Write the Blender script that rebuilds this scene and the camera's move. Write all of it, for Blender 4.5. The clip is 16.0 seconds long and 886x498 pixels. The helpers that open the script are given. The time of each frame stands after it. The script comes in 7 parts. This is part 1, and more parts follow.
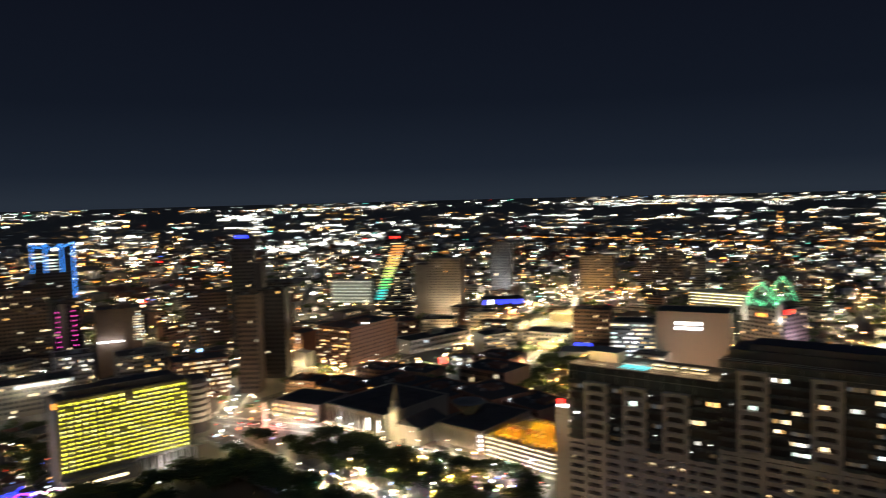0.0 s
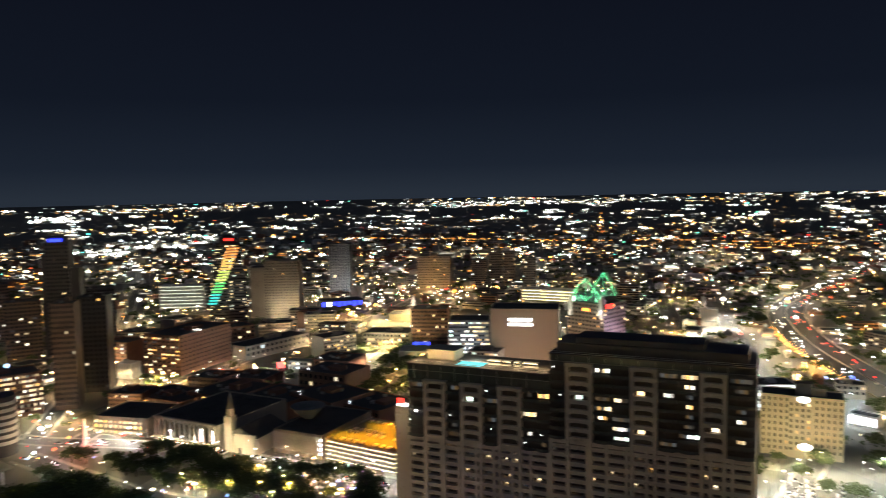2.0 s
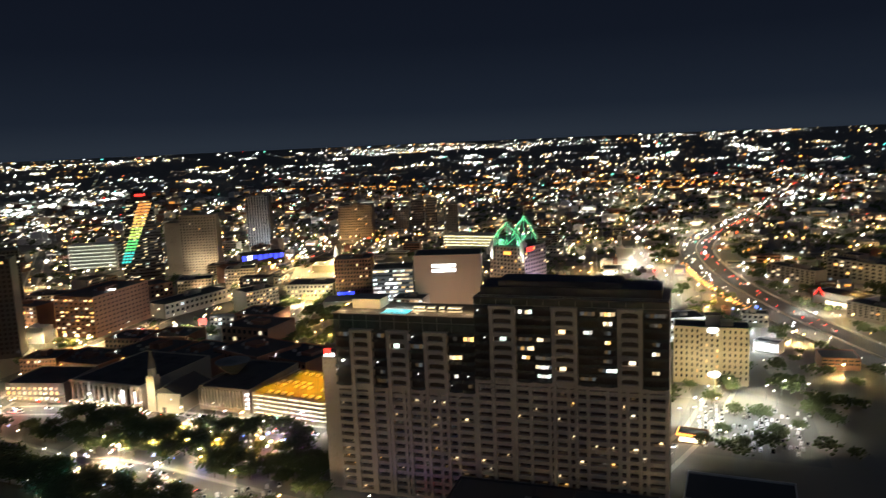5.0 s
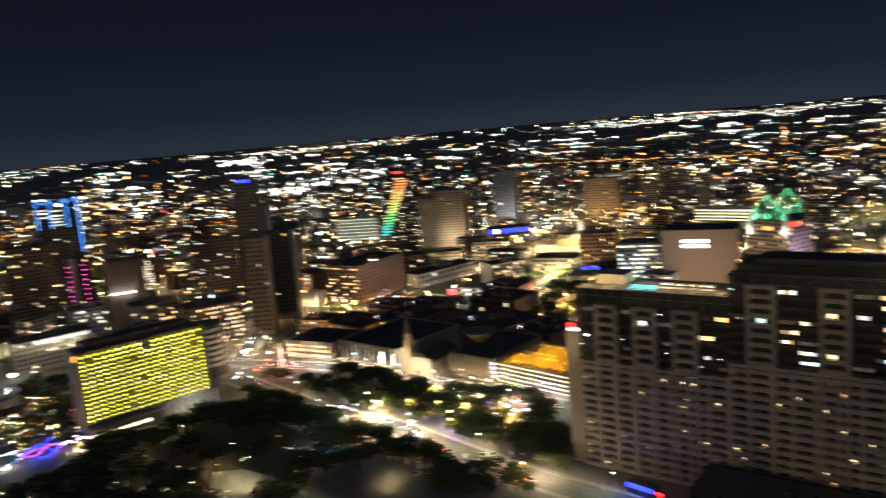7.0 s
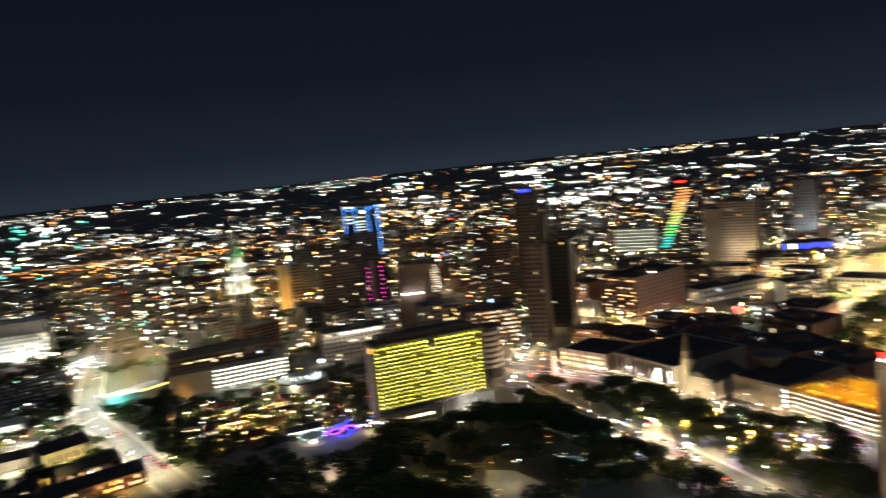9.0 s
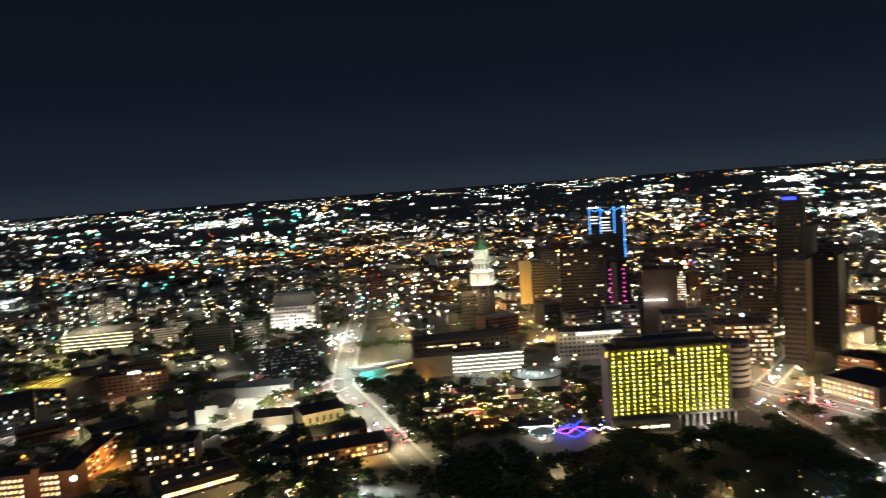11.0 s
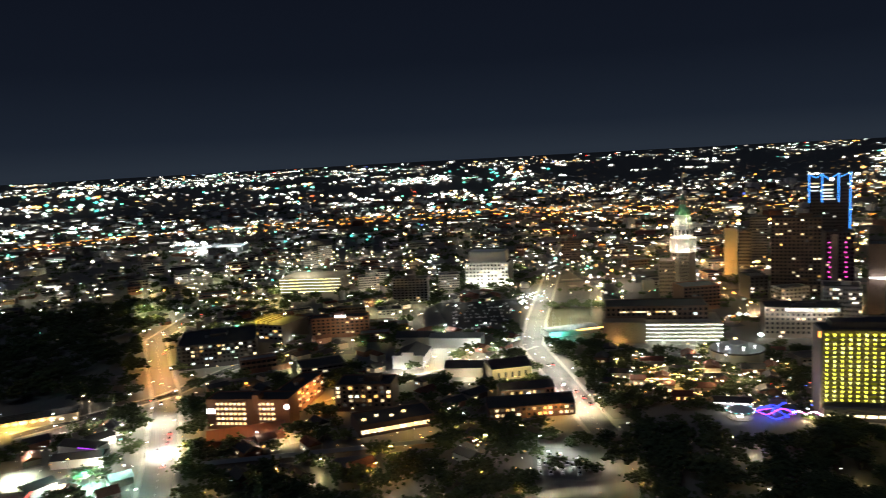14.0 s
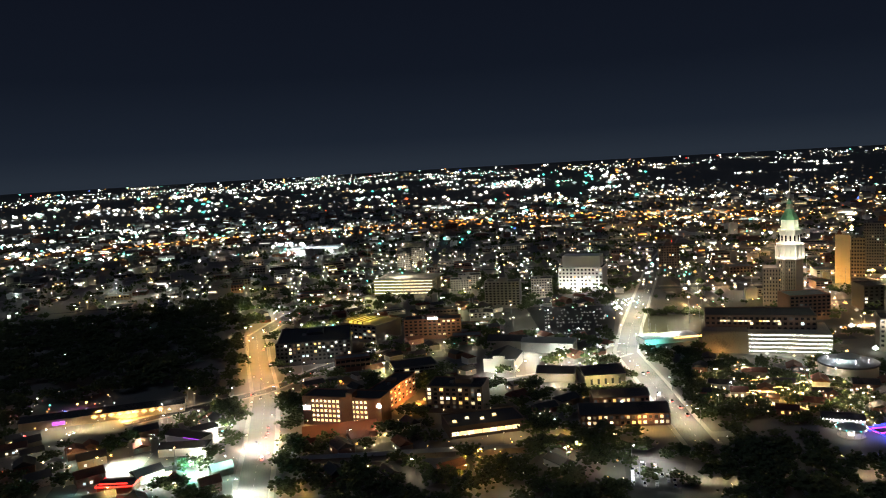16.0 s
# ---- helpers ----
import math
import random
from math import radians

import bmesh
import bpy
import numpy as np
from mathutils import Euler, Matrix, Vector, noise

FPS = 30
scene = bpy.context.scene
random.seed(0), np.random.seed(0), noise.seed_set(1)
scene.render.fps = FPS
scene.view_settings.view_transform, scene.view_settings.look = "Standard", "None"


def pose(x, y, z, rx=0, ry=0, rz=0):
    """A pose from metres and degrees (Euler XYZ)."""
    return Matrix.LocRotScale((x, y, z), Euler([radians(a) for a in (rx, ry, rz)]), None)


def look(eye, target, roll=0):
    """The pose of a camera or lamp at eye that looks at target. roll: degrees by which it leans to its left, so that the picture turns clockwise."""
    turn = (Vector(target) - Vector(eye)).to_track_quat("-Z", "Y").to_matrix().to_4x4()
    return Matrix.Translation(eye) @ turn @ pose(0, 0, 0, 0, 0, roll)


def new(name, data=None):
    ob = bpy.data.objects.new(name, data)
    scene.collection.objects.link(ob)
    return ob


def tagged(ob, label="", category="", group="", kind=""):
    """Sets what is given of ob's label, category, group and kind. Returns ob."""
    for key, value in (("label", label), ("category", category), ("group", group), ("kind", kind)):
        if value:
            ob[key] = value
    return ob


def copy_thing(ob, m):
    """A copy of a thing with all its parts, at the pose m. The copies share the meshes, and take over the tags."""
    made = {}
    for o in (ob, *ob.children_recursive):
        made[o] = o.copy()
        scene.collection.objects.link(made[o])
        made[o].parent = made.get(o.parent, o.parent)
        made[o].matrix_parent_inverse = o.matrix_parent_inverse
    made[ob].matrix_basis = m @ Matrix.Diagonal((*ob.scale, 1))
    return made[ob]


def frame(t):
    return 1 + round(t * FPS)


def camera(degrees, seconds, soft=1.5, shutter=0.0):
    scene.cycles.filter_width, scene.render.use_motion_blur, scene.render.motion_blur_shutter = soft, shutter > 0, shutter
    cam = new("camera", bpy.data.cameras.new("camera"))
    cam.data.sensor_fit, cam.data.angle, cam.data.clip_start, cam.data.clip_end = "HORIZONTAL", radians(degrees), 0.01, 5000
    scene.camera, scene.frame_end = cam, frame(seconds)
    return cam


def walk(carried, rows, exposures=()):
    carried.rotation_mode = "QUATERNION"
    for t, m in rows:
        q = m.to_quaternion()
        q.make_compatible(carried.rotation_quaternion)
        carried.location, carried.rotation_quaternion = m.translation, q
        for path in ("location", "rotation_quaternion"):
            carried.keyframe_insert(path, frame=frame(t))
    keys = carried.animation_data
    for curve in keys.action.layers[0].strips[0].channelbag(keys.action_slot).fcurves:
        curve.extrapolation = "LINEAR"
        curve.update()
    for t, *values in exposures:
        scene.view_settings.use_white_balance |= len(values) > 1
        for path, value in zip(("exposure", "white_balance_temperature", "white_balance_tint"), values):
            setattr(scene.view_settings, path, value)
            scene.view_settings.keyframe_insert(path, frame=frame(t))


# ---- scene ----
H = 170.0
cam = camera(61.20, 16.0, soft=1.0, shutter=1.25)


def aim(az, pitch, roll):
    """A camera on the deck of the tower, by bearing, pitch and roll in degrees."""
    a, p = radians(az), radians(pitch)
    return look((0, 0, H), (100 * math.sin(a) * math.cos(p), 100 * math.cos(a) * math.cos(p), H + 100 * math.sin(p)), roll)


PATH = [
    (0.000, aim(28.53, -4.18, -1.44)),
    (0.500, aim(32.76, -3.96, -1.24)),
    (1.000, aim(34.92, -3.88, -1.19)),
    (1.500, aim(37.50, -4.13, -1.17)),
    (2.000, aim(40.87, -4.36, -1.14)),
    (2.500, aim(42.58, -4.33, -1.18)),
    (3.000, aim(43.82, -4.22, -1.14)),
    (3.500, aim(45.89, -4.31, -1.01)),
    (3.700, aim(46.22, -4.76, -0.94)),
    (4.750, aim(47.40, -8.05, -2.15)),
    (5.800, aim(41.95, -10.22, -3.56)),
    (6.000, aim(39.75, -10.21, -3.83)),
    (6.500, aim(33.87, -9.89, -4.42)),
    (7.000, aim(27.88, -9.30, -4.93)),
    (7.500, aim(22.74, -8.63, -5.38)),
    (8.000, aim(16.74, -7.86, -5.77)),
    (8.500, aim(11.67, -7.20, -5.89)),
    (9.000, aim(6.91, -6.56, -6.04)),
    (9.500, aim(0.77, -5.98, -6.17)),
    (10.000, aim(-4.08, -5.50, -5.71)),
    (10.200, aim(-5.93, -5.28, -5.40)),
    (11.250, aim(-12.80, -5.15, -3.60)),
    (12.300, aim(-16.01, -6.15, -2.52)),
    (12.500, aim(-16.43, -6.39, -2.47)),
    (12.967, aim(-19.49, -6.80, -2.73)),
    (13.000, aim(-20.04, -6.82, -2.73)),
    (13.033, aim(-20.79, -6.84, -2.73)),
    (13.100, aim(-20.89, -6.89, -2.76)),
    (13.500, aim(-23.75, -7.16, -2.90)),
    (14.000, aim(-26.54, -7.19, -3.11)),
    (14.500, aim(-28.84, -7.16, -3.27)),
    (15.000, aim(-31.63, -6.97, -3.48)),
    (15.500, aim(-33.19, -6.80, -3.45)),
    (16.000, aim(-33.63, -6.56, -3.26)),
]
walk(cam, PATH, exposures=[(0.0, 0.14)])


def P(az, r, z=None):
    """A place from its bearing in degrees and its distance in metres."""
    a = radians(az)
    return (r * math.sin(a), r * math.cos(a)) if z is None else (r * math.sin(a), r * math.cos(a), z)


def ground_z(r):
    """The plain is level round the centre and climbs gently towards the far hills."""
    return 0.0 if r < 1700 else 131.0 * ((r - 1700) / 3200) ** 1.5


# world: a clear night over a lit city
world = bpy.data.worlds.new("night")
scene.world = world
world.use_nodes = True
wn, wl = world.node_tree.nodes, world.node_tree.links
tc = wn.new("ShaderNodeTexCoord")
sep = wn.new("ShaderNodeSeparateXYZ")
ramp = wn.new("ShaderNodeValToRGB")
wl.new(tc.outputs["Generated"], sep.inputs[0])
wl.new(sep.outputs["Z"], ramp.inputs[0])
ramp.color_ramp.elements[0].position, ramp.color_ramp.elements[0].color = 0.0, (0.0180, 0.0250, 0.0370, 1)
ramp.color_ramp.elements[1].position, ramp.color_ramp.elements[1].color = 0.5, (0.0032, 0.0038, 0.0078, 1)
for pos, c in ((0.035, (0.0105, 0.0155, 0.0260)), (0.12, (0.0056, 0.0083, 0.0155)), (0.27, (0.0040, 0.0054, 0.0108))):
    ramp.color_ramp.elements.new(pos).color = (*c, 1)
wl.new(ramp.outputs[0], wn["Background"].inputs[0])
wn["Background"].inputs[1].default_value = 1.0
# dim cool sun from behind, added as fill; no moon stands in the sky
sky_fill_data = bpy.data.lights.new("moon", "SUN")
sky_fill_data.energy, sky_fill_data.color, sky_fill_data.angle = 0.10, (0.50, 0.68, 1.0), radians(3)
moon = new("moon", sky_fill_data)
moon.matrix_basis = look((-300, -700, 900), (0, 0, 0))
tagged(moon, "dim cool fill light from behind", "moon")

# ---- materials ----


def mat_new(name):
    m = bpy.data.materials.new(name)
    m.use_nodes = True
    return m, m.node_tree.nodes, m.node_tree.links, m.node_tree.nodes["Principled BSDF"]


def surface(name, a, b, rough=0.8, scale=0.15, fine=2.0, metal=0.0, bump=0.3):
    """A worn surface: two colours mixed by broad stains and fine grain."""
    m, n, l, bsdf = mat_new(name)
    geo = n.new("ShaderNodeNewGeometry")
    big, small = n.new("ShaderNodeTexNoise"), n.new("ShaderNodeTexNoise")
    big.inputs["Scale"].default_value, small.inputs["Scale"].default_value = scale, fine
    big.inputs["Detail"].default_value = 4
    for t in (big, small):
        l.new(geo.outputs["Position"], t.inputs["Vector"])
    add = n.new("ShaderNodeMath")
    add.operation = "ADD"
    l.new(big.outputs["Fac"], add.inputs[0])
    l.new(small.outputs["Fac"], add.inputs[1])
    info = n.new("ShaderNodeObjectInfo")
    vary = n.new("ShaderNodeMath")
    vary.operation = "MULTIPLY_ADD"
    l.new(info.outputs["Random"], vary.inputs[0])
    vary.inputs[1].default_value = 0.35
    l.new(add.outputs[0], vary.inputs[2])
    r = n.new("ShaderNodeValToRGB")
    r.color_ramp.elements[0].position, r.color_ramp.elements[0].color = 0.75, (*a, 1)
    r.color_ramp.elements[1].position, r.color_ramp.elements[1].color = 1.45, (*b, 1)
    l.new(vary.outputs[0], r.inputs[0])
    l.new(r.outputs[0], bsdf.inputs["Base Color"])
    bsdf.inputs["Roughness"].default_value, bsdf.inputs["Metallic"].default_value = rough, metal
    if bump:
        bp = n.new("ShaderNodeBump")
        bp.inputs["Strength"].default_value, bp.inputs["Distance"].default_value = bump, 0.1
        l.new(small.outputs["Fac"], bp.inputs["Height"])
        l.new(bp.outputs[0], bsdf.inputs["Normal"])
    return m


def glow(name, colours, strength, sampled=False, island=False, low=0.25, skew=1.0):
    """A surface that gives off light; its colour and strength vary from lamp to lamp."""
    m, n, l, bsdf = mat_new(name)
    bsdf.inputs["Base Color"].default_value = (0.02, 0.02, 0.02, 1)
    src = n.new("ShaderNodeNewGeometry").outputs["Random Per Island"] if island else n.new("ShaderNodeObjectInfo").outputs["Random"]
    r = n.new("ShaderNodeValToRGB")
    r.color_ramp.interpolation = "CONSTANT"
    els = r.color_ramp.elements
    els.remove(els[1])
    els[0].position, els[0].color = 0.0, (*colours[0], 1)
    for i, c in enumerate(colours[1:]):
        els.new((i + 1) / len(colours)).color = (*c, 1)
    l.new(src, r.inputs[0])
    l.new(r.outputs[0], bsdf.inputs["Emission Color"])
    mul = n.new("ShaderNodeMath")
    mul.operation = "MULTIPLY"
    mul.inputs[1].default_value = 7.31
    l.new(src, mul.inputs[0])
    whole = n.new("ShaderNodeMath")
    whole.operation = "FRACT"
    l.new(mul.outputs[0], whole.inputs[0])
    fr = n.new("ShaderNodeMath")
    fr.operation = "POWER"
    fr.inputs[1].default_value = skew
    l.new(whole.outputs[0], fr.inputs[0])
    mr = n.new("ShaderNodeMapRange")
    mr.inputs["To Min"].default_value, mr.inputs["To Max"].default_value = strength * low, strength
    l.new(fr.outputs[0], mr.inputs[0])
    l.new(mr.outputs[0], bsdf.inputs["Emission Strength"])
    m.cycles.emission_sampling = "AUTO" if sampled else "NONE"
    return m


WHITE, COOL, WARM, AMBER, ORANGE = (1, 0.95, 0.85), (0.78, 0.92, 1), (1, 0.78, 0.45), (1, 0.55, 0.16), (1, 0.36, 0.06)
RED, GREEN, BLUE, PURPLE, TEAL = (1, 0.03, 0.02), (0.1, 1, 0.35), (0.03, 0.1, 1), (0.45, 0.05, 1), (0.1, 0.8, 0.7)

asphalt = surface("asphalt", (0.035, 0.034, 0.033), (0.075, 0.072, 0.068), 0.75, 0.06, 1.2)
lane = surface("concrete_roadway", (0.075, 0.072, 0.066), (0.16, 0.15, 0.135), 0.8, 0.05, 1.0)
earth = surface("dry_ground", (0.10, 0.098, 0.088), (0.22, 0.205, 0.175), 0.95, 0.02, 0.5)
lawn = surface("dry_lawn", (0.035, 0.036, 0.014), (0.085, 0.075, 0.035), 0.95, 0.05, 0.8)
paving = surface("paving", (0.22, 0.20, 0.17), (0.36, 0.33, 0.28), 0.85, 0.1, 1.5)
town_ground = surface("town_ground", (0.05, 0.047, 0.042), (0.17, 0.15, 0.125), 0.85, 0.03, 0.4)
limestone = surface("limestone", (0.26, 0.225, 0.18), (0.40, 0.355, 0.29), 0.85, 0.08, 1.5)
beige = surface("beige_concrete", (0.17, 0.135, 0.105), (0.27, 0.225, 0.18), 0.85, 0.06, 1.2)
greige = surface("grey_concrete", (0.13, 0.122, 0.115), (0.23, 0.215, 0.20), 0.85, 0.06, 1.2)
white_wall = surface("white_render", (0.48, 0.46, 0.42), (0.68, 0.66, 0.61), 0.8, 0.08, 1.5)
brick = surface("brown_brick", (0.13, 0.065, 0.045), (0.24, 0.13, 0.09), 0.9, 0.1, 2.0)
brown = surface("brown_cladding", (0.10, 0.065, 0.048), (0.17, 0.115, 0.085), 0.7, 0.08, 1.5)
dark_wall = surface("dark_cladding", (0.035, 0.032, 0.034), (0.07, 0.065, 0.066), 0.5, 0.08, 1.5)
black_wall = surface("black_cladding", (0.012, 0.011, 0.013), (0.026, 0.024, 0.027), 0.45, 0.08, 1.5)
cream = surface("cream_render", (0.44, 0.36, 0.23), (0.58, 0.49, 0.34), 0.85, 0.08, 1.5)
roofing = surface("dark_roofing", (0.040, 0.038, 0.037), (0.095, 0.090, 0.084), 0.9, 0.08, 1.0)
pale_roof = surface("pale_roofing", (0.16, 0.16, 0.155), (0.28, 0.275, 0.26), 0.85, 0.06, 1.0)
tile_roof = surface("clay_tile", (0.10, 0.045, 0.03), (0.19, 0.085, 0.055), 0.9, 0.2, 3.0)
glass_dark = surface("dark_glass", (0.012, 0.014, 0.017), (0.03, 0.034, 0.04), 0.12, 0.1, 0.5, bump=0)
tower_concrete = surface("tower_concrete", (0.31, 0.265, 0.225), (0.44, 0.38, 0.325), 0.85, 0.05, 1.0)
rail_glass = surface("rail_glass", (0.030, 0.037, 0.034), (0.065, 0.075, 0.070), 0.3, 0.3, 1.0, bump=0)
window_glass = surface("window_glass", (0.014, 0.015, 0.017), (0.034, 0.034, 0.035), 0.2, 0.3, 1.0, bump=0)
bay_glass = surface("bay_glass", (0.045, 0.036, 0.028), (0.10, 0.080, 0.062), 0.3, 0.3, 1.0, bump=0)
steel = surface("painted_steel", (0.20, 0.20, 0.20), (0.32, 0.32, 0.31), 0.45, 0.5, 3.0, metal=0.6)
bark = surface("bark", (0.05, 0.038, 0.028), (0.11, 0.085, 0.06), 0.95, 0.8, 5.0)
leaf = surface("foliage", (0.036, 0.050, 0.018), (0.085, 0.110, 0.040), 0.85, 0.15, 1.0, bump=0)
copper = surface("green_copper", (0.12, 0.30, 0.18), (0.22, 0.42, 0.28), 0.6, 0.2, 1.5)
car_paint = surface("car_paint", (0.03, 0.03, 0.035), (0.75, 0.74, 0.72), 0.25, 0.01, 0.02, bump=0)
rubber = surface("rubber", (0.012, 0.012, 0.012), (0.03, 0.03, 0.03), 0.9, 1, 5)

win_warm = glow("lit_window_warm", (WARM, AMBER, (1, 0.85, 0.6), WARM, (1, 0.7, 0.35)), 2.6)
win_white = glow("lit_window_white", (WHITE, COOL, WHITE, (0.8, 1, 0.9), WARM), 2.6)
win_many = glow("lit_windows", (WARM, AMBER, (1, 0.85, 0.6), WARM, (1, 0.7, 0.35), WHITE, (0.8, 1, 0.9), WARM), 2.4, island=True, low=0.06, skew=1.6)
win_dim = glow("dim_window", ((0.5, 0.33, 0.18), (0.4, 0.36, 0.3), (0.5, 0.3, 0.12), (0.3, 0.34, 0.36)), 0.22)
neon = {k: glow("neon_" + k, (c,), s, low=1.0) for k, c, s in (
    ("blue", (0.05, 0.30, 1), 3.0), ("deep_blue", (0.03, 0.05, 1), 3.0), ("pink", (1, 0.08, 0.55), 2.5), ("red", RED, 3.5), ("green", (0.15, 1, 0.45), 2.0),
    ("orange", ORANGE, 3.0), ("purple", PURPLE, 3.0), ("white", (0.95, 0.97, 1), 6.0), ("teal", TEAL, 2.5), ("warm", WARM, 4.0), ("yellow", (1, 0.85, 0.12), 3.0), ("amber", AMBER, 4.0))}
ROW = (WARM, AMBER, (1, 0.60, 0.24), (1, 0.46, 0.12), (1, 0.86, 0.6), (0.80, 0.93, 1), AMBER, (1, 0.70, 0.36), (1, 0.5, 0.16))
ROW_COOL = (COOL, WHITE, (0.92, 1, 0.62), (1, 0.92, 0.55), (1, 0.84, 0.45), (0.75, 1, 0.9), AMBER)
LAMP_WHITE, LAMP_WARM = (WHITE, COOL, WHITE, (0.95, 1, 0.92)), (WARM, (1, 0.8, 0.55), AMBER, WARM)
lamp_white, white_lens = glow("street_lamp_white", LAMP_WHITE, 45, low=0.1), glow("street_lens_white", LAMP_WHITE, 950, True)
lamp_warm, warm_lens = glow("street_lamp_warm", LAMP_WARM, 45, low=0.1), glow("street_lens_warm", LAMP_WARM, 950, True)
row_lamp, row_lens = glow("row_lamp", ROW, 60, island=True, low=0.06, skew=2.0), glow("row_lens", ROW, 2300, True, island=True)
row_lamp_cool, row_lens_cool = glow("row_lamp_cool", ROW_COOL, 60, island=True, low=0.06, skew=2.0), glow("row_lens_cool", ROW_COOL, 520, True, island=True)
head_light = glow("headlight", (WHITE, COOL), 30, low=0.6)
tail_light = glow("taillight", (RED,), 10, low=0.6)

# ---- mesh helpers ----


class Shape:
    """Vertices and faces that become one mesh."""

    def __init__(self):
        self.v, self.f = [], []

    def add(self, verts, faces):
        n = len(self.v)
        self.v += [tuple(p) for p in verts]
        self.f += [tuple(i + n for i in face) for face in faces]
        return self

    def box(self, x0, x1, y0, y1, z0, z1):
        return self.add([(x, y, z) for z in (z0, z1) for x, y in ((x0, y0), (x1, y0), (x1, y1), (x0, y1))],
                        [(3, 2, 1, 0), (4, 5, 6, 7), (0, 1, 5, 4), (1, 2, 6, 5), (2, 3, 7, 6), (3, 0, 4, 7)])

    def prism(self, n, r0, r1, z0, z1, x=0, y=0, turn=0.0):
        ring = lambda r, z: [(x + r * math.cos(turn + 2 * math.pi * i / n), y + r * math.sin(turn + 2 * math.pi * i / n), z) for i in range(n)]
        return self.add(ring(r0, z0) + ring(r1, z1), [tuple(range(n))[::-1], tuple(range(n, 2 * n))] + [(i, (i + 1) % n, n + (i + 1) % n, n + i) for i in range(n)])

    def tube(self, a, b, r, n=6):
        a, b = Vector(a), Vector(b)
        q = (b - a).to_track_quat("Z", "Y")
        ring = lambda c: [c + q @ Vector((r * math.cos(2 * math.pi * i / n), r * math.sin(2 * math.pi * i / n), 0)) for i in range(n)]
        return self.add(ring(a) + ring(b), [tuple(range(n))[::-1], tuple(range(n, 2 * n))] + [(i, (i + 1) % n, n + (i + 1) % n, n + i) for i in range(n)])

    def gem(self, x, y, z, rx, ry=None, rz=None):
        ry, rz = ry or rx, rz or rx
        return self.add([(x + rx, y, z), (x, y + ry, z), (x - rx, y, z), (x, y - ry, z), (x, y, z + rz), (x, y, z - rz)],
                        [(0, 1, 4), (1, 2, 4), (2, 3, 4), (3, 0, 4), (1, 0, 5), (2, 1, 5), (3, 2, 5), (0, 3, 5)])

    def hood(self, x, y, z, rx, ry, rz):
        """A lamp head: a shallow lit cap over a flat lens that faces the ground."""
        return self.add([(x - rx, y - ry, z), (x + rx, y - ry, z), (x + rx, y + ry, z), (x - rx, y + ry, z), (x, y, z + rz)],
                        [(3, 2, 1, 0), (0, 1, 4), (1, 2, 4), (2, 3, 4), (3, 0, 4)])

    def slab(self, outline, z0, z1):
        """A flat outline in x and y, raised from z0 to z1."""
        n = len(outline)
        return self.add([(x, y, z) for z in (z0, z1) for x, y in outline], [tuple(range(n))[::-1], tuple(range(n, 2 * n))] + [(i, (i + 1) % n, n + (i + 1) % n, n + i) for i in range(n)])

    def gable(self, x0, x1, y0, y1, z0, rise, over=0.4):
        x0, x1, y0, y1, ym = x0 - over, x1 + over, y0 - over, y1 + over, (y0 + y1) / 2
        return self.add([(x0, y0, z0), (x1, y0, z0), (x1, y1, z0), (x0, y1, z0), (x0, ym, z0 + rise), (x1, ym, z0 + rise)],
                        [(3, 2, 1, 0), (0, 1, 5, 4), (2, 3, 4, 5), (0, 4, 3), (1, 2, 5)])

    def mesh(self, name, material):
        me = bpy.data.meshes.new(name)
        me.from_pydata(self.v, [], self.f)
        me.materials.append(material)
        me.update()
        return me


def lamp_mesh(name, shape, cap, lens):
    """A mesh of lamp heads whose caps glow and whose lenses throw light down."""
    me = shape.mesh(name, cap)
    me.materials.append(lens)
    for p in me.polygons:
        p.material_index = int(p.normal.z < -0.9)
    return me


def part(name, shape, material, parent=None, label="", m=None):
    """One mesh object, under its thing."""
    ob = new(name, shape if isinstance(shape, bpy.types.Mesh) else shape.mesh(name, material))
    if parent:
        ob.parent = parent
    if m is not None:
        ob.matrix_basis = m
    return tagged(ob, label)


def thing(name, m, label, category, group="", kind=""):
    ob = new(name)
    ob.matrix_basis = m
    return tagged(ob, label, category, group, kind)


TAKEN, CELL = {}, 120.0  # centres and radii of ground that is built on, by squares


def take(x, y, r):
    for i in range(int((x - r - 25) // CELL), int((x + r + 25) // CELL) + 1):
        for j in range(int((y - r - 25) // CELL), int((y + r + 25) // CELL) + 1):
            TAKEN.setdefault((i, j), []).append((x, y, r))


def free(x, y, r):
    return all(r + c <= 0 or (x - a) ** 2 + (y - b) ** 2 > (r + c) ** 2 for a, b, c in TAKEN.get((int(x // CELL), int(y // CELL)), ()))


def front(a, b):
    """The pose at the foot of a front from a to b (seen from the tower), x along it and y away from it, and its length."""
    (x0, y0), (x1, y1) = a, b
    return pose(x0, y0, 0, 0, 0, math.degrees(math.atan2(y1 - y0, x1 - x0))), math.hypot(x1 - x0, y1 - y0)


pane_mesh = {}


def pane(w, h, material):
    """A window: a shallow glazed box, shared by all windows of its size."""
    key = (round(w, 1), round(h, 1), material.name)
    if key not in pane_mesh:
        pane_mesh[key] = Shape().box(-w / 2, w / 2, -0.12, 0.1, -h / 2, h / 2).mesh("window", material)
    return pane_mesh[key]


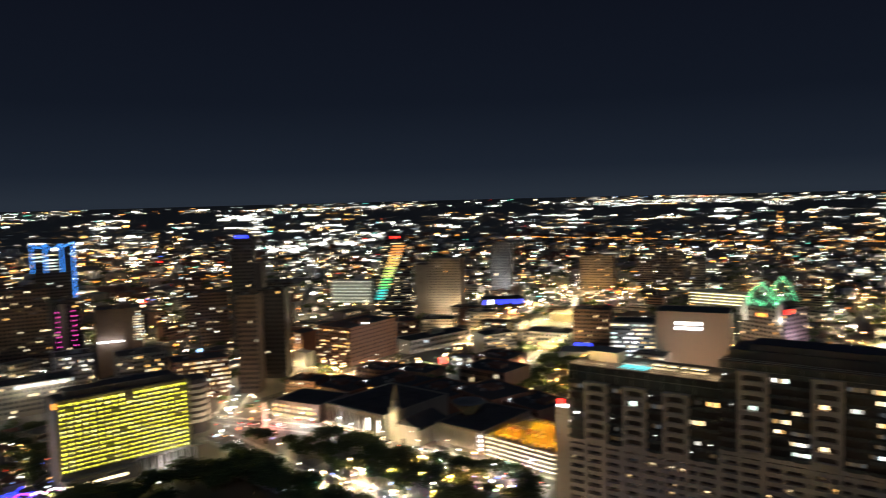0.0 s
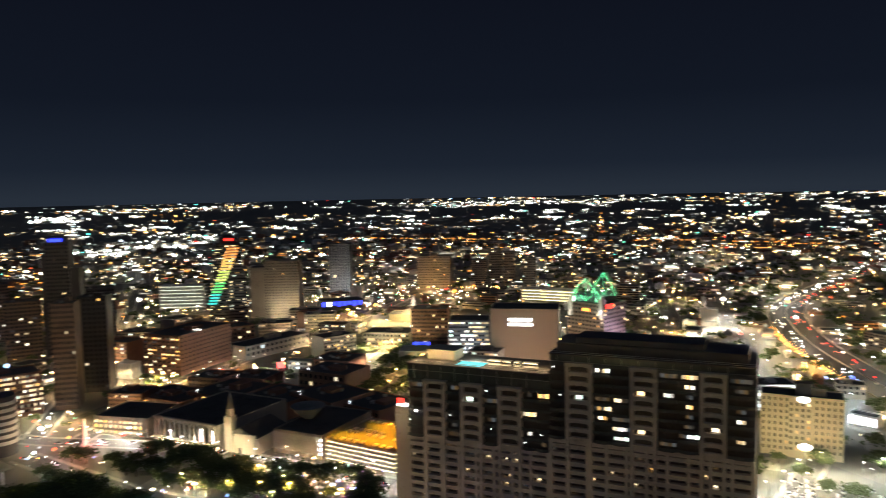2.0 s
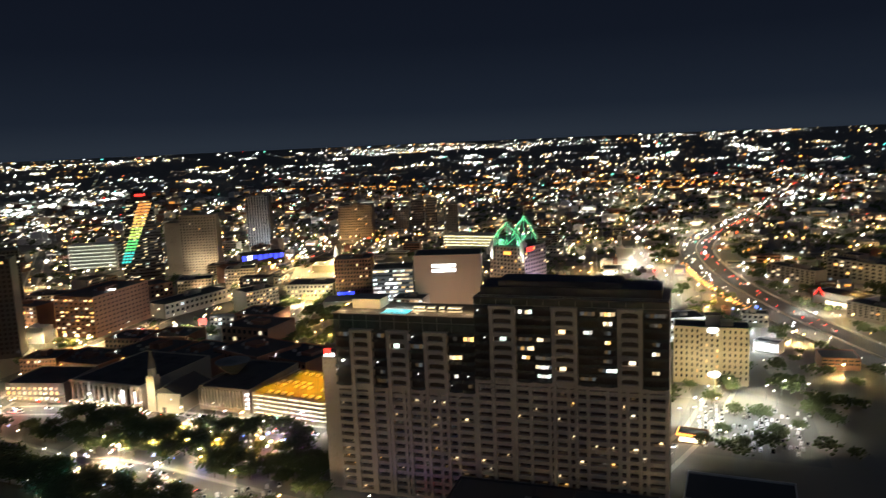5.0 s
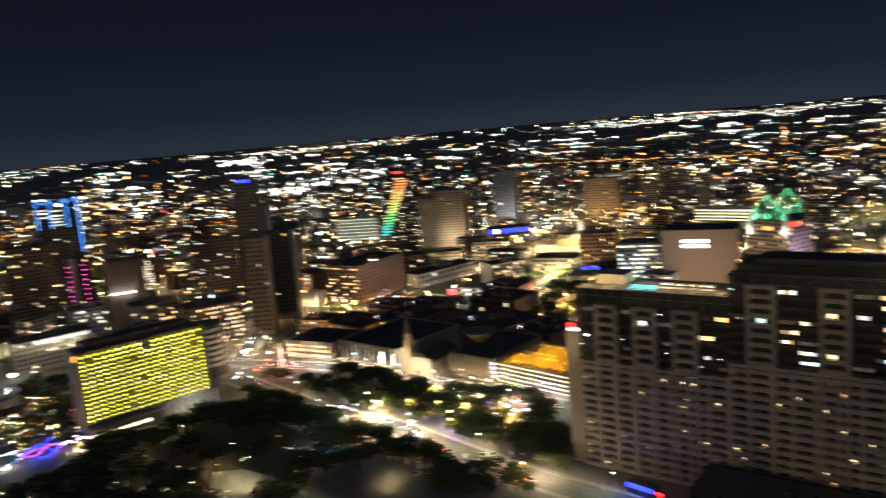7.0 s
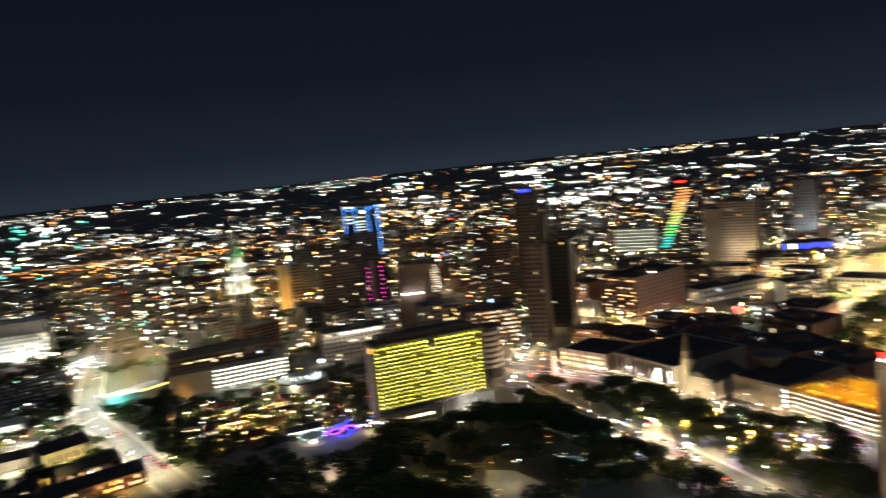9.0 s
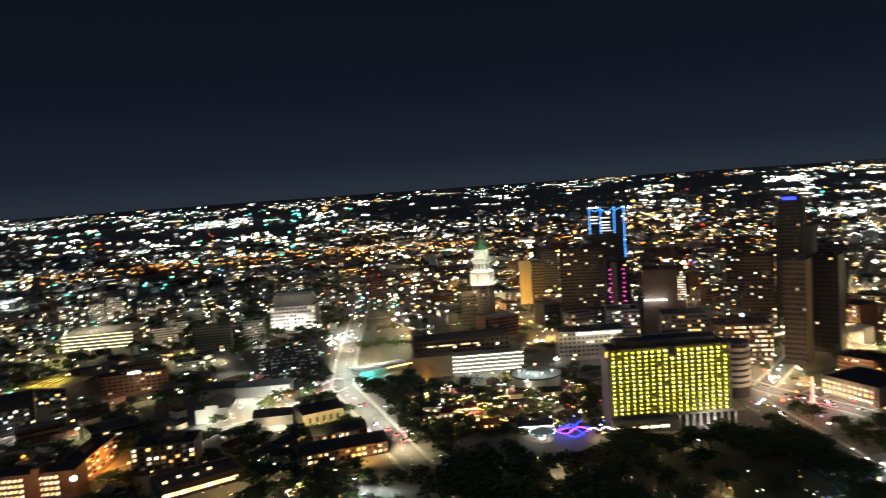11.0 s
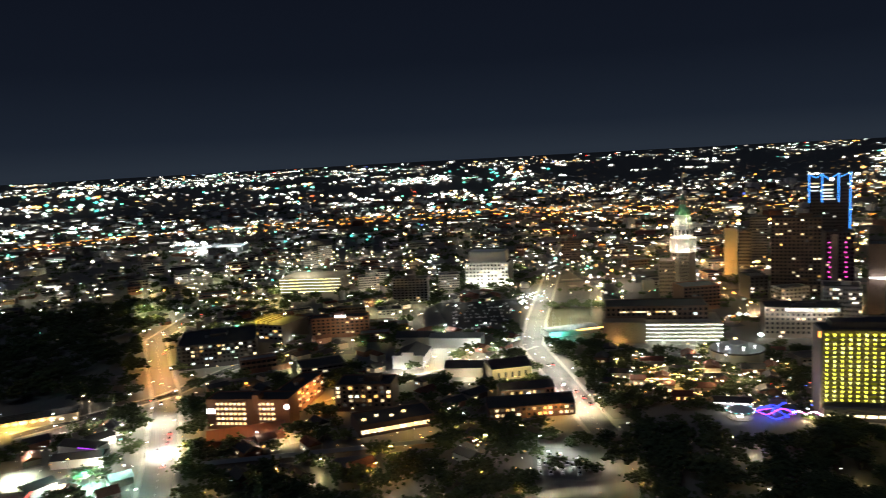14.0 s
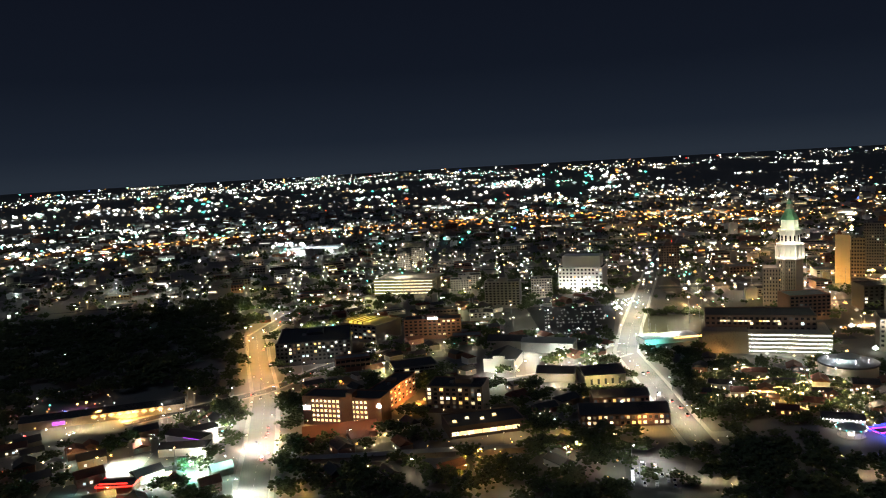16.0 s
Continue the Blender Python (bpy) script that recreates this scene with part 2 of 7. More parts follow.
def facade(parent, rng, length, h, z0, floors, cols, lit, y=0.0, x0=0.0, lights=(0,), wfrac=0.55, hfrac=0.5, m=None, dark=True, limit=90):
    """Rows of windows on one face of a building: the lit ones are objects of their own, the dark ones joined."""
    pal = (win_warm, win_white, win_dim)
    dx, dz = length / cols, (h - z0) / floors
    dim, bright = Shape(), Shape()
    n = 0
    for i in range(cols):
        for k in range(floors):
            x, z = x0 + (i + 0.5) * dx, z0 + (k + 0.5) * dz
            glows = rng.random() < lit
            if glows and n < limit:
                n += 1
                mat = win_dim if rng.random() < 0.35 else pal[lights[rng.randrange(len(lights))]]
                mm = pose(x, y, z) if m is None else m @ pose(x, 0, z)
                part("window", pane(dx * wfrac, dz * hfrac, mat), mat, parent, m=mm)
            elif dark or glows:
                p = [Vector((x + sx * dx * wfrac / 2, y if m is None else 0, z + sz * dz * hfrac / 2)) for sx, sz in ((-1, -1), (1, -1), (1, 1), (-1, 1))]
                q = [v + Vector((0, -0.05, 0)) for v in p]
                if m is not None:
                    p, q = [m @ v for v in p], [m @ v for v in q]
                (bright if glows else dim).add(p + q, [(4, 5, 6, 7), (0, 1, 5, 4), (1, 2, 6, 5), (2, 3, 7, 6), (3, 0, 4, 7)])
    if dim.v:
        tagged(part("dark_glazing", dim, window_glass, parent), kind="stuff")
    if bright.v:
        tagged(part("lit_glazing", bright, win_many, parent), kind="stuff")


def parapet_box(s, w, d, h, lip=0.9, t=0.5):
    """Walls with a parapet round a sunk roof, in one piece."""
    z = h - 0.7
    ring = lambda e, q: [(e, e, q), (w - e, e, q), (w - e, d - e, q), (e, d - e, q)]
    v = ring(0, 0) + ring(0, h + lip) + ring(t, h + lip) + ring(t, z)
    f = [(3, 2, 1, 0), (12, 13, 14, 15)]
    for i in range(4):
        j = (i + 1) % 4
        f += [(i, j, 4 + j, 4 + i), (4 + i, 4 + j, 8 + j, 8 + i), (8 + i, 8 + j, 12 + j, 12 + i)]
    return s.add(v, f)


def block(name, a, b, depth, h, wall, label, roof=None, floors=0, cols=0, lit=0.1, lights=(0,), side=0, wfrac=0.55, hfrac=0.5, plant=True, seed=1, z0=3.0, category="building", group="", limit=40):
    """A flat-roofed building with a front from a to b."""
    m, w = front(a, b)
    rng = random.Random(seed * 7919 + int(w * 10) + int(h))
    t = thing(name, m, label, category, group)
    part("wall", parapet_box(Shape(), w, depth, h), wall, t)
    part("roof", Shape().box(0.5, w - 0.5, 0.5, depth - 0.5, h - 0.6, h), roof or roofing, t)
    if plant and w > 10 and depth > 10:
        px, py = w * rng.uniform(0.25, 0.55), depth * rng.uniform(0.3, 0.5)
        pw, pd = w * rng.uniform(0.15, 0.3), depth * rng.uniform(0.2, 0.35)
        part("plant_room", Shape().box(px, px + pw, py, py + pd, h, h + rng.uniform(2, 4.5)), wall, t)
        part("air_unit", Shape().box(px - 4, px - 1.5, py, py + 2, h, h + 1.6), steel, t)
    if floors:
        facade(t, rng, w, h, z0, floors, cols, lit, lights=lights, wfrac=wfrac, hfrac=hfrac, limit=limit)
        if side:
            n = max(2, int(cols * depth / w))
            sm = pose(0, depth, 0, 0, 0, -90) if side < 0 else pose(w, 0, 0, 0, 0, 90)
            facade(t, rng, depth, h, z0, floors, n, lit, lights=lights, wfrac=wfrac, hfrac=hfrac, m=sm, limit=limit)
    c = m @ Vector((w / 2, depth / 2, 0))
    take(c.x, c.y, 0.5 * math.hypot(w, depth))
    return t, w


def downlight(at, power, colour=WHITE, cone=140, size=0.4, name="mast_lamp"):
    """A cut-off lamp that throws its light down."""
    # bare lamp with no fixture, added wherever the ground should look lit
    d = bpy.data.lights.new(name, "SPOT")
    d.energy, d.color, d.shadow_soft_size, d.spot_size, d.spot_blend = power, colour, size, radians(cone), 0.6
    ob = new(name, d)
    ob.location = at
    return tagged(ob, "bare lamp that lights the ground below", "street lamp")


def flood(at, power, colour=WHITE, size=1.0, name="floodlight"):
    """A lamp of the place."""
    d = bpy.data.lights.new(name, "POINT")
    d.energy, d.color, d.shadow_soft_size = power, colour, size
    ob = new(name, d)
    ob.location = at
    return tagged(ob, "floodlight that washes a wall", "floodlight")

# ---- ground and roads ----
RINGS = [0, 120, 260, 420, 600, 850, 1150, 1450, 1700, 1950, 2250, 2600, 3000, 3400, 3800, 4200, 4550, 4900]
gs = Shape()
gs.v.append((0, 0, 0))
for r in RINGS[1:]:
    gs.v += [(r * math.sin(2 * math.pi * i / 120), r * math.cos(2 * math.pi * i / 120), ground_z(r)) for i in range(120)]
gs.f += [(0, 1 + (i + 1) % 120, 1 + i) for i in range(120)]
for k in range(len(RINGS) - 2):
    a, b = 1 + 120 * k, 121 + 120 * k
    gs.f += [(a + i, a + (i + 1) % 120, b + (i + 1) % 120, b + i) for i in range(120)]
tagged(part("ground", gs, earth), "dark dry ground of the city plain at night", "ground", kind="structure")


def ribbon(points, width, z):
    """A strip of even width along bearings and distances."""
    pts = [Vector(P(*p)) for p in points]
    fine = []
    for a, b in zip(pts, pts[1:]):
        n = max(1, int((b - a).length / 40))
        fine += [a.lerp(b, i / n) for i in range(n)]
    fine.append(pts[-1])
    s = Shape()
    for i, p in enumerate(fine):
        d = (fine[min(i + 1, len(fine) - 1)] - fine[max(i - 1, 0)]).normalized()
        n = Vector((-d.y, d.x)) * width / 2
        gz = ground_z(p.length) + z
        s.v += [(*(p + n), gz), (*(p - n), gz)]
        if i:
            j = 2 * i
            s.f.append((j - 2, j - 1, j + 1, j))
    return s, fine


ROADS = []


def curve(points, n=6):
    """Bearings and distances along a smooth line through those given."""
    q = [Vector(P(*p)) for p in points]
    q = [q[0] * 2 - q[1]] + q + [q[-1] * 2 - q[-2]]
    out = []
    for a, b, c, d in zip(q, q[1:], q[2:], q[3:]):
        for i in range(n):
            t = i / n
            p = 0.5 * (2 * b + (c - a) * t + (2 * a - 5 * b + 4 * c - d) * t * t + (3 * b - a - 3 * c + d) * t ** 3)
            out.append((math.degrees(math.atan2(p.x, p.y)), p.length))
    return out + [points[-1]]



def road(name, label, points, width, material=None, kerb=True, marks=True, clear=0.55, lift=0.10):
    s, fine = ribbon(points, width, lift)
    ob = tagged(part(name, s, material or asphalt), label, "road", kind="structure")
    if kerb:
        for side in (-1, 1):
            e = Shape()
            for i in range(len(fine) - 1):
                a, b = fine[i], fine[i + 1]
                d = (b - a).normalized()
                n = Vector((-d.y, d.x)) * side
                p, q = a + n * (width / 2), a + n * (width / 2 + 3)
                p2, q2 = b + n * (width / 2), b + n * (width / 2 + 3)
                z = ground_z(a.length) + 0.24
                e.add([(*p, z), (*p2, z), (*q2, z), (*q, z), (*p, z - 0.2), (*p2, z - 0.2)], [(0, 1, 2, 3) if side < 0 else (3, 2, 1, 0), (4, 5, 1, 0)])
            tagged(part("pavement", e, paving), "pale concrete pavement with a raised kerb", "pavement", kind="structure")
    if marks:
        k = Shape()
        for a, b in zip(fine, fine[1:]):
            d = b - a
            n = int(d.length / 9)
            for i in range(n):
                c = a + d * ((i + 0.5) / max(n, 1))
                u = d.normalized()
                v = Vector((-u.y, u.x)) * 0.12
                z = ground_z(c.length) + 0.13
                k.add([(*(c - u * 1.5 - v), z), (*(c + u * 1.5 - v), z), (*(c + u * 1.5 + v), z), (*(c - u * 1.5 + v), z)], [(0, 1, 2, 3)])
        tagged(part("lane_marking", k, white_wall, ob), kind="stuff")
    for a, b in zip(fine, fine[1:]):
        n = max(1, int((b - a).length / 12))
        for i in range(n):
            p = a.lerp(b, i / n)
            take(p.x, p.y, width * clear + 1)
    ROADS.append((fine, width))
    return fine


def lot(name, label, corners, material, z=0.06):
    pts = [P(*c) for c in corners]
    tagged(part(name, Shape().add([(x, y, z) for x, y in pts], [tuple(range(len(pts)))[::-1]]), material), label, "ground", kind="structure")
    cx, cy = sum(p[0] for p in pts) / len(pts), sum(p[1] for p in pts) / len(pts)
    take(cx, cy, min(math.hypot(x - cx, y - cy) for x, y in pts) * 0.8)
    return pts


avenue = road("road_south", "pale avenue lit by white street lamps", [(-14.6, 440), (-16.0, 478), (-18.2, 560), (-20.0, 645), (-19.6, 740), (-19.0, 843), (-18.0, 1100), (-16.5, 1500)], 17, lane)
west = road("road_west", "wide street under orange and white lamps", [(-50.5, 330), (-49.6, 395), (-48.6, 470), (-47.9, 586), (-48.2, 690), (-48.2, 800), (-45.5, 900), (-40, 1000)], 17, lane)
cross = road("road_cross", "side street with parked cars and lamps", [(-58, 560), (-47.8, 590), (-43.5, 640), (-38, 700)], 10)
middle = road("road_middle", "street between low buildings, lit white", [(-36, 520), (-30, 560), (-25, 585), (-20.0, 645)], 10, lane)
park_road = road("road_park", "pale road round the dark park with parked cars", [(10.8, 560), (13.0, 520), (17.0, 462), (22.5, 418), (28.0, 372), (34.3, 336), (42, 310)], 15, lane)
mall_road = road("road_mall", "busy bright street in front of the shops", [(8, 640), (12, 590), (17, 556), (22, 524), (27, 482), (31, 458), (36.6, 428)], 13, lane)
north = road("road_north", "street between downtown blocks", [(11.5, 600), (14.5, 760), (17, 1000), (18.5, 1500)], 13)
market = road("road_market", "downtown street with lit shops", [(14, 575), (20, 690), (26, 800), (31, 900), (38, 1200)], 13, lane)
plaza_road = road("road_plaza", "bright downtown street by the plaza", [(33, 640), (35.5, 760), (38, 900), (42, 1250)], 13, lane)
east = road("road_east", "street beside the car parks", [(62, 360), (66, 430), (68, 520), (68.5, 640)], 11, lane)
highway = road("highway", "wide grey motorway curving through the city", curve([(84, 530), (76.3, 622), (70.6, 745), (66.9, 905), (65.6, 1090), (66.5, 1240), (68.2, 1400), (69.6, 1573), (70.9, 1809), (71.5, 2029)]), 42, asphalt, kerb=False)
ramp_road = road("slip_road", "slip road beside the motorway", [(64.6, 690), (63.0, 860), (62.0, 1000), (61.4, 1250), (60, 1500)], 11, lane, kerb=False)

# raised barriers along the motorway
for side in (-1, 1, 0):
    s = Shape()
    for a, b in zip(highway, highway[1:]):
        d = (b - a).normalized()
        n = Vector((-d.y, d.x)) * side * 22.3
        w = Vector((-d.y, d.x)) * 0.3
        z0, z1 = ground_z(a.length), ground_z(b.length)
        p, q = a + n, b + n
        s.add([(*(p - w), z0), (*(p + w), z0), (*(p + w), z0 + 1.1), (*(p - w), z0 + 1.1), (*(q - w), z1), (*(q + w), z1), (*(q + w), z1 + 1.1), (*(q - w), z1 + 1.1)],
              [(0, 1, 5, 4), (1, 2, 6, 5), (2, 3, 7, 6), (3, 0, 4, 7)])
    tagged(part("barrier", s, limestone), "long concrete motorway barrier", "barrier", kind="structure")

sheet = Shape()
SHEET = [(-21, 660), (-12, 655), (-2, 640), (4, 625), (12, 600), (20, 540), (28, 490), (36, 480), (44, 560), (54, 600), (64, 700)]
OUTER = [(-21, 1300), (-12, 1300), (-2, 1320), (4, 1340), (12, 1340), (20, 1340), (28, 1340), (36, 1340), (44, 1340), (54, 1340), (64, 1300)]
sheet.v += [P(*p, 0.015) for p in SHEET] + [P(*p, 0.015) for p in OUTER]
sheet.f += [(i, i + 11, i + 12, i + 1)[::-1] for i in range(10)]
tagged(part("town_pavement", sheet, town_ground), "worn concrete and asphalt ground of downtown blocks", "ground", kind="structure")
lot("car_park", "pale floodlit car park full of cars", [(63.5, 395), (75, 395), (73.5, 470), (66.0, 520)], lane)
lot("car_park", "small white-lit car park among dark trees", [(-20.5, 418), (-15.8, 412), (-16.2, 372), (-20.2, 378)], lane)
lot("car_park", "floodlit forecourt behind the diner", [(-60.5, 455), (-57.8, 452), (-56.2, 490), (-59.0, 492)], paving)
lot("plaza", "bright green lawn and paving by the avenue", [(-19.3, 800), (-14.5, 800), (-13.5, 700), (-18.6, 690)], lawn)
lot("car_park", "open car park beside the avenue", [(-27.5, 850), (-20.6, 850), (-21.0, 690), (-26.0, 690)], asphalt)
lot("park_lawn", "dry brown lawn of the dark park", [(1.0, 470), (10.5, 492), (16.5, 420), (12, 330), (2, 330)], lawn)
lot("park_path", "pale sandy clearing among the park trees", [(8.0, 366), (8.6, 396), (10.7, 392), (13.2, 372), (15.4, 350), (14.8, 330), (10.0, 322), (7.6, 340)], paving, 0.09)
lot("plaza", "lit paving before the chapel", [(-28.5, 580), (-21, 575), (-21.5, 545), (-27.8, 545)], paving)

# ---- named buildings ----
# the yellow-lit hotel
m, w = front(P(0.6, 488), P(9.25, 511))
hotel = thing("hotel", m, "slab hotel with rows of yellow-lit balconies, dark roof", "hotel")
HD, HT, HB = 21.0, 52.0, 9.5
part("wall", Shape().box(0, w, 2.2, HD, HB, HT + 1.6), beige, hotel)
part("end_wall", Shape().box(-0.8, 0.6, 0, HD + 0.5, 0, HT + 2), limestone, hotel)
part("end_wall", Shape().box(w - 0.6, w + 0.8, 0, HD + 0.5, HB, HT + 2), limestone, hotel)
part("roof", Shape().box(0.6, w - 0.6, 1.5, HD - 1, HT + 1.6, HT + 2.4), roofing, hotel)
part("penthouse", Shape().box(w * 0.08, w * 0.92, 6, HD - 3, HT + 2.4, HT + 6), dark_wall, hotel, "dark set-back roof storey")
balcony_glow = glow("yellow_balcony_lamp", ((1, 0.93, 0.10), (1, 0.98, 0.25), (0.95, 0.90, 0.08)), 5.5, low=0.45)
# yellow lamplight on the niche's back wall, put in as a glowing panel
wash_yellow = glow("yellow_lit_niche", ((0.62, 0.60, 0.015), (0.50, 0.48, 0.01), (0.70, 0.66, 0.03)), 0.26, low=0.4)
COLS, ROWS = 18, 16
bw, bh = (w - 1.2) / COLS, (HT - HB) / ROWS
slab_me = Shape().box(-bw / 2 + 0.15, bw / 2 - 0.15, -0.1, 2.2, -0.12, 0.12).box(-bw / 2 + 0.2, bw / 2 - 0.2, -0.1, 0.05, 0.12, 1.0).mesh("balcony", limestone)
# each wedge is the lamp together with the light it spreads below
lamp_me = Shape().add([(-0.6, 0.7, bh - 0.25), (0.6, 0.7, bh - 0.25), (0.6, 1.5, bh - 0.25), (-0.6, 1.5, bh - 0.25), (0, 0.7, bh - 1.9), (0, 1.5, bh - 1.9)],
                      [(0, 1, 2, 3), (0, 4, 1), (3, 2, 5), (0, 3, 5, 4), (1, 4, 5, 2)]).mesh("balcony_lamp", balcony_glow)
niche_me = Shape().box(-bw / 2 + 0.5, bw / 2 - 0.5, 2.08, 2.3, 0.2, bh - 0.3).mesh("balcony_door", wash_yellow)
rng = random.Random(5)
for i in range(COLS):
    for k in range(ROWS):
        if i == 9 and k > 13:
            continue
        b = part("balcony", slab_me, limestone, hotel, m=pose(0.6 + (i + 0.5) * bw, 0, HB + k * bh))
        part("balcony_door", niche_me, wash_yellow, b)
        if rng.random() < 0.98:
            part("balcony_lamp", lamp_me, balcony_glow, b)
fin = Shape().box(-0.12, 0.12, -0.2, 2.2, HB, HT).mesh("fin", beige)
for i in range(COLS + 1):
    part("fin", fin, beige, hotel, m=pose(0.6 + i * bw, 0, 0))
part("podium", Shape().box(0, w * 0.55, -5, HD + 4, 0, HB - 2.5).box(0, w * 0.55, 1, HD, HB - 2.5, HB), limestone, hotel)
col_me = Shape().box(-0.5, 0.5, -0.5, 0.5, 0, HB).mesh("column", white_wall)
for i in range(9):
    part("column", col_me, white_wall, hotel, "white floodlit column", m=pose(w * 0.57 + i * 4.6, 1.0, 0))
part("terrace", Shape().box(w * 0.55, w + 9, 0, HD, HB - 1.2, HB), limestone, hotel)
for i in range(5):
    part("shop_window", pane(5.5, 1.6, neon["warm"]), neon["warm"], hotel, m=pose(5 + i * 7.0, -5.05, 3.4))
part("roof_sign", Shape().box(-2.2, -0.9, -0.2, 0.2, HT - 2, HT + 1.5), neon["orange"], hotel, "small glowing orange sign")
take(44, 510, 45)
flood(m @ Vector((w * 0.8, -6, 2)), 7000, WHITE)
flood(m @ Vector((-8, -8, 3)), 9000, WARM)

# the curved white block behind the hotel
m, w = front(P(8.6, 560), P(11.7, 575))
t = thing("round_block", m, "white block with stacked curved floor bands", "building")
for k in range(7):
    part("floor_band", Shape().prism(24, 11, 11, 8 + k * 4.4, 10.2 + k * 4.4, 16, 12), white_wall, t)
part("core", Shape().prism(24, 10.3, 10.3, 0, 40, 16, 12), dark_wall, t)
flood(m @ Vector((20, -8, 14)), 3500, WARM)
take(*(m @ Vector((16, 12, 0))).xy, 16)

# the old octagonal tower with a floodlit crown
c = P(-8.62, 858)
tower = thing("old_tower", pose(*c, 0, 0, 0, 12), "tall octagonal tower with floodlit white crown and green roof", "skyscraper")
OCT = math.pi / 8
part("shaft", Shape().prism(8, 13.6, 13.6, 0, 50, turn=OCT), beige, tower)
part("wing", Shape().box(-26, -8, -8, 16, 0, 41), beige, tower)
pier = Shape().box(-0.35, 0.35, -0.5, 0.2, 2, 49).mesh("pier", limestone)
for f in (4, 5, 6):
    for j in range(5):
        part("pier", pier, limestone, tower, m=pose(0, 0, 0, 0, 0, 45 * f + 90) @ pose(-4.2 + j * 2.1, -12.6, 0))
part("cornice", Shape().prism(8, 14.8, 15.4, 50, 52, turn=OCT), white_wall, tower)
part("belfry", Shape().prism(8, 12.6, 12.4, 52, 64, turn=OCT), white_wall, tower)
for j in range(16):
    part("belfry_pier", Shape().box(-0.5, 0.5, -0.5, 0.5, 52, 63.5).mesh("belfry_pier", white_wall) if j == 0 else bpy.data.meshes["belfry_pier"], white_wall, tower,
         m=pose(0, 0, 0, 0, 0, 22.5 * j) @ pose(13.6, 0, 0))
part("gallery", Shape().prism(8, 13.8, 14.2, 64, 66, turn=OCT), white_wall, tower)
part("upper_stage", Shape().prism(8, 11.0, 10.8, 66, 79, turn=OCT), white_wall, tower)
for j in range(16):
    part("stage_window", pane(1.5, 6.0, glass_dark), glass_dark, tower, m=pose(0, 0, 0, 0, 0, 22.5 * j) @ pose(0, -10.9, 72))
part("upper_cornice", Shape().prism(8, 11.8, 12.2, 79, 81, turn=OCT), white_wall, tower)
part("lantern_stage", Shape().prism(8, 9.0, 8.8, 81, 91, turn=OCT), white_wall, tower)
part("green_roof", Shape().prism(8, 9.8, 3.6, 91, 102, turn=OCT), copper, tower, "green tiled spire roof")
part("lantern", Shape().prism(8, 3.4, 3.2, 102, 107, turn=OCT), limestone, tower)
part("spire", Shape().prism(8, 3.4, 0.6, 107, 113, turn=OCT), copper, tower)
part("flagpole", Shape().prism(8, 0.8, 0.6, 113, 137), white_wall, tower)
part("flag", Shape().box(0.3, 5, -0.1, 0.1, 131, 135.5), white_wall, tower)
rng = random.Random(3)
facade(tower, rng, 10, 49, 4, 12, 4, 0.05, m=pose(0, 0, 0, 0, 0, -45) @ pose(-5, -12.7, 0), wfrac=0.4)
facade(tower, rng, 10, 49, 4, 12, 4, 0.05, m=pose(0, 0, 0, 0, 0, 0) @ pose(-5, -12.7, 0), wfrac=0.4)
facade(tower, rng, 26, 40, 4, 9, 9, 0.06, m=pose(-26, -8.15, 0), wfrac=0.4)
for k, (rr, z, pw) in enumerate(((15.8, 53.2, 5200), (13.4, 67.0, 4200), (11.2, 82.0, 2400))):
    for a in (-150, -105, -60, -15):
        flood((c[0] + rr * math.cos(radians(a)), c[1] + rr * math.sin(radians(a)), z), pw, (1, 0.95, 0.75), 0.3)
flood((c[0] - 5, c[1] - 13, 94), 1500, (0.35, 1, 0.35), 0.3)
flood((c[0] - 3, c[1] - 16, 118), 2500, WHITE, 0.3)
flood((c[0] + 9, c[1] - 9, 93), 1200, (0.35, 1, 0.35), 0.3)
flood((c[0] - 16, c[1] - 40, 10), 7000, WARM, 0.6)
take(*c, 34)

# the white multi-storey car park and the block over it


def garage(name, a, b, depth, h, decks, label, lamp, wall=limestone, x0=0.0, roof=None, ends=True):
    """An open-sided car park: decks, parapets and tube lamps under each ceiling."""
    m, w = front(a, b)
    t = thing(name, m, label, "car park")
    dz = h / decks
    for k in range(decks):
        part("deck", Shape().box(x0, w, 0.3, depth, (k + 1) * dz - 0.35, (k + 1) * dz), roof if roof and k == decks - 1 else wall, t)
        part("parapet", Shape().box(x0, w, 0, 0.3, (k + 1) * dz - 0.5, (k + 1) * dz + 1.05), wall, t)
        part("tube_lamp", Shape().box(x0 + 0.5, w - 0.5, 1.2, 1.9, (k + 1) * dz - 1.35, (k + 1) * dz - 0.55), lamp, t)
        part("back_wall", Shape().box(x0, w, depth * 0.35, depth * 0.36, k * dz, (k + 1) * dz - 0.36), wall, t)
    col = Shape().box(-0.25, 0.25, 0.4, 0.9, 0, h - 0.4).mesh("column", wall)
    n = max(3, int((w - x0) / 9))
    for i in range(n + 1):
        part("column", col, wall, t, m=pose(x0 + 0.3 + (w - x0 - 0.6) * i / n, 0, 0))
    if x0 > 0:
        part("stair_block", Shape().box(0, x0 - 0.02, 0, depth, 0, h + 1.5), beige, t)
    elif ends:
        part("end_wall", Shape().box(-0.4, -0.02, 0.3, depth, 0, h + 1), wall, t)
    c = m @ Vector((w / 2, depth / 2, 0))
    take(c.x, c.y, 0.5 * math.hypot(w, depth))
    return t, m, w


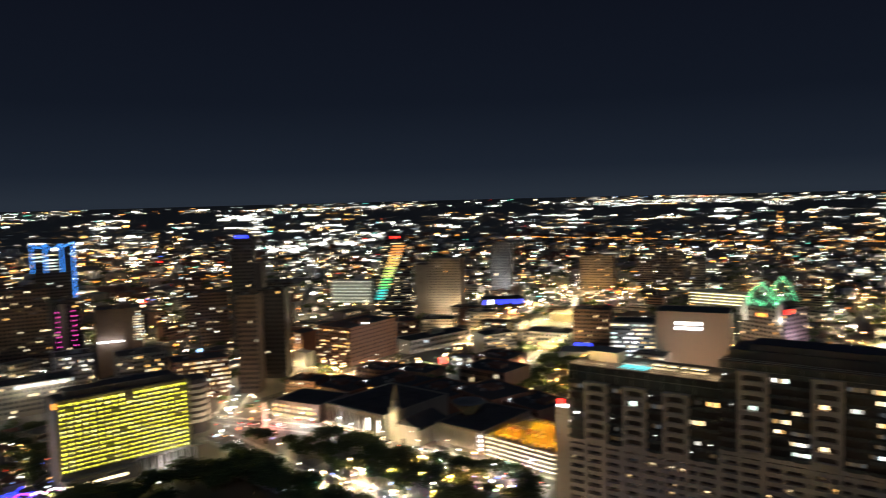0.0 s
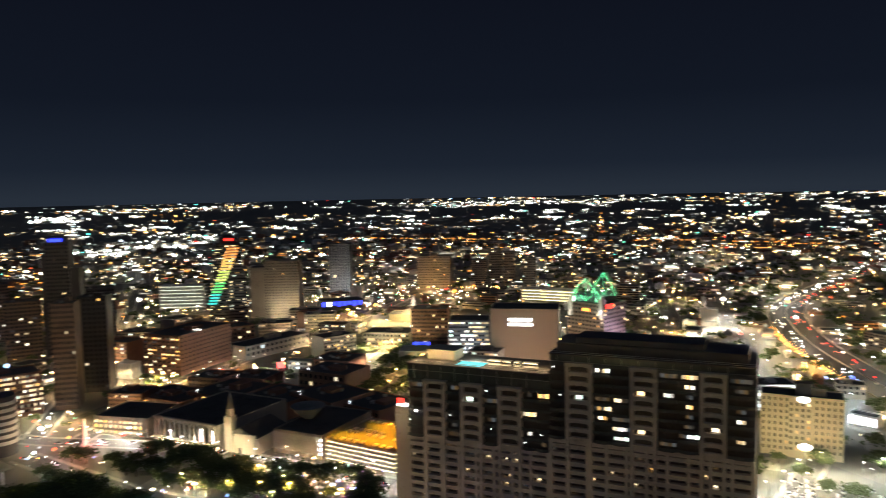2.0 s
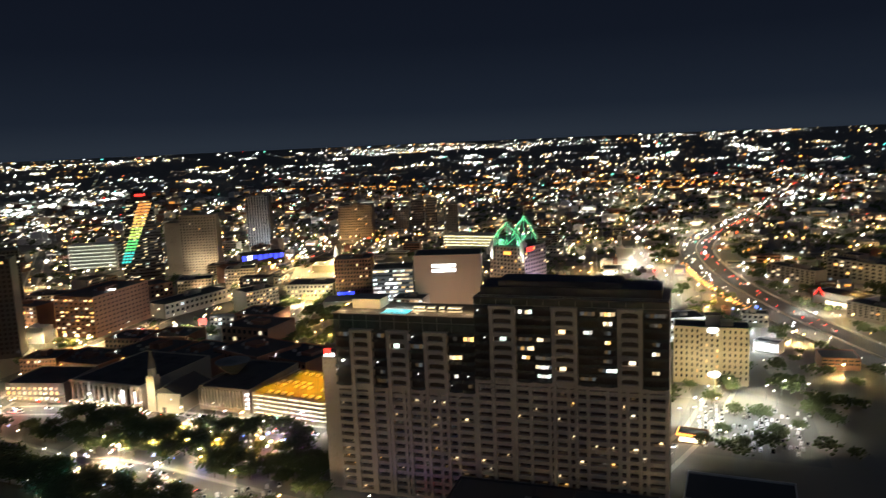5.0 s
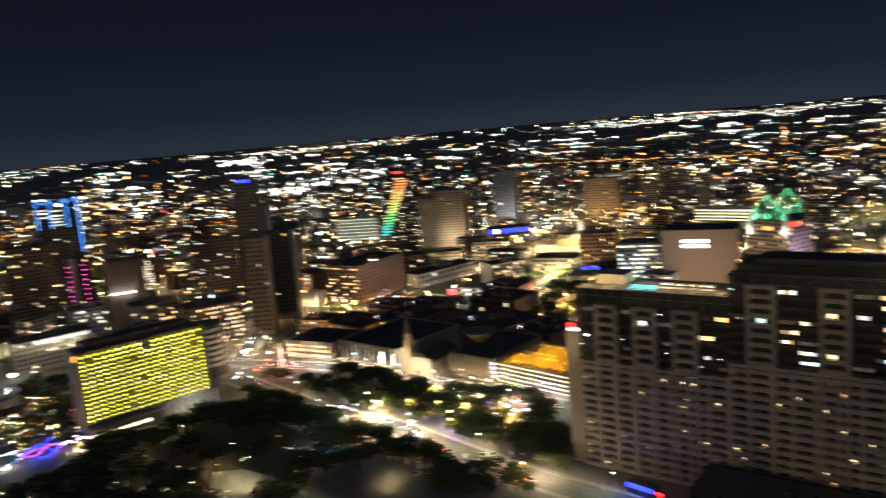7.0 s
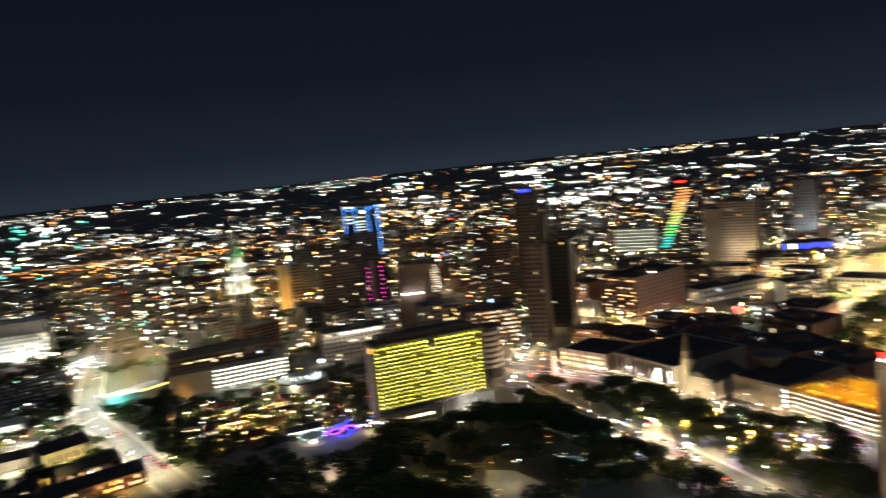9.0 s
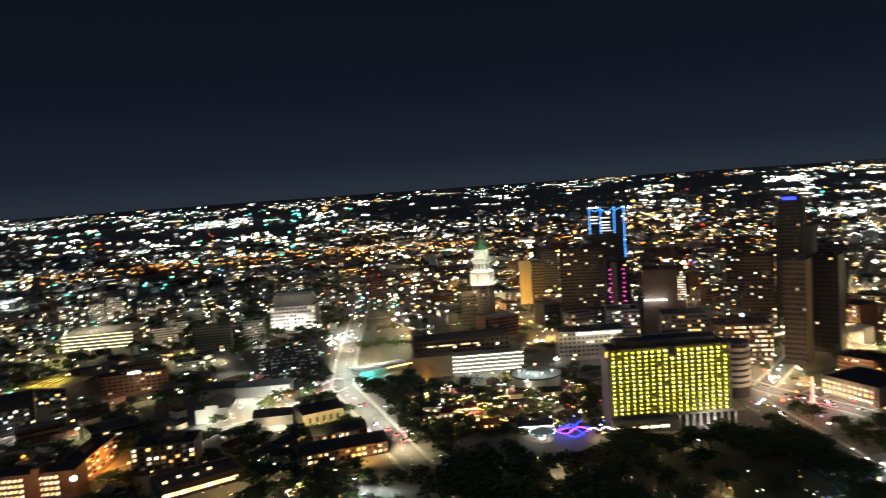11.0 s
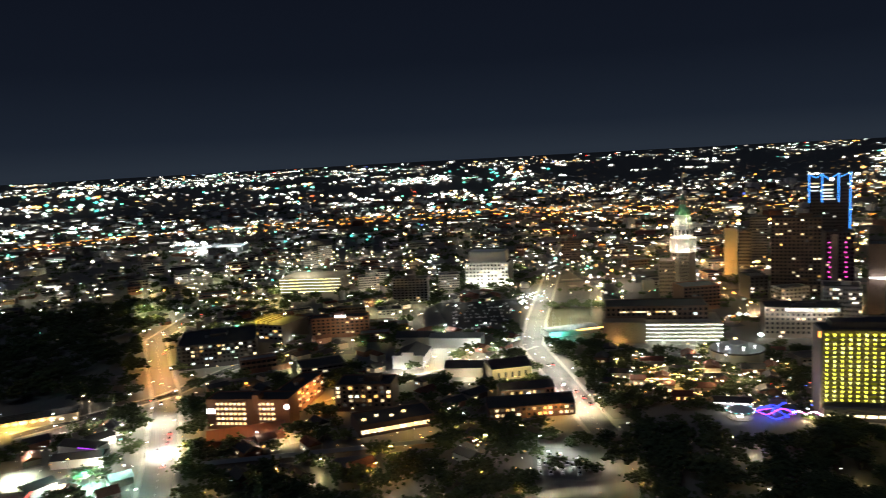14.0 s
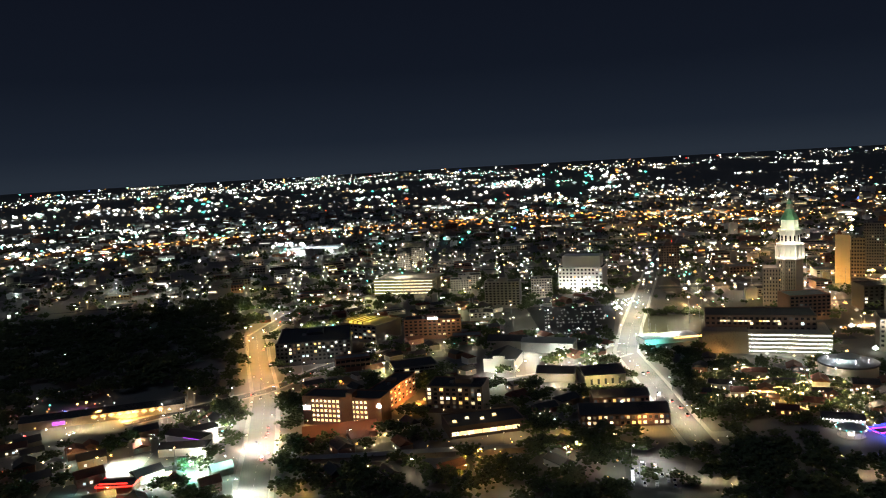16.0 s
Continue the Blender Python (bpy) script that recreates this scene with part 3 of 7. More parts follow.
deck_white = glow("deck_lamp_white", ((0.95, 1, 0.93),), 7.0, low=1.0)
deck_dim = glow("deck_lamp_dim", ((0.95, 1, 0.8),), 1.6, low=1.0)
deck_warm = glow("deck_lamp_warm", ((1, 0.86, 0.5),), 4.5, low=1.0)
gt, gm, gw = garage("car_park_building", P(-14.55, 648), P(-5.9, 655), 46, 17, 5, "white car park with brightly lit open decks", deck_white, limestone, x0=36)
upper = block("office_block", P(-14.3, 664), P(-6.9, 672), 34, 28, brown, "long dark-roofed office block with a lit top floor", floors=6, cols=20, lit=0.12, lights=(0, 1), plant=False)[0]
for i in range(17):
    if i not in (3, 9, 10, 14):
        part("lit_ribbon", pane(2.2, 1.3, win_warm), win_warm, upper, m=pose(13 + i * 2.8, -0.05, 23.8))
flood(gm @ Vector((14, -5, 1.5)), 2600, AMBER)
for x in (45, 70, 92):
    flood(gm @ Vector((x, -7, 6)), 2600, (0.85, 1, 0.7))

# the round hall
c = P(-4.97, 605)
hall = thing("round_hall", pose(*c, 0), "low round hall with a shallow pale roof and four lamps", "hall")
part("wall", Shape().prism(48, 19.5, 19.5, 0, 9), limestone, hall)
part("eave_ring", Shape().prism(48, 20.4, 20.4, 9, 10.2), dark_wall, hall)
part("roof", Shape().prism(48, 19.8, 8, 10.2, 13), pale_roof, hall)
part("roof_cap", Shape().prism(32, 8, 7.6, 13, 14.2), pale_roof, hall)
for a in (200, 245, 295, 340):
    p = (14 * math.cos(radians(a)), 14 * math.sin(radians(a)))
    part("roof_lamp", Shape().prism(8, 0.12, 0.12, 11, 13.5, *p).gem(*p, 13.6, 0.5), neon["white"], hall)
    flood((c[0] + p[0], c[1] + p[1], 14.6), 2200, (0.8, 0.95, 1), 0.3)
take(*c, 22)

# ornate white hotel with floodlit attic
ow, _ = block("ornate_hotel", P(-3.1, 680), P(1.9, 690), 28, 26, beige, "pale stone hotel with floodlit white attic columns", floors=6, cols=15, lit=0.08, lights=(0,))
for i in range(20):
    part("attic_column", Shape().box(-0.4, 0.4, -0.4, 0.3, 22.5, 26.6).mesh("attic_column", white_wall) if i == 0 else bpy.data.meshes["attic_column"], white_wall, ow, m=pose(16 + i * 2.2, 0, 0))
for i in range(19):
    part("attic_window", pane(1.3, 2.6, win_white), win_white, ow, m=pose(17.1 + i * 2.2, -0.02, 24.4))
for x in (20, 34, 48):
    flood(ow.matrix_basis @ Vector((x, -2.5, 21)), 2600, WHITE, 0.3)
flood(ow.matrix_basis @ Vector((2, -4, 24)), 2000, WHITE, 0.3)

# tower with blue neon edges
bt, bwid = block("neon_tower", P(-0.3, 1060), P(2.2, 1060), 34, 117, dark_wall, "dark tower outlined in blue neon with a zigzag crown", floors=28, cols=12, lit=0.03, lights=(1,), plant=False)
for x in (0, bwid * 0.32, bwid * 0.72):
    part("neon_line", Shape().box(x - 0.45, x + 0.45, -0.9, -0.2, 84, 121), neon["blue"], bt)
part("neon_line", Shape().box(bwid - 0.5, bwid + 0.5, -0.9, -0.2, 50, 122), neon["blue"], bt)
for a, b, z0, z1 in ((0, 0.18, 120, 115), (0.18, 0.32, 115, 120), (0.32, 0.5, 119, 113), (0.5, 0.72, 113, 120), (0.72, 1.0, 115, 121)):
    part("neon_line", Shape().tube((a * bwid, -0.6, z0), (b * bwid, -0.6, z1), 0.4), neon["blue"], bt)
part("crown_lamp", Shape().gem(bwid * 0.55, -1.2, 113, 2.6), neon["white"], bt)
for x0, x1, z in ((2, 11, 108), (2, 11, 104), (15, 27, 106), (15, 27, 100), (15, 27, 96), (15, 27, 92), (14, 30, 88), (2, 10, 99)):
    part("lit_floor", Shape().box(x0, x1, -0.3, 0.1, z - 0.9, z + 0.9), win_white, bt)

block("brown_tower", P(-2.7, 860), P(0.5, 860), 30, 84, brown, "brown tower with a few warm windows", floors=22, cols=12, lit=0.16, lights=(0,), side=1)
pk, pw = block("pink_tower", P(0.75, 835), P(2.5, 840), 26, 72, dark_wall, "dark tower with rows of pink lamps", floors=18, cols=7, lit=0.06, lights=(0,))
for i in range(2):
    for k in range(9):
        part("pink_lamp", bpy.data.meshes["pink_lamp"] if i + k else Shape().gem(0, -0.6, 0, 0.9).mesh("pink_lamp", neon["pink"]), neon["pink"], pk, m=pose(3 + i * 15 + (k % 2), 0, 22 + k * 5.0))
part("pale_edge", Shape().box(5, 11, -0.6, 0, 0, 70), limestone, pk)
cb, cw = block("campanile", P(-5.8, 1000), P(-4.9, 1000), 16, 58, cream, "orange-floodlit square tower with a pointed top", plant=False)
part("cap", Shape().prism(4, 4.5, 0.3, 58, 66, 4.5, 5, math.pi / 4), tile_roof, cb)
flood(P(-5.5, 985, 16), 18000, (1, 0.5, 0.1))
flood(P(-8.0, 975, 8), 30000, (1, 0.6, 0.15))
block("tower_annex", P(-4.85, 1005), P(-4.0, 1005), 20, 53, beige, "beige block beside the campanile", floors=12, cols=5, lit=0.06)
wb, ww = block("ballroom_hotel", P(3.3, 790), P(6.4, 790), 32, 66, brown, "beige block with a column of warm windows", floors=0)
facade(wb, random.Random(2), 8, 64, 34, 12, 3, 1.0, x0=ww - 8, lights=(0, 0, 1), hfrac=0.6)
part("lit_canopy", Shape().box(2, ww * 0.55, -5, 0, 35, 35.9), neon["white"], wb, "bright white canopy")
flood(P(5.2, 772, 42), 1500, WARM)
for az0, az1, r, h, mat, lab, lit in ((9.2, 10.6, 1010, 72, brown, "slim brown tower with a few lit windows", 0.10), (-17.5, -16, 1120, 32, brown, "brown mid-rise block with windows", 0.1),
                                      (-4.1, -2.9, 1120, 60, greige, "grey ribbed office tower", 0.05), (10.2, 12.4, 905, 62, brown, "dark stepped office tower block", 0.07), (15.0, 17.0, 1000, 60, dark_wall, "plain dark brown office tower", 0.03)):
    block("tower", P(az0, r), P(az1, r), 28, h, mat, lab, floors=max(6, int(h / 4)), cols=8, lit=lit, lights=(0, 1), limit=16)
st, sw = block("stepped_tower", P(12.75, 900), P(14.25, 895), 26, 124, dark_wall, "dark stepped skyscraper with a small blue sign", floors=30, cols=9, lit=0.03)
part("blue_sign", Shape().box(sw * 0.2, sw * 0.75, -0.8, 0.1, 125, 128.5), neon["deep_blue"], st)
part("crown", Shape().box(sw * 0.12, sw * 0.85, 2, 22, 124, 130), dark_wall, st, "dark set-back crown storey")
part("lower_step", Shape().box(-4, -0.02, 3, 24, 0, 110), dark_wall, st)
part("step", Shape().box(sw + 0.02, sw + 9, 2, 28, 0, 96), dark_wall, st)
block("dark_tower", P(12.9, 672), P(14.35, 668), 24, 86, brown, "slim brown tower with a few lit windows", floors=20, cols=7, lit=0.02)
block("dark_tower", P(14.55, 722), P(16.4, 716), 24, 84, black_wall, "dark brown slab tower with blank walls", floors=20, cols=6, lit=0.02)
# lit hotels between
block("terraced_hotel", P(3.6, 620), P(6.5, 630), 24, 30, limestone, "pale terraced block with warm windows", floors=8, cols=10, lit=0.25, lights=(0, 1))
block("lit_hotel", P(8.2, 660), P(12.2, 668), 30, 34, brick, "brick hotel with rows of warm windows", floors=8, cols=20, lit=0.75, lights=(0,), wfrac=0.62, limit=60)
block("lit_hotel", P(4.6, 700), P(7.8, 705), 30, 36, greige, "grey hotel with curved front", floors=8, cols=14, lit=0.4, lights=(0,), wfrac=0.7)
block("white_office", P(0.6, 740), P(3.0, 742), 30, 34, white_wall, "white office block with a dark low roof", floors=8, cols=12, lit=0.3, lights=(1,))

# led tower
lt, lw = block("led_tower", P(23.9, 1000), P(25.75, 1000), 34, 108, dark_wall, "dark stepped tower with a slanted strip of coloured light", floors=27, cols=8, lit=0.30, lights=(0,), plant=False, wfrac=0.9, hfrac=0.3)
part("crown", Shape().box(lw * 0.18, lw * 0.82, 3, 30, 108, 117).box(lw * 0.3, lw * 0.7, 8, 24, 117, 120), dark_wall, lt, "dark stepped crown")
for x0, x1, h in ((-4.5, -0.02, 84), (-9.5, -4.52, 60), (lw + 0.02, lw + 5.5, 76)):
    part("step", Shape().box(x0, x1, 1.5, 32, 0, h), dark_wall, lt)
    facade(lt, random.Random(int(h)), x1 - x0, h, 4, int(h / 4), 2, 0.35, y=1.4, x0=x0, wfrac=0.9, hfrac=0.3)
led = [neon["red"]] + [glow("led_" + n, (c,), 1.3, low=1.0) for n, c in (("orange", (1, 0.36, 0.08)), ("gold", (1, 0.60, 0.14)), ("lime", (0.62, 0.80, 0.16)), ("green", (0.16, 0.8, 0.22)), ("teal", (0.06, 0.68, 0.6)))]
for k in range(20):
    f = k / 19
    x = lw * (0.60 - 0.78 * f)
    for q in range(3):
        w3 = (11.0 + 5 * (1 - f)) / 3
        part("led_bar", Shape().box(x - 5.0 + q * w3, x - 5.6 + (q + 1) * w3, -0.9, -0.1, 103 - f * 70 - 1.5, 103 - f * 70 + 0.8), led[min(5, 1 + int(f * 5))], lt)
part("red_sign", Shape().box(lw * 0.35, lw * 0.7, 1.8, 2.9, 113, 115.5), neon["red"], lt)
pr, prw = block("twin_hotel", P(26.3, 1065), P(29.9, 1050), 30, 70, beige, "beige hotel of two joined slabs, floodlit at its foot", floors=0)
part("higher_slab", Shape().box(prw * 0.3, prw, -3, 20, 0, 80), beige, pr)
facade(pr, random.Random(8), prw * 0.7, 78, 4, 20, 12, 0.03, y=-3.15, x0=prw * 0.3, lights=(0,), wfrac=0.35)
flood(pr.matrix_basis @ Vector((prw - 2, -12, 6)), 40000, WARM)
flood(pr.matrix_basis @ Vector((prw * 0.6, -22, 16)), 26000, (1, 0.85, 0.6))
flood(P(33, 1225, 14), 60000, (0.8, 0.88, 1))
block("grey_tower", P(32.1, 1260), P(33.8, 1255), 30, 86, greige, "plain grey-blue ribbed office tower", floors=18, cols=9, lit=0.02, wfrac=0.6, hfrac=0.9)
block("box_tower", P(38.85, 1300), P(41.4, 1290), 34, 59, beige, "plain beige box-shaped tower with rows of small windows", floors=13, cols=14, lit=0.03, wfrac=0.45, hfrac=0.4)
flood(P(39.5, 1270, 8), 30000, AMBER)
for az0, az1, r, h in ((43.0, 44.2, 1320, 48), (44.4, 45.4, 1350, 58), (45.5, 46.4, 1340, 60), (46.9, 48.0, 1300, 52)):
    block("apartment_tower", P(az0, r), P(az1, r), 24, h, beige, "slim beige apartment tower with lit windows", floors=12, cols=6, lit=0.12, lights=(0, 1))
bl, blw = block("blue_theatre", P(31.4, 1080), P(34.6, 1090), 30, 16, dark_wall, "low building washed in blue light", plant=False)
for k in range(8):
    part("blue_panel", Shape().box(blw * (0.05 + k * 0.12), blw * (0.14 + k * 0.12), -0.4, 0, 8 + (k % 3), 15), neon["deep_blue"] if k != 1 else neon["white"], bl)

garage("car_park_building", P(19.95, 1200), P(22.9, 1180), 34, 36, 7, "long car park with white lit decks", deck_dim, white_wall)
for az0, az1, r0, r1, h, mat, lab in ((15.6, 17.6, 830, 800, 26, brick, "brick block lit warm at its corner"), (17.0, 19.6, 905, 885, 20, beige, "beige block with lit arcade"), (16.2, 18.4, 640, 625, 16, brick, "brick street block with lit shops"),
                                      (26.8, 29.2, 905, 900, 18, limestone, "pale block above a lit street"), (30.2, 32.4, 930, 925, 22, limestone, "pale hotel block with warm windows"), (29.0, 31.2, 1010, 1000, 16, beige, "beige low block")):
    lb_, lw_ = block("street_block", P(az0, r0), P(az1, r1), 26, h, mat, lab + " downtown", floors=max(3, h // 4), cols=10, lit=0.25, lights=(0, 0, 1))
    flood(lb_.matrix_basis @ Vector((lw_ * 0.8, -8, 5)), 14000, (1, 0.72, 0.38))
# the long brown hotel slab with a lit front
sl, slw = block("slab_hotel", P(18.7, 775), P(21.15, 745), 78, 38, brick, "long brown slab hotel with a dark roof", floors=9, cols=8, lit=0.0, lights=(0,), side=1, wfrac=0.4, hfrac=0.35)
facade(sl, random.Random(41), slw, 37, 3, 9, 8, 0.5, y=-0.1, lights=(0,), wfrac=0.6, hfrac=0.4, dark=False, limit=50)
for x in (0.2, 0.5, 0.8):
    part("door_light", pane(3.4, 2.4, neon["warm"]), neon["warm"], sl, m=pose(slw * x, -0.1, 2))
part("roof_lamp", Shape().box(slw - 8, slw - 1, 30, 32, 39, 39.6), neon["white"], sl)
flood(P(19.6, 728, 6), 9000, AMBER)
flood(P(21.2, 722, 6), 9000, AMBER)
block("brick_block", P(22.0, 850), P(26.5, 880), 30, 22, brick, "low red-brown brick block with windows", floors=4, cols=14, lit=0.15)
block("market_hall", P(25.8, 790), P(30.5, 850), 30, 14, limestone, "pale market hall with green-lit court", floors=2, cols=14, lit=0.2, lights=(1,))

# shops, church and theatre across the park
ml, mlw = block("shopping_hall", P(19.2, 556), P(23.6, 512), 70, 17, limestone, "pale arcaded hall with three tall lit openings", plant=False)
for i, x in enumerate((0.56, 0.74, 0.92)):
    part("tall_window", Shape().box(mlw * x - 0.7, mlw * x + 0.7, -0.3, 0.1, 5, 13.5), neon["white"], ml)
for i in range(13):
    part("pilaster", bpy.data.meshes["pilaster"] if i else Shape().box(-0.7, 0.7, -1.3, 0, 0, 16.4).mesh("pilaster", limestone), limestone, ml, m=pose(1.5 + i * mlw / 13, 0, 0))
    # flat dark panels in place of the shaded gaps between pilasters
    if i < 12:
        part("recess", bpy.data.meshes["recess"] if i else Shape().box(-1.2, 1.2, -0.12, 0, 4.4, 14.6).mesh("recess", bay_glass), bay_glass, ml, "dark tall panel for the shaded gap between pilasters", m=pose(1.5 + (i + 0.5) * mlw / 13, 0, 0))
part("awning", Shape().box(0, mlw, -3.5, 0, 3.4, 3.9), cream, ml)
part("shop_glow", Shape().box(1, mlw - 1, -0.2, 0.05, 0.5, 3.2), neon["warm"], ml)
part("cornice", Shape().box(-0.3, mlw + 0.3, -1.5, -0.02, 16.4, 17.9), limestone, ml)
for x in (0.15, 0.4, 0.65, 0.9):
    flood(ml.matrix_basis @ Vector((mlw * x, -2.6, 4.4)), 420, (1, 0.8, 0.5), 0.3)
s2, s2w = block("corner_shop", P(15.2, 590), P(18.7, 562), 40, 13, limestone, "low pale shop with lit sign bands", plant=False)
for z in (3.0, 6.6, 10):
    for i in range(10):
        part("window", pane(2.0, 2.2 if z < 10 else 1.6, win_warm), win_warm, s2, m=pose(2.2 + i * (s2w - 4) / 10, -0.02, z))
part("awning", Shape().box(0, s2w, -2.6, -0.02, 4.6, 5.0), cream, s2)
flood(s2.matrix_basis @ Vector((s2w * 0.4, -5, 3)), 4000, (1, 0.7, 0.36), 0.3)
for az0, az1, r0, r1, d, h in ((17.8, 21.0, 640, 600, 40, 12), (21.5, 24.6, 625, 590, 50, 14), (25.2, 28.4, 600, 565, 46, 13), (28.9, 32.0, 590, 550, 44, 15), (32.6, 35.6, 560, 530, 40, 13), (24.4, 27.0, 680, 660, 34, 10),
                             (29.6, 33.0, 660, 630, 40, 16), (30.6, 33.4, 720, 700, 36, 12), (21.6, 24.0, 690, 670, 30, 11)):
    shp = block("shop_hall", P(az0, r0), P(az1, r1), d, h, brick, "low brick shopping hall with a dark flat roof", floors=2, cols=9, lit=0.2, lights=(0,), limit=8)[0]
    for k in range(5):
        kx, ky = 4 + 5.5 * k, d * (0.15 + 0.16 * (k * 2 % 5))
        part("roof_unit", Shape().box(kx, kx + 2.8, ky, ky + 2.2, h, h + 1.6), pale_roof, shp)
    part("roof_lamp", Shape().gem(9, 2.5, h + 2.4, 0.5).tube((9, 2.5, h), (9, 2.5, h + 2), 0.08), neon["white"], shp)
m, w = front(P(24.0, 512), P(26.4, 496))
ch = thing("church", m, "small floodlit stone church with a bell tower", "church")
part("nave", Shape().box(0, w, 0, 34, 0, 11), limestone, ch)
part("roof", Shape().gable(0, 34, 0, w, 11, 6).mesh("roof", roofing), roofing, ch, m=pose(w, 0, 0, 0, 0, 90))
part("bell_tower", Shape().box(1, 7, -1, 5, 0, 24).prism(4, 2.6, 2.4, 24, 29, 4, 2, math.pi / 4), limestone, ch)
part("spire", Shape().prism(8, 2.6, 0.1, 29, 42, 4, 2), roofing, ch)
part("porch_gable", Shape().box(9, w - 1, -1.5, 0, 0, 13), limestone, ch)
part("doorway", Shape().box(12, 14.5, -1.7, -1.4, 0, 4), roofing, ch)
flood(m @ Vector((14, -9, 3)), 6500, (1, 0.82, 0.48))
flood(m @ Vector((4, -7, 16)), 6000, WARM)
take(*(m @ Vector((w / 2, 15, 0))).xy, 22)
lo, low_ = block("theatre", P(27.6, 500), P(31.2, 476), 60, 15, beige, "beige ribbed theatre with a pale shell on its roof", plant=False)
for i in range(16):
    part("rib", bpy.data.meshes["rib"] if i else Shape().box(-0.45, 0.45, -1.3, 0, 3, 14.6).mesh("rib", limestone), limestone, lo, m=pose(1.0 + i * low_ / 16, 0, 0))
part("shell", Shape().prism(20, 3, 12, 15, 24, 6, 30), pale_roof, lo)
for k in range(4):
    part("sign_lamp", Shape().box(low_ - 2.4, low_ - 0.4, -0.9, -0.2, 3 + 3 * k, 4.6 + 3 * k), neon["white"], lo)
flood(P(29.3, 468, 4), 5000, WARM)
og, ogm, ogw = garage("car_park_building", P(31.4, 474), P(36.8, 440), 52, 14, 5, "car park with warm lit decks and orange-lit roof", deck_warm, limestone, roof=lane)
for x, y in ((10, 12), (26, 14), (42, 14), (18, 36), (36, 38)):
    downlight(ogm @ Vector((x, y, 20.5)), 30000, (1, 0.34, 0.004), 142)
    part("lamp_post", Shape().tube((x, y, 14), (x, y, 20), 0.12), steel, og)
flood(P(33.5, 428, 7), 16000, WHITE)

# the apartment and hotel tower close by
U = Vector((0.42, -0.907)).normalized()
A0 = Vector((216.5, 278.5))
la, lb, lc = A0, A0 + U * 75, A0 + U * 154


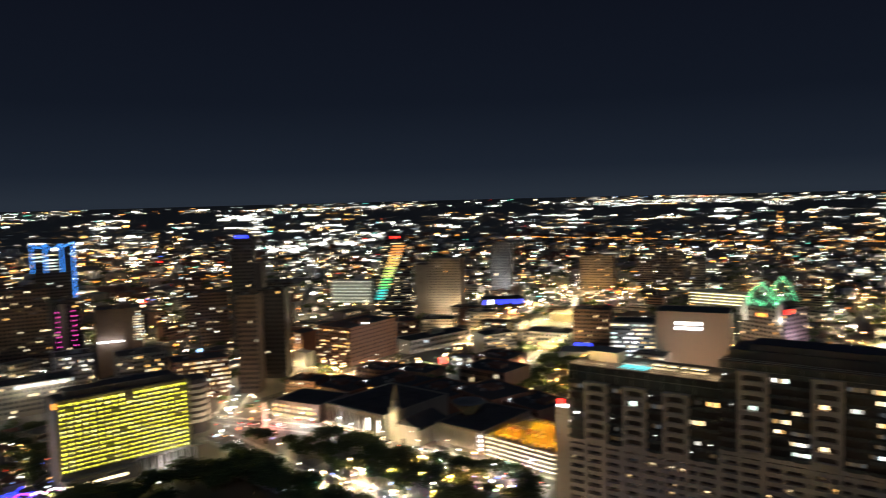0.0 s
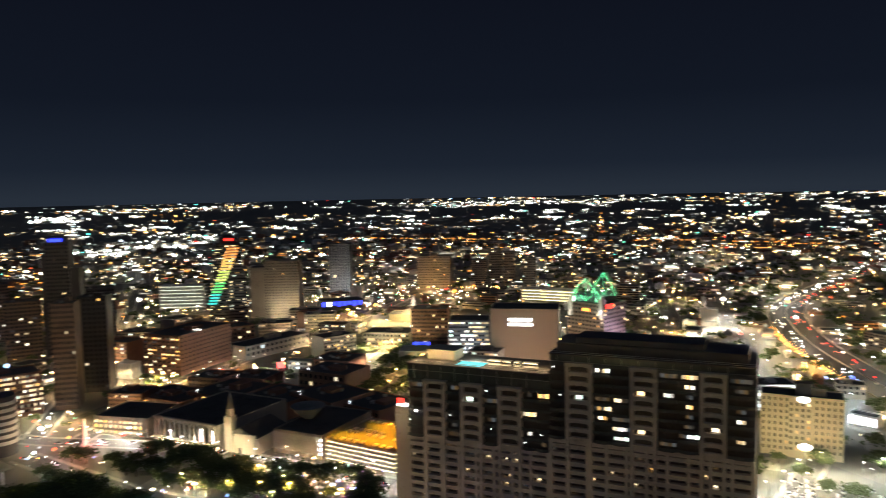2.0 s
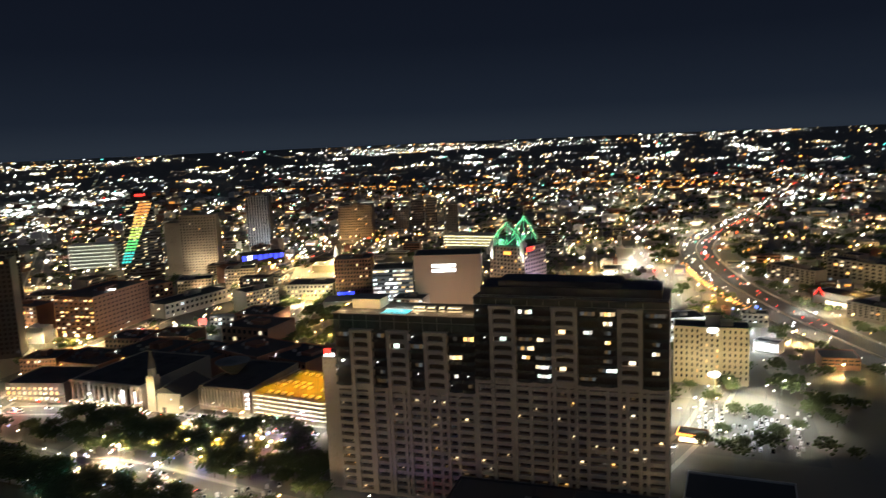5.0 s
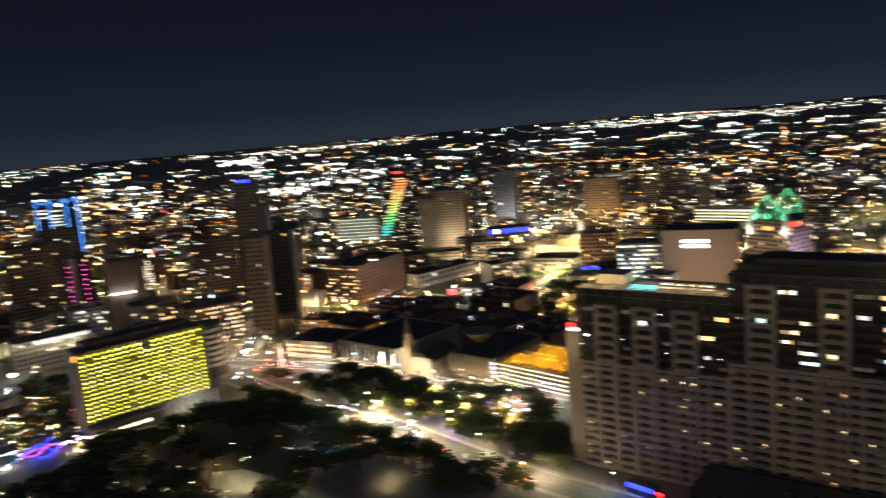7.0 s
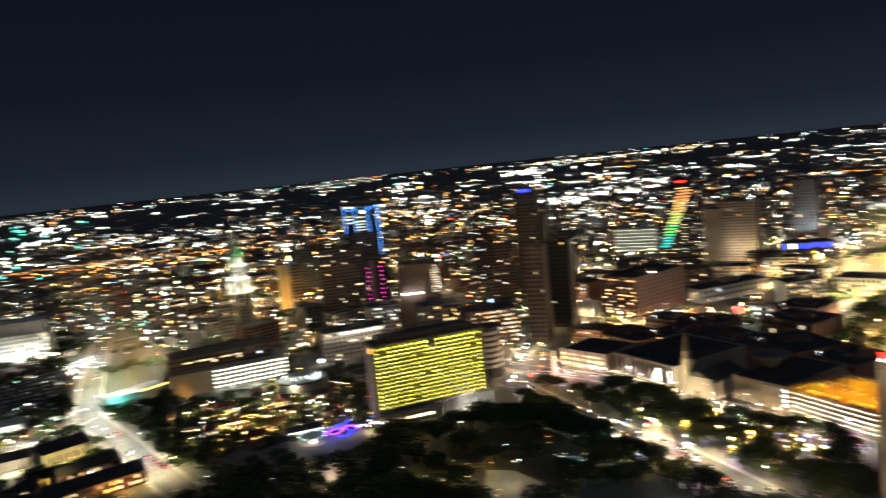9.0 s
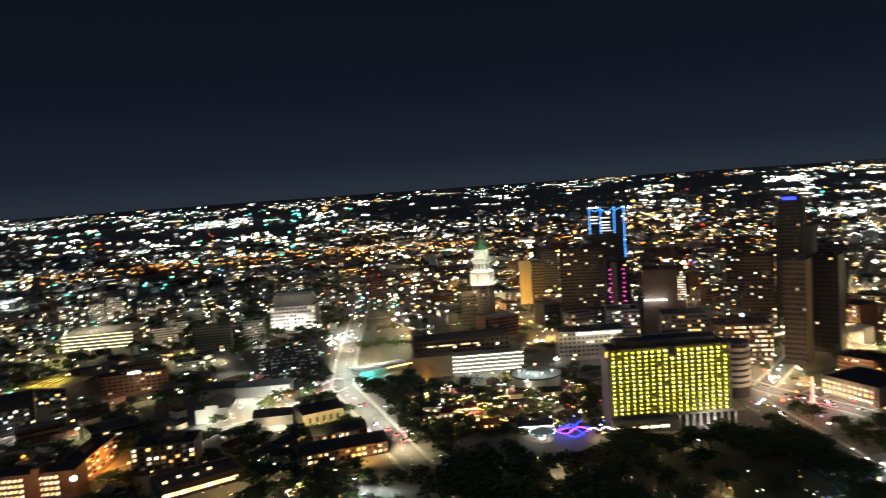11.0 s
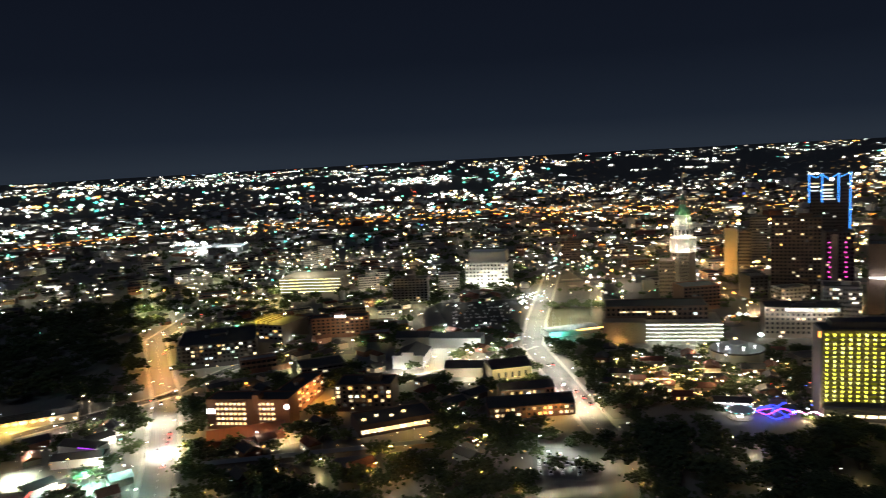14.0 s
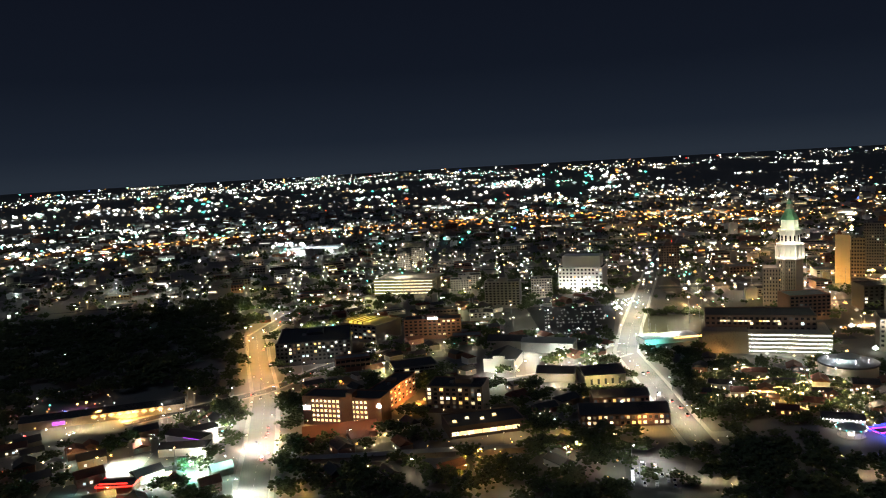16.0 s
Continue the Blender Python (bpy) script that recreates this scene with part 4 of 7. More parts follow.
def tower_wing(name, a, b, depth, h, split, bays, top, fh, label, seed):
    """Bays of arched windows between recessed balconies, with hotel floors below."""
    m, w = front(tuple(a), tuple(b))
    rng = random.Random(seed)
    t = thing(name, m, label, "tower")
    part("core", Shape().box(0, w, 2.4, depth, 0, h), dark_wall, t)
    part("roof", Shape().box(0, w, 0.2, depth, h, h + 0.7), roofing, t)
    for z in (h + 1.1, h + 1.8, h - 2.6):
        part("roof_rail", Shape().box(0, w, 0.1, 0.3, z, z + 0.22), steel, t)
    post = Shape().box(-0.12, 0.12, 0.5, 0.8, top + 1.4, h).mesh("mullion", steel)
    for i in range(int(w / 7)):
        part("mullion", post, steel, t, m=pose(3.5 + i * 7, 0, 0))
    part("top_glazing", Shape().box(0, w, 1.4, 2.4, top + 1.4, h - 0.2), rail_glass, t)
    lh, pier_w = 3.8, 1.7
    up = int((top - split) / fh)
    fh = (top - split) / up
    for x0, x1 in bays:
        bayw, x = x1 - x0, (x0 + x1) / 2
        inner = bayw - 2 * pier_w
        jamb = Shape().box(-pier_w / 2, pier_w / 2, -0.9, 2.4, 0, top).mesh("pier", tower_concrete)
        sill = Shape().box(-inner / 2, inner / 2, -0.6, 2.4, 0, 1.45).mesh("spandrel", tower_concrete)
        rise = [(-inner / 2 + inner * i / 8, -(fh - 0.25 - 0.5 * abs(i / 4 - 1) ** 4)) for i in range(9)]
        arch = Shape().slab([(-inner / 2, -fh)] + rise + [(inner / 2, -fh)], -0.6, 2.4)
        arch.v = [(x, z, -y) for x, y, z in arch.v]
        arch_me = arch.mesh("arch_head", tower_concrete)
        glass_me = Shape().box(-inner / 2, inner / 2, 1.2, 1.4, 1.45, fh).mesh("bay_window", bay_glass)
        for sx in (-1, 1):
            part("pier", jamb, tower_concrete, t, m=pose(x + sx * (bayw / 2 - pier_w / 2), 0, 0))
        part("bay_cap", Shape().box(-bayw / 2 - 0.2, bayw / 2 + 0.2, -1.1, 2.4, top, top + 1.3), tower_concrete, t, m=pose(x, 0, 0))
        for k in range(up):
            z = split + k * fh
            part("spandrel", sill, tower_concrete, t, m=pose(x, 0, z))
            part("arch_head", arch_me, tower_concrete, t, m=pose(x, 0, z))
            part("bay_window", glass_me, bay_glass, t, m=pose(x, 0, z))
            if rng.random() < 0.10:
                wm = rng.choice((win_warm, win_white, win_warm))
                part("window", pane(2.8, 2.0, wm), wm, t, m=pose(x + rng.uniform(-1.4, 1.4), 1.1, z + 2.7))
    edges = [0.0] + [e for b_ in bays for e in b_] + [w]
    for x0, x1 in zip(edges[::2], edges[1::2]):
        gap, x = x1 - x0, (x0 + x1) / 2
        if gap < 2:
            continue
        n = max(1, round(gap / 8))
        # each flat has its own bowed balcony
        half = gap / n / 2 - 0.1
        bow = [(-half + half * i / 3, 0.1 - 0.9 * math.sin(math.pi * i / 6)) for i in range(7)]
        slab = Shape().slab([(-half, 2.4)] + bow + [(half, 2.4)], -0.15, 0.15).mesh("balcony", dark_wall)
        rail = Shape().slab(bow + [(px, py + 0.1) for px, py in bow[::-1]], 0.15, 1.3).mesh("balcony_rail", rail_glass)
        for k in range(up + 1):
            z = split + k * fh
            for q in range(n):
                bl_ = part("balcony", slab, tower_concrete, t, m=pose(x0 + gap * (q + 0.5) / n, 0, z))
                part("balcony_rail", rail, rail_glass, bl_)
            for q in range(n):
                if rng.random() < 0.5 and k < up:
                    # a lit living room: several sliding panes, some of them curtained
                    wide, main = gap / n * rng.choice((0.3, 0.45, 0.75, 0.92)), rng.choice((win_white, win_warm, win_dim, win_dim))
                    panes_ = max(1, round(wide / 1.5))
                    for e in range(panes_):
                        wm = main if rng.random() < 0.75 else win_dim
                        part("window", pane(wide / panes_ - 0.16, 2.1 if e % 3 else 1.9, wm), wm, t, m=pose(x0 + gap * (q + 0.5) / n + wide * ((e + 0.5) / panes_ - 0.5), 2.3, z + 2.55))
                elif rng.random() < 0.10 and k < up:
                    part("balcony_lamp", bpy.data.meshes["balcony_bulb"] if "balcony_bulb" in bpy.data.meshes else Shape().gem(0, 0, 0, 0.3).mesh("balcony_bulb", neon["white"]), neon["white"], t, m=pose(x0 + gap * (q + rng.random()) / n, 1.8, z + 2.6))
    # hotel floors
    n = int(w / 8.2)
    floors = int(split / lh)
    band = Shape().box(0, w, -0.3, 2.4, 0, 1.8).mesh("floor_band", tower_concrete)
    for k in range(floors + 1):
        part("floor_band", band, tower_concrete, t, m=pose(0, 0, min(k * lh, split - 1.8)))
    post2 = Shape().box(-0.8, 0.8, -0.45, 2.4, 0, split).mesh("pier", tower_concrete)
    for i in range(n + 1):
        part("pier", post2, tower_concrete, t, m=pose(max(0.7, min(w - 0.7, i * w / n)), 0, 0))
    for i in range(n):
        for k in range(floors):
            r = rng.random()
            if r < 0.46:
                wm = win_warm if r < 0.30 else win_dim
                part("window", pane(rng.choice((0.7, 1.5, 1.9)), 1.5, wm), wm, t, m=pose((i + rng.choice((0.24, 0.38, 0.62, 0.78))) * w / n, 2.2, k * lh + 2.8))
    c = m @ Vector((w / 2, depth / 2, 0))
    take(c.x, c.y, 0.5 * math.hypot(w, depth))
    return t, m, w


lb = A0 + U * 70
aw, am, aww = tower_wing("apartment_tower", la, lb, 26, 88.5, 54, ((8.9, 19.9), (27.6, 38.4), (46.0, 57.2)), 80.5, 4.4, "tall concrete apartment tower with arched bays and dark balconies", 11)
bw_, bm_, bww = tower_wing("apartment_tower", lb, lc, 30, 98, 61, ((7.4, 19.1), (35.1, 46.2), (63.0, 73.3)), 94.0, 3.9, "taller concrete apartment wing with dark glass penthouse", 12)
part("penthouse", Shape().box(2, bww - 3, 6, 27, 98.7, 102.5).box(10, bww - 20, 8, 24, 102.5, 105), dark_wall, bw_, "dark set-back penthouse")
part("end_wall", Shape().box(-7.5, -0.05, 1.5, 24, 0, 67), tower_concrete, aw, "plain pale concrete end wall")
part("end_lamp", Shape().box(-6.5, -1.5, 2, 3, 67.1, 68.4), neon["white"], aw)
part("red_sign", Shape().box(-6, -3, 1, 2, 68.4, 71), neon["red"], aw)
for x in (4, 9):
    part("roof_lamp", Shape().gem(x, 1, 66, 0.9), neon["white"], aw)
flood(am @ Vector((-5, -7, 62)), 1200, WARM)
flood(am @ Vector((-10, -26, 8)), 6000, WARM)
# roof terrace with a pool, a pale pavilion and loungers under warm lamps
part("terrace_floor", Shape().box(1, aww - 1, 2.6, 25, 88.72, 88.9), limestone, aw, "warmly lit stone roof terrace")
part("pavilion", Shape().box(6, 20.5, 11, 22, 88.9, 93.6).box(5.4, 21.1, 10.4, 22.6, 93.6, 94.1), limestone, aw, "pale low roof pavilion")
# the pool's underwater light is put into the water as its own glow
part("pool", Shape().box(24, 37, 3.2, 11, 88.92, 89.3), glow("pool_water_glow", ((0.05, 0.75, 0.85),), 1.1, low=1.0), aw, "lit turquoise roof pool")
part("pool_edge", Shape().box(23.3, 37.7, 11, 11.6, 88.9, 89.7), white_wall, aw)
for x0, x1 in ((38, 44), (45, 49), (51, 53.5), (55, 62)):
    part("cabana", Shape().box(x0, x1, 9, 12, 88.9, 89.3).box(x0, x1, 9, 12, 91.2, 91.4).box(x0, x0 + 0.2, 9, 9.2, 89.3, 91.2).box(x1 - 0.2, x1, 9, 9.2, 89.3, 91.2), white_wall, aw, "small white cabana")
    part("deck_light", Shape().box(x0 + 0.5, x1 - 0.5, 9.4, 9.8, 90.8, 91.1), neon["warm"], aw, "warm light strip on the roof terrace")
for x in (3, 14, 27, 41, 54, 66):
    flood(am @ Vector((x, 6, 92.5)), 2100, (1, 0.68, 0.36), 0.3)
flood(am @ Vector((30, 15, 92)), 1500, (0.7, 1, 0.95), 0.3)

# plain block with a white sign, glass office, green-arched hotel
sb, sbw = block("plain_block", P(44.42, 705), P(49.6, 700), 40, 58, beige, "windowless beige block with a two-line white sign", plant=False)
for z in (48.5, 44):
    part("sign_bar", Shape().box(sbw * 0.27, sbw * 0.62, -0.6, -0.1, z - 1.3, z + 1.3), neon["white"], sb, "white sign of unreadable letters")
flood(P(46.8, 650, 14), 80000, (1, 0.68, 0.45))
gb, gbw = block("glass_office", P(41.2, 725), P(44.3, 722), 30, 44, dark_wall, "glass office with white lit floors", floors=10, cols=10, lit=0.75, lights=(1,), wfrac=0.95, hfrac=0.45, plant=False)
part("teal_sign", Shape().box(0, gbw, -4, 0, 6, 8), neon["teal"], gb)
flood(P(42.5, 705, 14), 40000, COOL)
bwn, bwnw = block("brown_office", P(38.3, 800), P(41.1, 795), 34, 44, brick, "brown office block with scattered warm windows", floors=10, cols=12, lit=0.16, lights=(0,))
part("blue_glow", Shape().box(2, bwnw * 0.5, -0.4, 0, 2, 9), neon["deep_blue"], bwn)
part("pale_base", Shape().box(-4, bwnw + 10, -60, -30, 0, 12), limestone, bwn)
block("lit_hall", P(34.6, 820), P(38.1, 805), 34, 17, limestone, "pale hall with brightly floodlit foot", floors=3, cols=12, lit=0.4, lights=(0,))
for az in (34.8, 35.8, 36.8, 37.8):
    flood(P(az, 785, 6), 26000, (1, 0.85, 0.5))
block("lit_hotel", P(31.6, 760), P(34.0, 780), 26, 24, limestone, "pale lit hotel with tall windows", floors=6, cols=10, lit=0.4, lights=(0,))
lot("plaza", "pale paving of a warmly lit square", [(34.5, 885), (45.5, 870), (46.5, 1010), (35.5, 1060)], paving)
for i in range(7):
    for k in range(2):
        downlight(P(35.4 + i * 1.6, 915 + 70 * k + 10 * (i % 2), 20), 90000, ((1, 0.82, 0.42), (1, 0.75, 0.35), (1, 0.9, 0.6))[i % 3])
domed, domw = block("domed_hall", P(36.6, 985), P(39.6, 975), 34, 9, cream, "low cream hall with a shallow golden-lit roof", roof=paving, plant=False)
part("dome", Shape().prism(20, 13, 9, 9, 13, domw / 2, 17).prism(20, 9, 3, 13, 15.5, domw / 2, 17), cream, domed)
flood(domed.matrix_basis @ Vector((domw / 2, -10, 18)), 30000, (1, 0.78, 0.35))
garage("car_park_building", P(46.8, 1150), P(50.8, 1120), 40, 18, 4, "long distant car park with pale lit decks", deck_warm, limestone)
flood(P(48.6, 1120, 30), 40000, (1, 0.92, 0.7))
steeple = thing("steeple", pose(*P(38.5, 830), 0), "slim church steeple floodlit at its top", "church")
part("shaft", Shape().box(-2, 2, -2, 2, 0, 44), beige, steeple)
part("belfry", Shape().prism(8, 2.6, 2.4, 44, 50).prism(8, 2.2, 0.2, 50, 56), white_wall, steeple)
flood(P(38.3, 824, 46), 2500, WHITE, 0.3)
at, atw = block("arched_tower", P(50.3, 797), P(53.0, 770), 40, 52, beige, "pink-stone hotel tower with green-lit arches on its roof", floors=12, cols=10, lit=0.10, lights=(0,), side=1, plant=False)
for x in (1.5, atw - 5.5):
    part("corner_turret", Shape().box(x, x + 5, -1, 5, 38, 57).prism(10, 2.6, 1.2, 57, 61, x + 2.5, 2), white_wall, at, "floodlit white corner turret")
for y0, mid, half, z in ((3, 0.47, 0.44, 0), (22, 0.66, 0.34, 5)):
    # a glazed vault: three pointed ribs, tied by purlins
    ribs = []
    for q in range(3):
        rib = [(atw * (mid + half * (i / 6 - 1)), y0 + 2.4 * q, 54 + z + 20 * (1 - abs(i / 6 - 1) ** 1.9) + (3.5 if i == 6 else 0)) for i in range(13)]
        ribs.append(rib)
        bar, tube_lamp = Shape(), Shape()
        for a_, b_ in zip(rib, rib[1:]):
            bar.tube(a_, b_, 0.45, 5)
            tube_lamp.tube((a_[0], a_[1] - 0.6, a_[2]), (b_[0], b_[1] - 0.6, b_[2]), 0.24, 4)
        part("green_arch", bar, copper, at)
        if q == 0:
            part("neon_line", tube_lamp, neon["green"], at)
    for i in range(1, 12, 2):
        part("purlin", Shape().tube(ribs[0][i], ribs[2][i], 0.22, 4), copper, at)
    for i in (2, 4, 6, 8, 10):
        x_, y_, z_ = ribs[0][i]
        part("green_lattice", Shape().tube((x_, y_, 54 + z), (x_, y_, z_), 0.16, 4).tube((atw * mid, y_, 54 + z), (x_, y_, z_), 0.14, 4), neon["green"] if i % 4 == 2 else copper, at)
    part("mast", Shape().tube((atw * mid, y0, 78 + z), (atw * mid, y0, 93 + z), 0.4), steel, at)
part("roof_house", Shape().box(8, atw - 8, 6, 34, 52.5, 59), dark_wall, at)
part("red_sign", Shape().box(atw * 0.42, atw * 0.62, -0.6, 0, 44, 47), neon["orange"], at)
part("red_sign", Shape().box(atw, atw + 0.5, 4, 16, 48, 52), neon["red"], at)
for p in ((4, -3, 43), (atw - 3, -3, 43)):
    flood(at.matrix_basis @ Vector(p), 2600, WHITE, 0.3)
for p in ((10, 2, 56), (atw - 10, 2, 56), (atw * 0.5, 30, 66)):
    flood(at.matrix_basis @ Vector(p), 7000, (0.25, 1, 0.5), 0.5)
flood(at.matrix_basis @ Vector((atw + 14, 10, 20)), 30000, (0.8, 0.6, 1))
flood(at.matrix_basis @ Vector((atw * 0.5, -20, 14)), 12000, (1, 0.7, 0.5))

# cream hotel by the motorway
cr, crw = block("cream_hotel", P(64.05, 508), P(69.35, 508), 20, 38, cream, "cream hotel with a yellow-lit central bay and oval signs", floors=9, cols=14, lit=0.10, lights=(0, 1), wfrac=0.35)
part("central_bay", Shape().box(crw * 0.34, crw * 0.62, -2, 0, 0, 39), cream, cr)
facade(cr, random.Random(6), crw * 0.28, 36, 4, 9, 4, 0.35, y=-2.1, x0=crw * 0.34, lights=(0,), wfrac=0.4)
part("roof_block", Shape().box(crw * 0.42, crw * 0.62, 4, 12, 38, 46), dark_wall, cr)
part("oval_sign", Shape().prism(20, 3.4, 3.4, 0, 0.5).mesh("oval_sign", neon["white"]), neon["white"], cr, m=pose(crw * 0.52, -2.3, 37.5, 90, 0, 0) @ Matrix.Diagonal((1, 0.55, 1, 1)))
ps = thing("pole_sign", pose(*P(66.95, 478), 0, 0, 0, -67), "tall pole with a glowing white oval sign", "sign")
part("pole", Shape().prism(8, 0.35, 0.3, 0, 15), steel, ps)
part("oval_panel", bpy.data.meshes["oval_sign"], neon["white"], ps, m=pose(0, 0, 16.5, 90, 0, 0) @ Matrix.Diagonal((1.05, 0.55, 1, 1)))
flood(P(65.2, 474, 8), 15000, (1, 0.85, 0.45))
flood(P(67.0, 474, 8), 19000, (1, 0.8, 0.35))
flood(P(68.6, 474, 8), 13000, (1, 0.85, 0.5))
block("white_office", P(63.8, 600), P(66.4, 610), 24, 20, white_wall, "low white office with a bright forecourt", floors=4, cols=8, lit=0.4, lights=(1,))
flood(P(66.6, 585, 14), 60000, COOL)
bs, bsw = block("low_building", P(69.6, 592), P(71.3, 586), 12, 8, white_wall, "small white building with a bright lit front", plant=False)
part("lit_front", Shape().box(0.5, bsw - 0.5, -0.3, 0, 2, 7), neon["white"], bs)
for az0, az1, r0, r1, h, mat in ((70.4, 73.5, 880, 840, 17, beige), (74.0, 76.0, 960, 930, 20, cream), (74.2, 78, 900, 860, 22, limestone), (75.5, 79.0, 720, 690, 14, greige)):
    q = block("motel", P(az0, r0), P(az1, r1), 18, h, mat, "cream lodging block beside the motorway", floors=5, cols=10, lit=0.15, lights=(0,))
    flood(P((az0 + az1) / 2, min(r0, r1) - 20, 8), 9000, WARM)

rst, rsw = block("diner_hall", P(73.4, 770), P(76.4, 740), 24, 12, white_wall, "white restaurant with a dark roof and red neon peak", plant=False)
part("peak", Shape().add([(2, -0.4, 9), (12, -0.4, 9), (7, -0.4, 16), (2, 0.4, 9), (12, 0.4, 9), (7, 0.4, 16)], [(0, 1, 2), (5, 4, 3), (0, 3, 4, 1), (1, 4, 5, 2), (2, 5, 3, 0)]), brick, rst)
for a_, b_ in (((2, 9), (7, 16)), ((7, 16), (12, 9))):
    part("neon_line", Shape().tube((a_[0], -0.7, a_[1]), (b_[0], -0.7, b_[1]), 0.5), neon["red"], rst)
part("lit_window", Shape().box(14, rsw - 2, -0.25, 0.05, 2, 5), neon["warm"], rst)
flood(P(74.5, 725, 7), 16000, WARM)
flood(P(72.8, 735, 7), 14000, WHITE)
# low roofs at the foot of the apartment tower
N = Vector((-0.907, -0.42))
block("podium", tuple(A0 + U * 62 + N * 31), tuple(A0 + U * 150 + N * 31), 28, 14, dark_wall, "dark flat-roofed podium at the foot of the tower", floors=2, cols=20, lit=0.04)
hv, hvw = block("low_hall", P(64.8, 322), P(73.0, 322), 28, 9, white_wall, "low white-walled hall with a dark roof and violet lamps", plant=False)
for x in (0.3, 0.55, 0.8):
    flood(hv.matrix_basis @ Vector((hvw * x, -4, 7)), 260, (0.5, 0.2, 1), 0.3)
ks, ksw = block("neon_kiosk", P(64.35, 406), P(66.5, 404), 9, 5, brick, "small shop outlined in orange neon", plant=False)
part("neon_line", Shape().box(-0.3, ksw + 0.3, -0.7, -0.2, 4.4, 5.3), neon["orange"], ks)
part("neon_line", Shape().box(-0.7, -0.2, -0.4, 9, 4.4, 5.3), neon["orange"], ks)
part("shop_window", Shape().box(1, ksw - 1, -0.25, 0.05, 1, 3.4), neon["warm"], ks)
cn, cnw = block("entrance_canopy", P(41.0, 324), P(43.0, 317), 6, 4.5, dark_wall, "entrance canopy edged in blue light", plant=False)
part("blue_fascia", Shape().box(0, cnw, -0.4, -0.05, 3.2, 5.2), neon["deep_blue"], cn)
part("red_lamp", Shape().box(cnw + 1.5, cnw + 4.5, -0.3, 0.3, 3.4, 4.6).box(cnw + 2.8, cnw + 3.2, -0.1, 0.1, 0, 3.4), neon["red"], cn)
flood(cn.matrix_basis @ Vector((cnw * 0.5, -5, 4)), 1500, BLUE, 0.3)

# ---- the west side: chapels, offices, houses ----
ofc, ofw = block("office_building", P(-45.2, 500), P(-39.2, 476), 18, 19, brick, "brick office with rows of warm square windows and a round sign", floors=0, plant=False)
sq = glow("square_window", ((1, 0.72, 0.36), (1, 0.80, 0.5), (1, 0.66, 0.28)), 2.6, low=0.6)
for x0, n in ((7.8, 7), (36.6, 4)):
    for i in range(n):
        for k in range(5):
            part("window", pane(1.7, 1.6, sq), sq, ofc, m=pose(x0 + i * 3.0, -0.02, 3.6 + k * 3.3))
part("stair_tower", Shape().box(ofw * 0.57, ofw * 0.65, -0.6, 8, 0, 23), brick, ofc)
part("white_sign", Shape().box(0.6, 5.4, -0.5, -0.05, 10.5, 13.5), neon["white"], ofc)
part("white_sign", Shape().prism(14, 1.6, 1.6, 0, 0.4).mesh("round_sign", neon["white"]), neon["white"], ofc, m=pose(ofw - 1.2, -0.1, 15, 90, 0, 0))
flood(ofc.matrix_basis @ Vector((ofw * 0.4, -12, 2.5)), 1200, AMBER)
block("office_wing", P(-38.8, 500), P(-36.4, 545), 16, 15, brick, "brick wing with small warm windows", floors=5, cols=8, lit=0.7, lights=(0,), wfrac=0.4)
block("courtyard_flats", P(-35.6, 500), P(-31.2, 490), 24, 18, brown, "flats with bright warm stairwells", floors=5, cols=9, lit=0.5, lights=(0, 0, 1), wfrac=0.5, hfrac=0.6)
flood(P(-36.4, 505, 8), 7000, AMBER)
flood(P(-36.9, 520, 8), 22000, ORANGE)
rw, rww = block("terrace_row", P(-33.9, 446), P(-27.9, 458), 26, 7, brown, "low row with bright wide shop windows", floors=0, plant=False)
for i in range(9):
    part("shop_window", pane(4.6, 2.4, sq), sq, rw, m=pose(3.5 + i * (rww - 5) / 9, -0.02, 3.2))
for i in range(4):
    part("skylight", pane(2.4, 1.8, sq), sq, rw, m=pose(5 + i * 9, 9 + (i % 2) * 4, 8.1, -60, 0, 0))
block("apartment_block", P(-46.9, 660), P(-41.2, 655), 60, 20, dark_wall, "long dark flats with scattered warm windows", floors=5, cols=18, lit=0.28, lights=(0, 1), side=-1)
yr, yrw = block("yellow_roof_block", P(-41.9, 742), P(-39.2, 712), 40, 17, greige, "dark block with a yellow-lit roof terrace", roof=paving, floors=4, cols=8, lit=0.4, lights=(0, 1), plant=False)
for p in ((8, 12, 22), (22, 14, 22), (14, 30, 22)):
    flood(yr.matrix_basis @ Vector(p), 6000, (1, 0.78, 0.12), 0.5)
for k in range(5):
    part("pergola_beam", Shape().box(3 + 6 * k, 4 + 6 * k, 2, 34, 19.6, 20.2).box(3 + 6 * k, 3.6 + 6 * k, 2, 2.6, 17, 19.6), brown, yr)
fb, fbw = block("brick_flats", P(-37.0, 720), P(-32.6, 715), 18, 19, brick, "brick flats with gabled white-lit entrance", floors=5, cols=12, lit=0.12, lights=(0,))
part("entry_sign", Shape().box(fbw * 0.42, fbw * 0.6, -0.4, 0, 19.5, 21.5), neon["white"], fb)
flood(P(-34.8, 690, 7), 9000, WARM)
glw, glww = block("civic_building", P(-24.9, 945), P(-21.6, 935), 40, 30, white_wall, "white civic building with floodlit columns", floors=6, cols=12, lit=0.35, lights=(1, 0), wfrac=0.5)
part("upper_block", Shape().box(4, glww - 4, 8, 34, 30, 44), white_wall, glw)
for x in (0.05, 0.35, 0.65, 0.95):
    flood(glw.matrix_basis @ Vector((glww * x, -8, 8)), 9000, (1, 0.97, 0.85))
g2, g2m, g2w = garage("car_park_building", P(-39.1, 985), P(-34.6, 960), 60, 20, 5, "long car park with warm white decks", deck_warm, limestone)
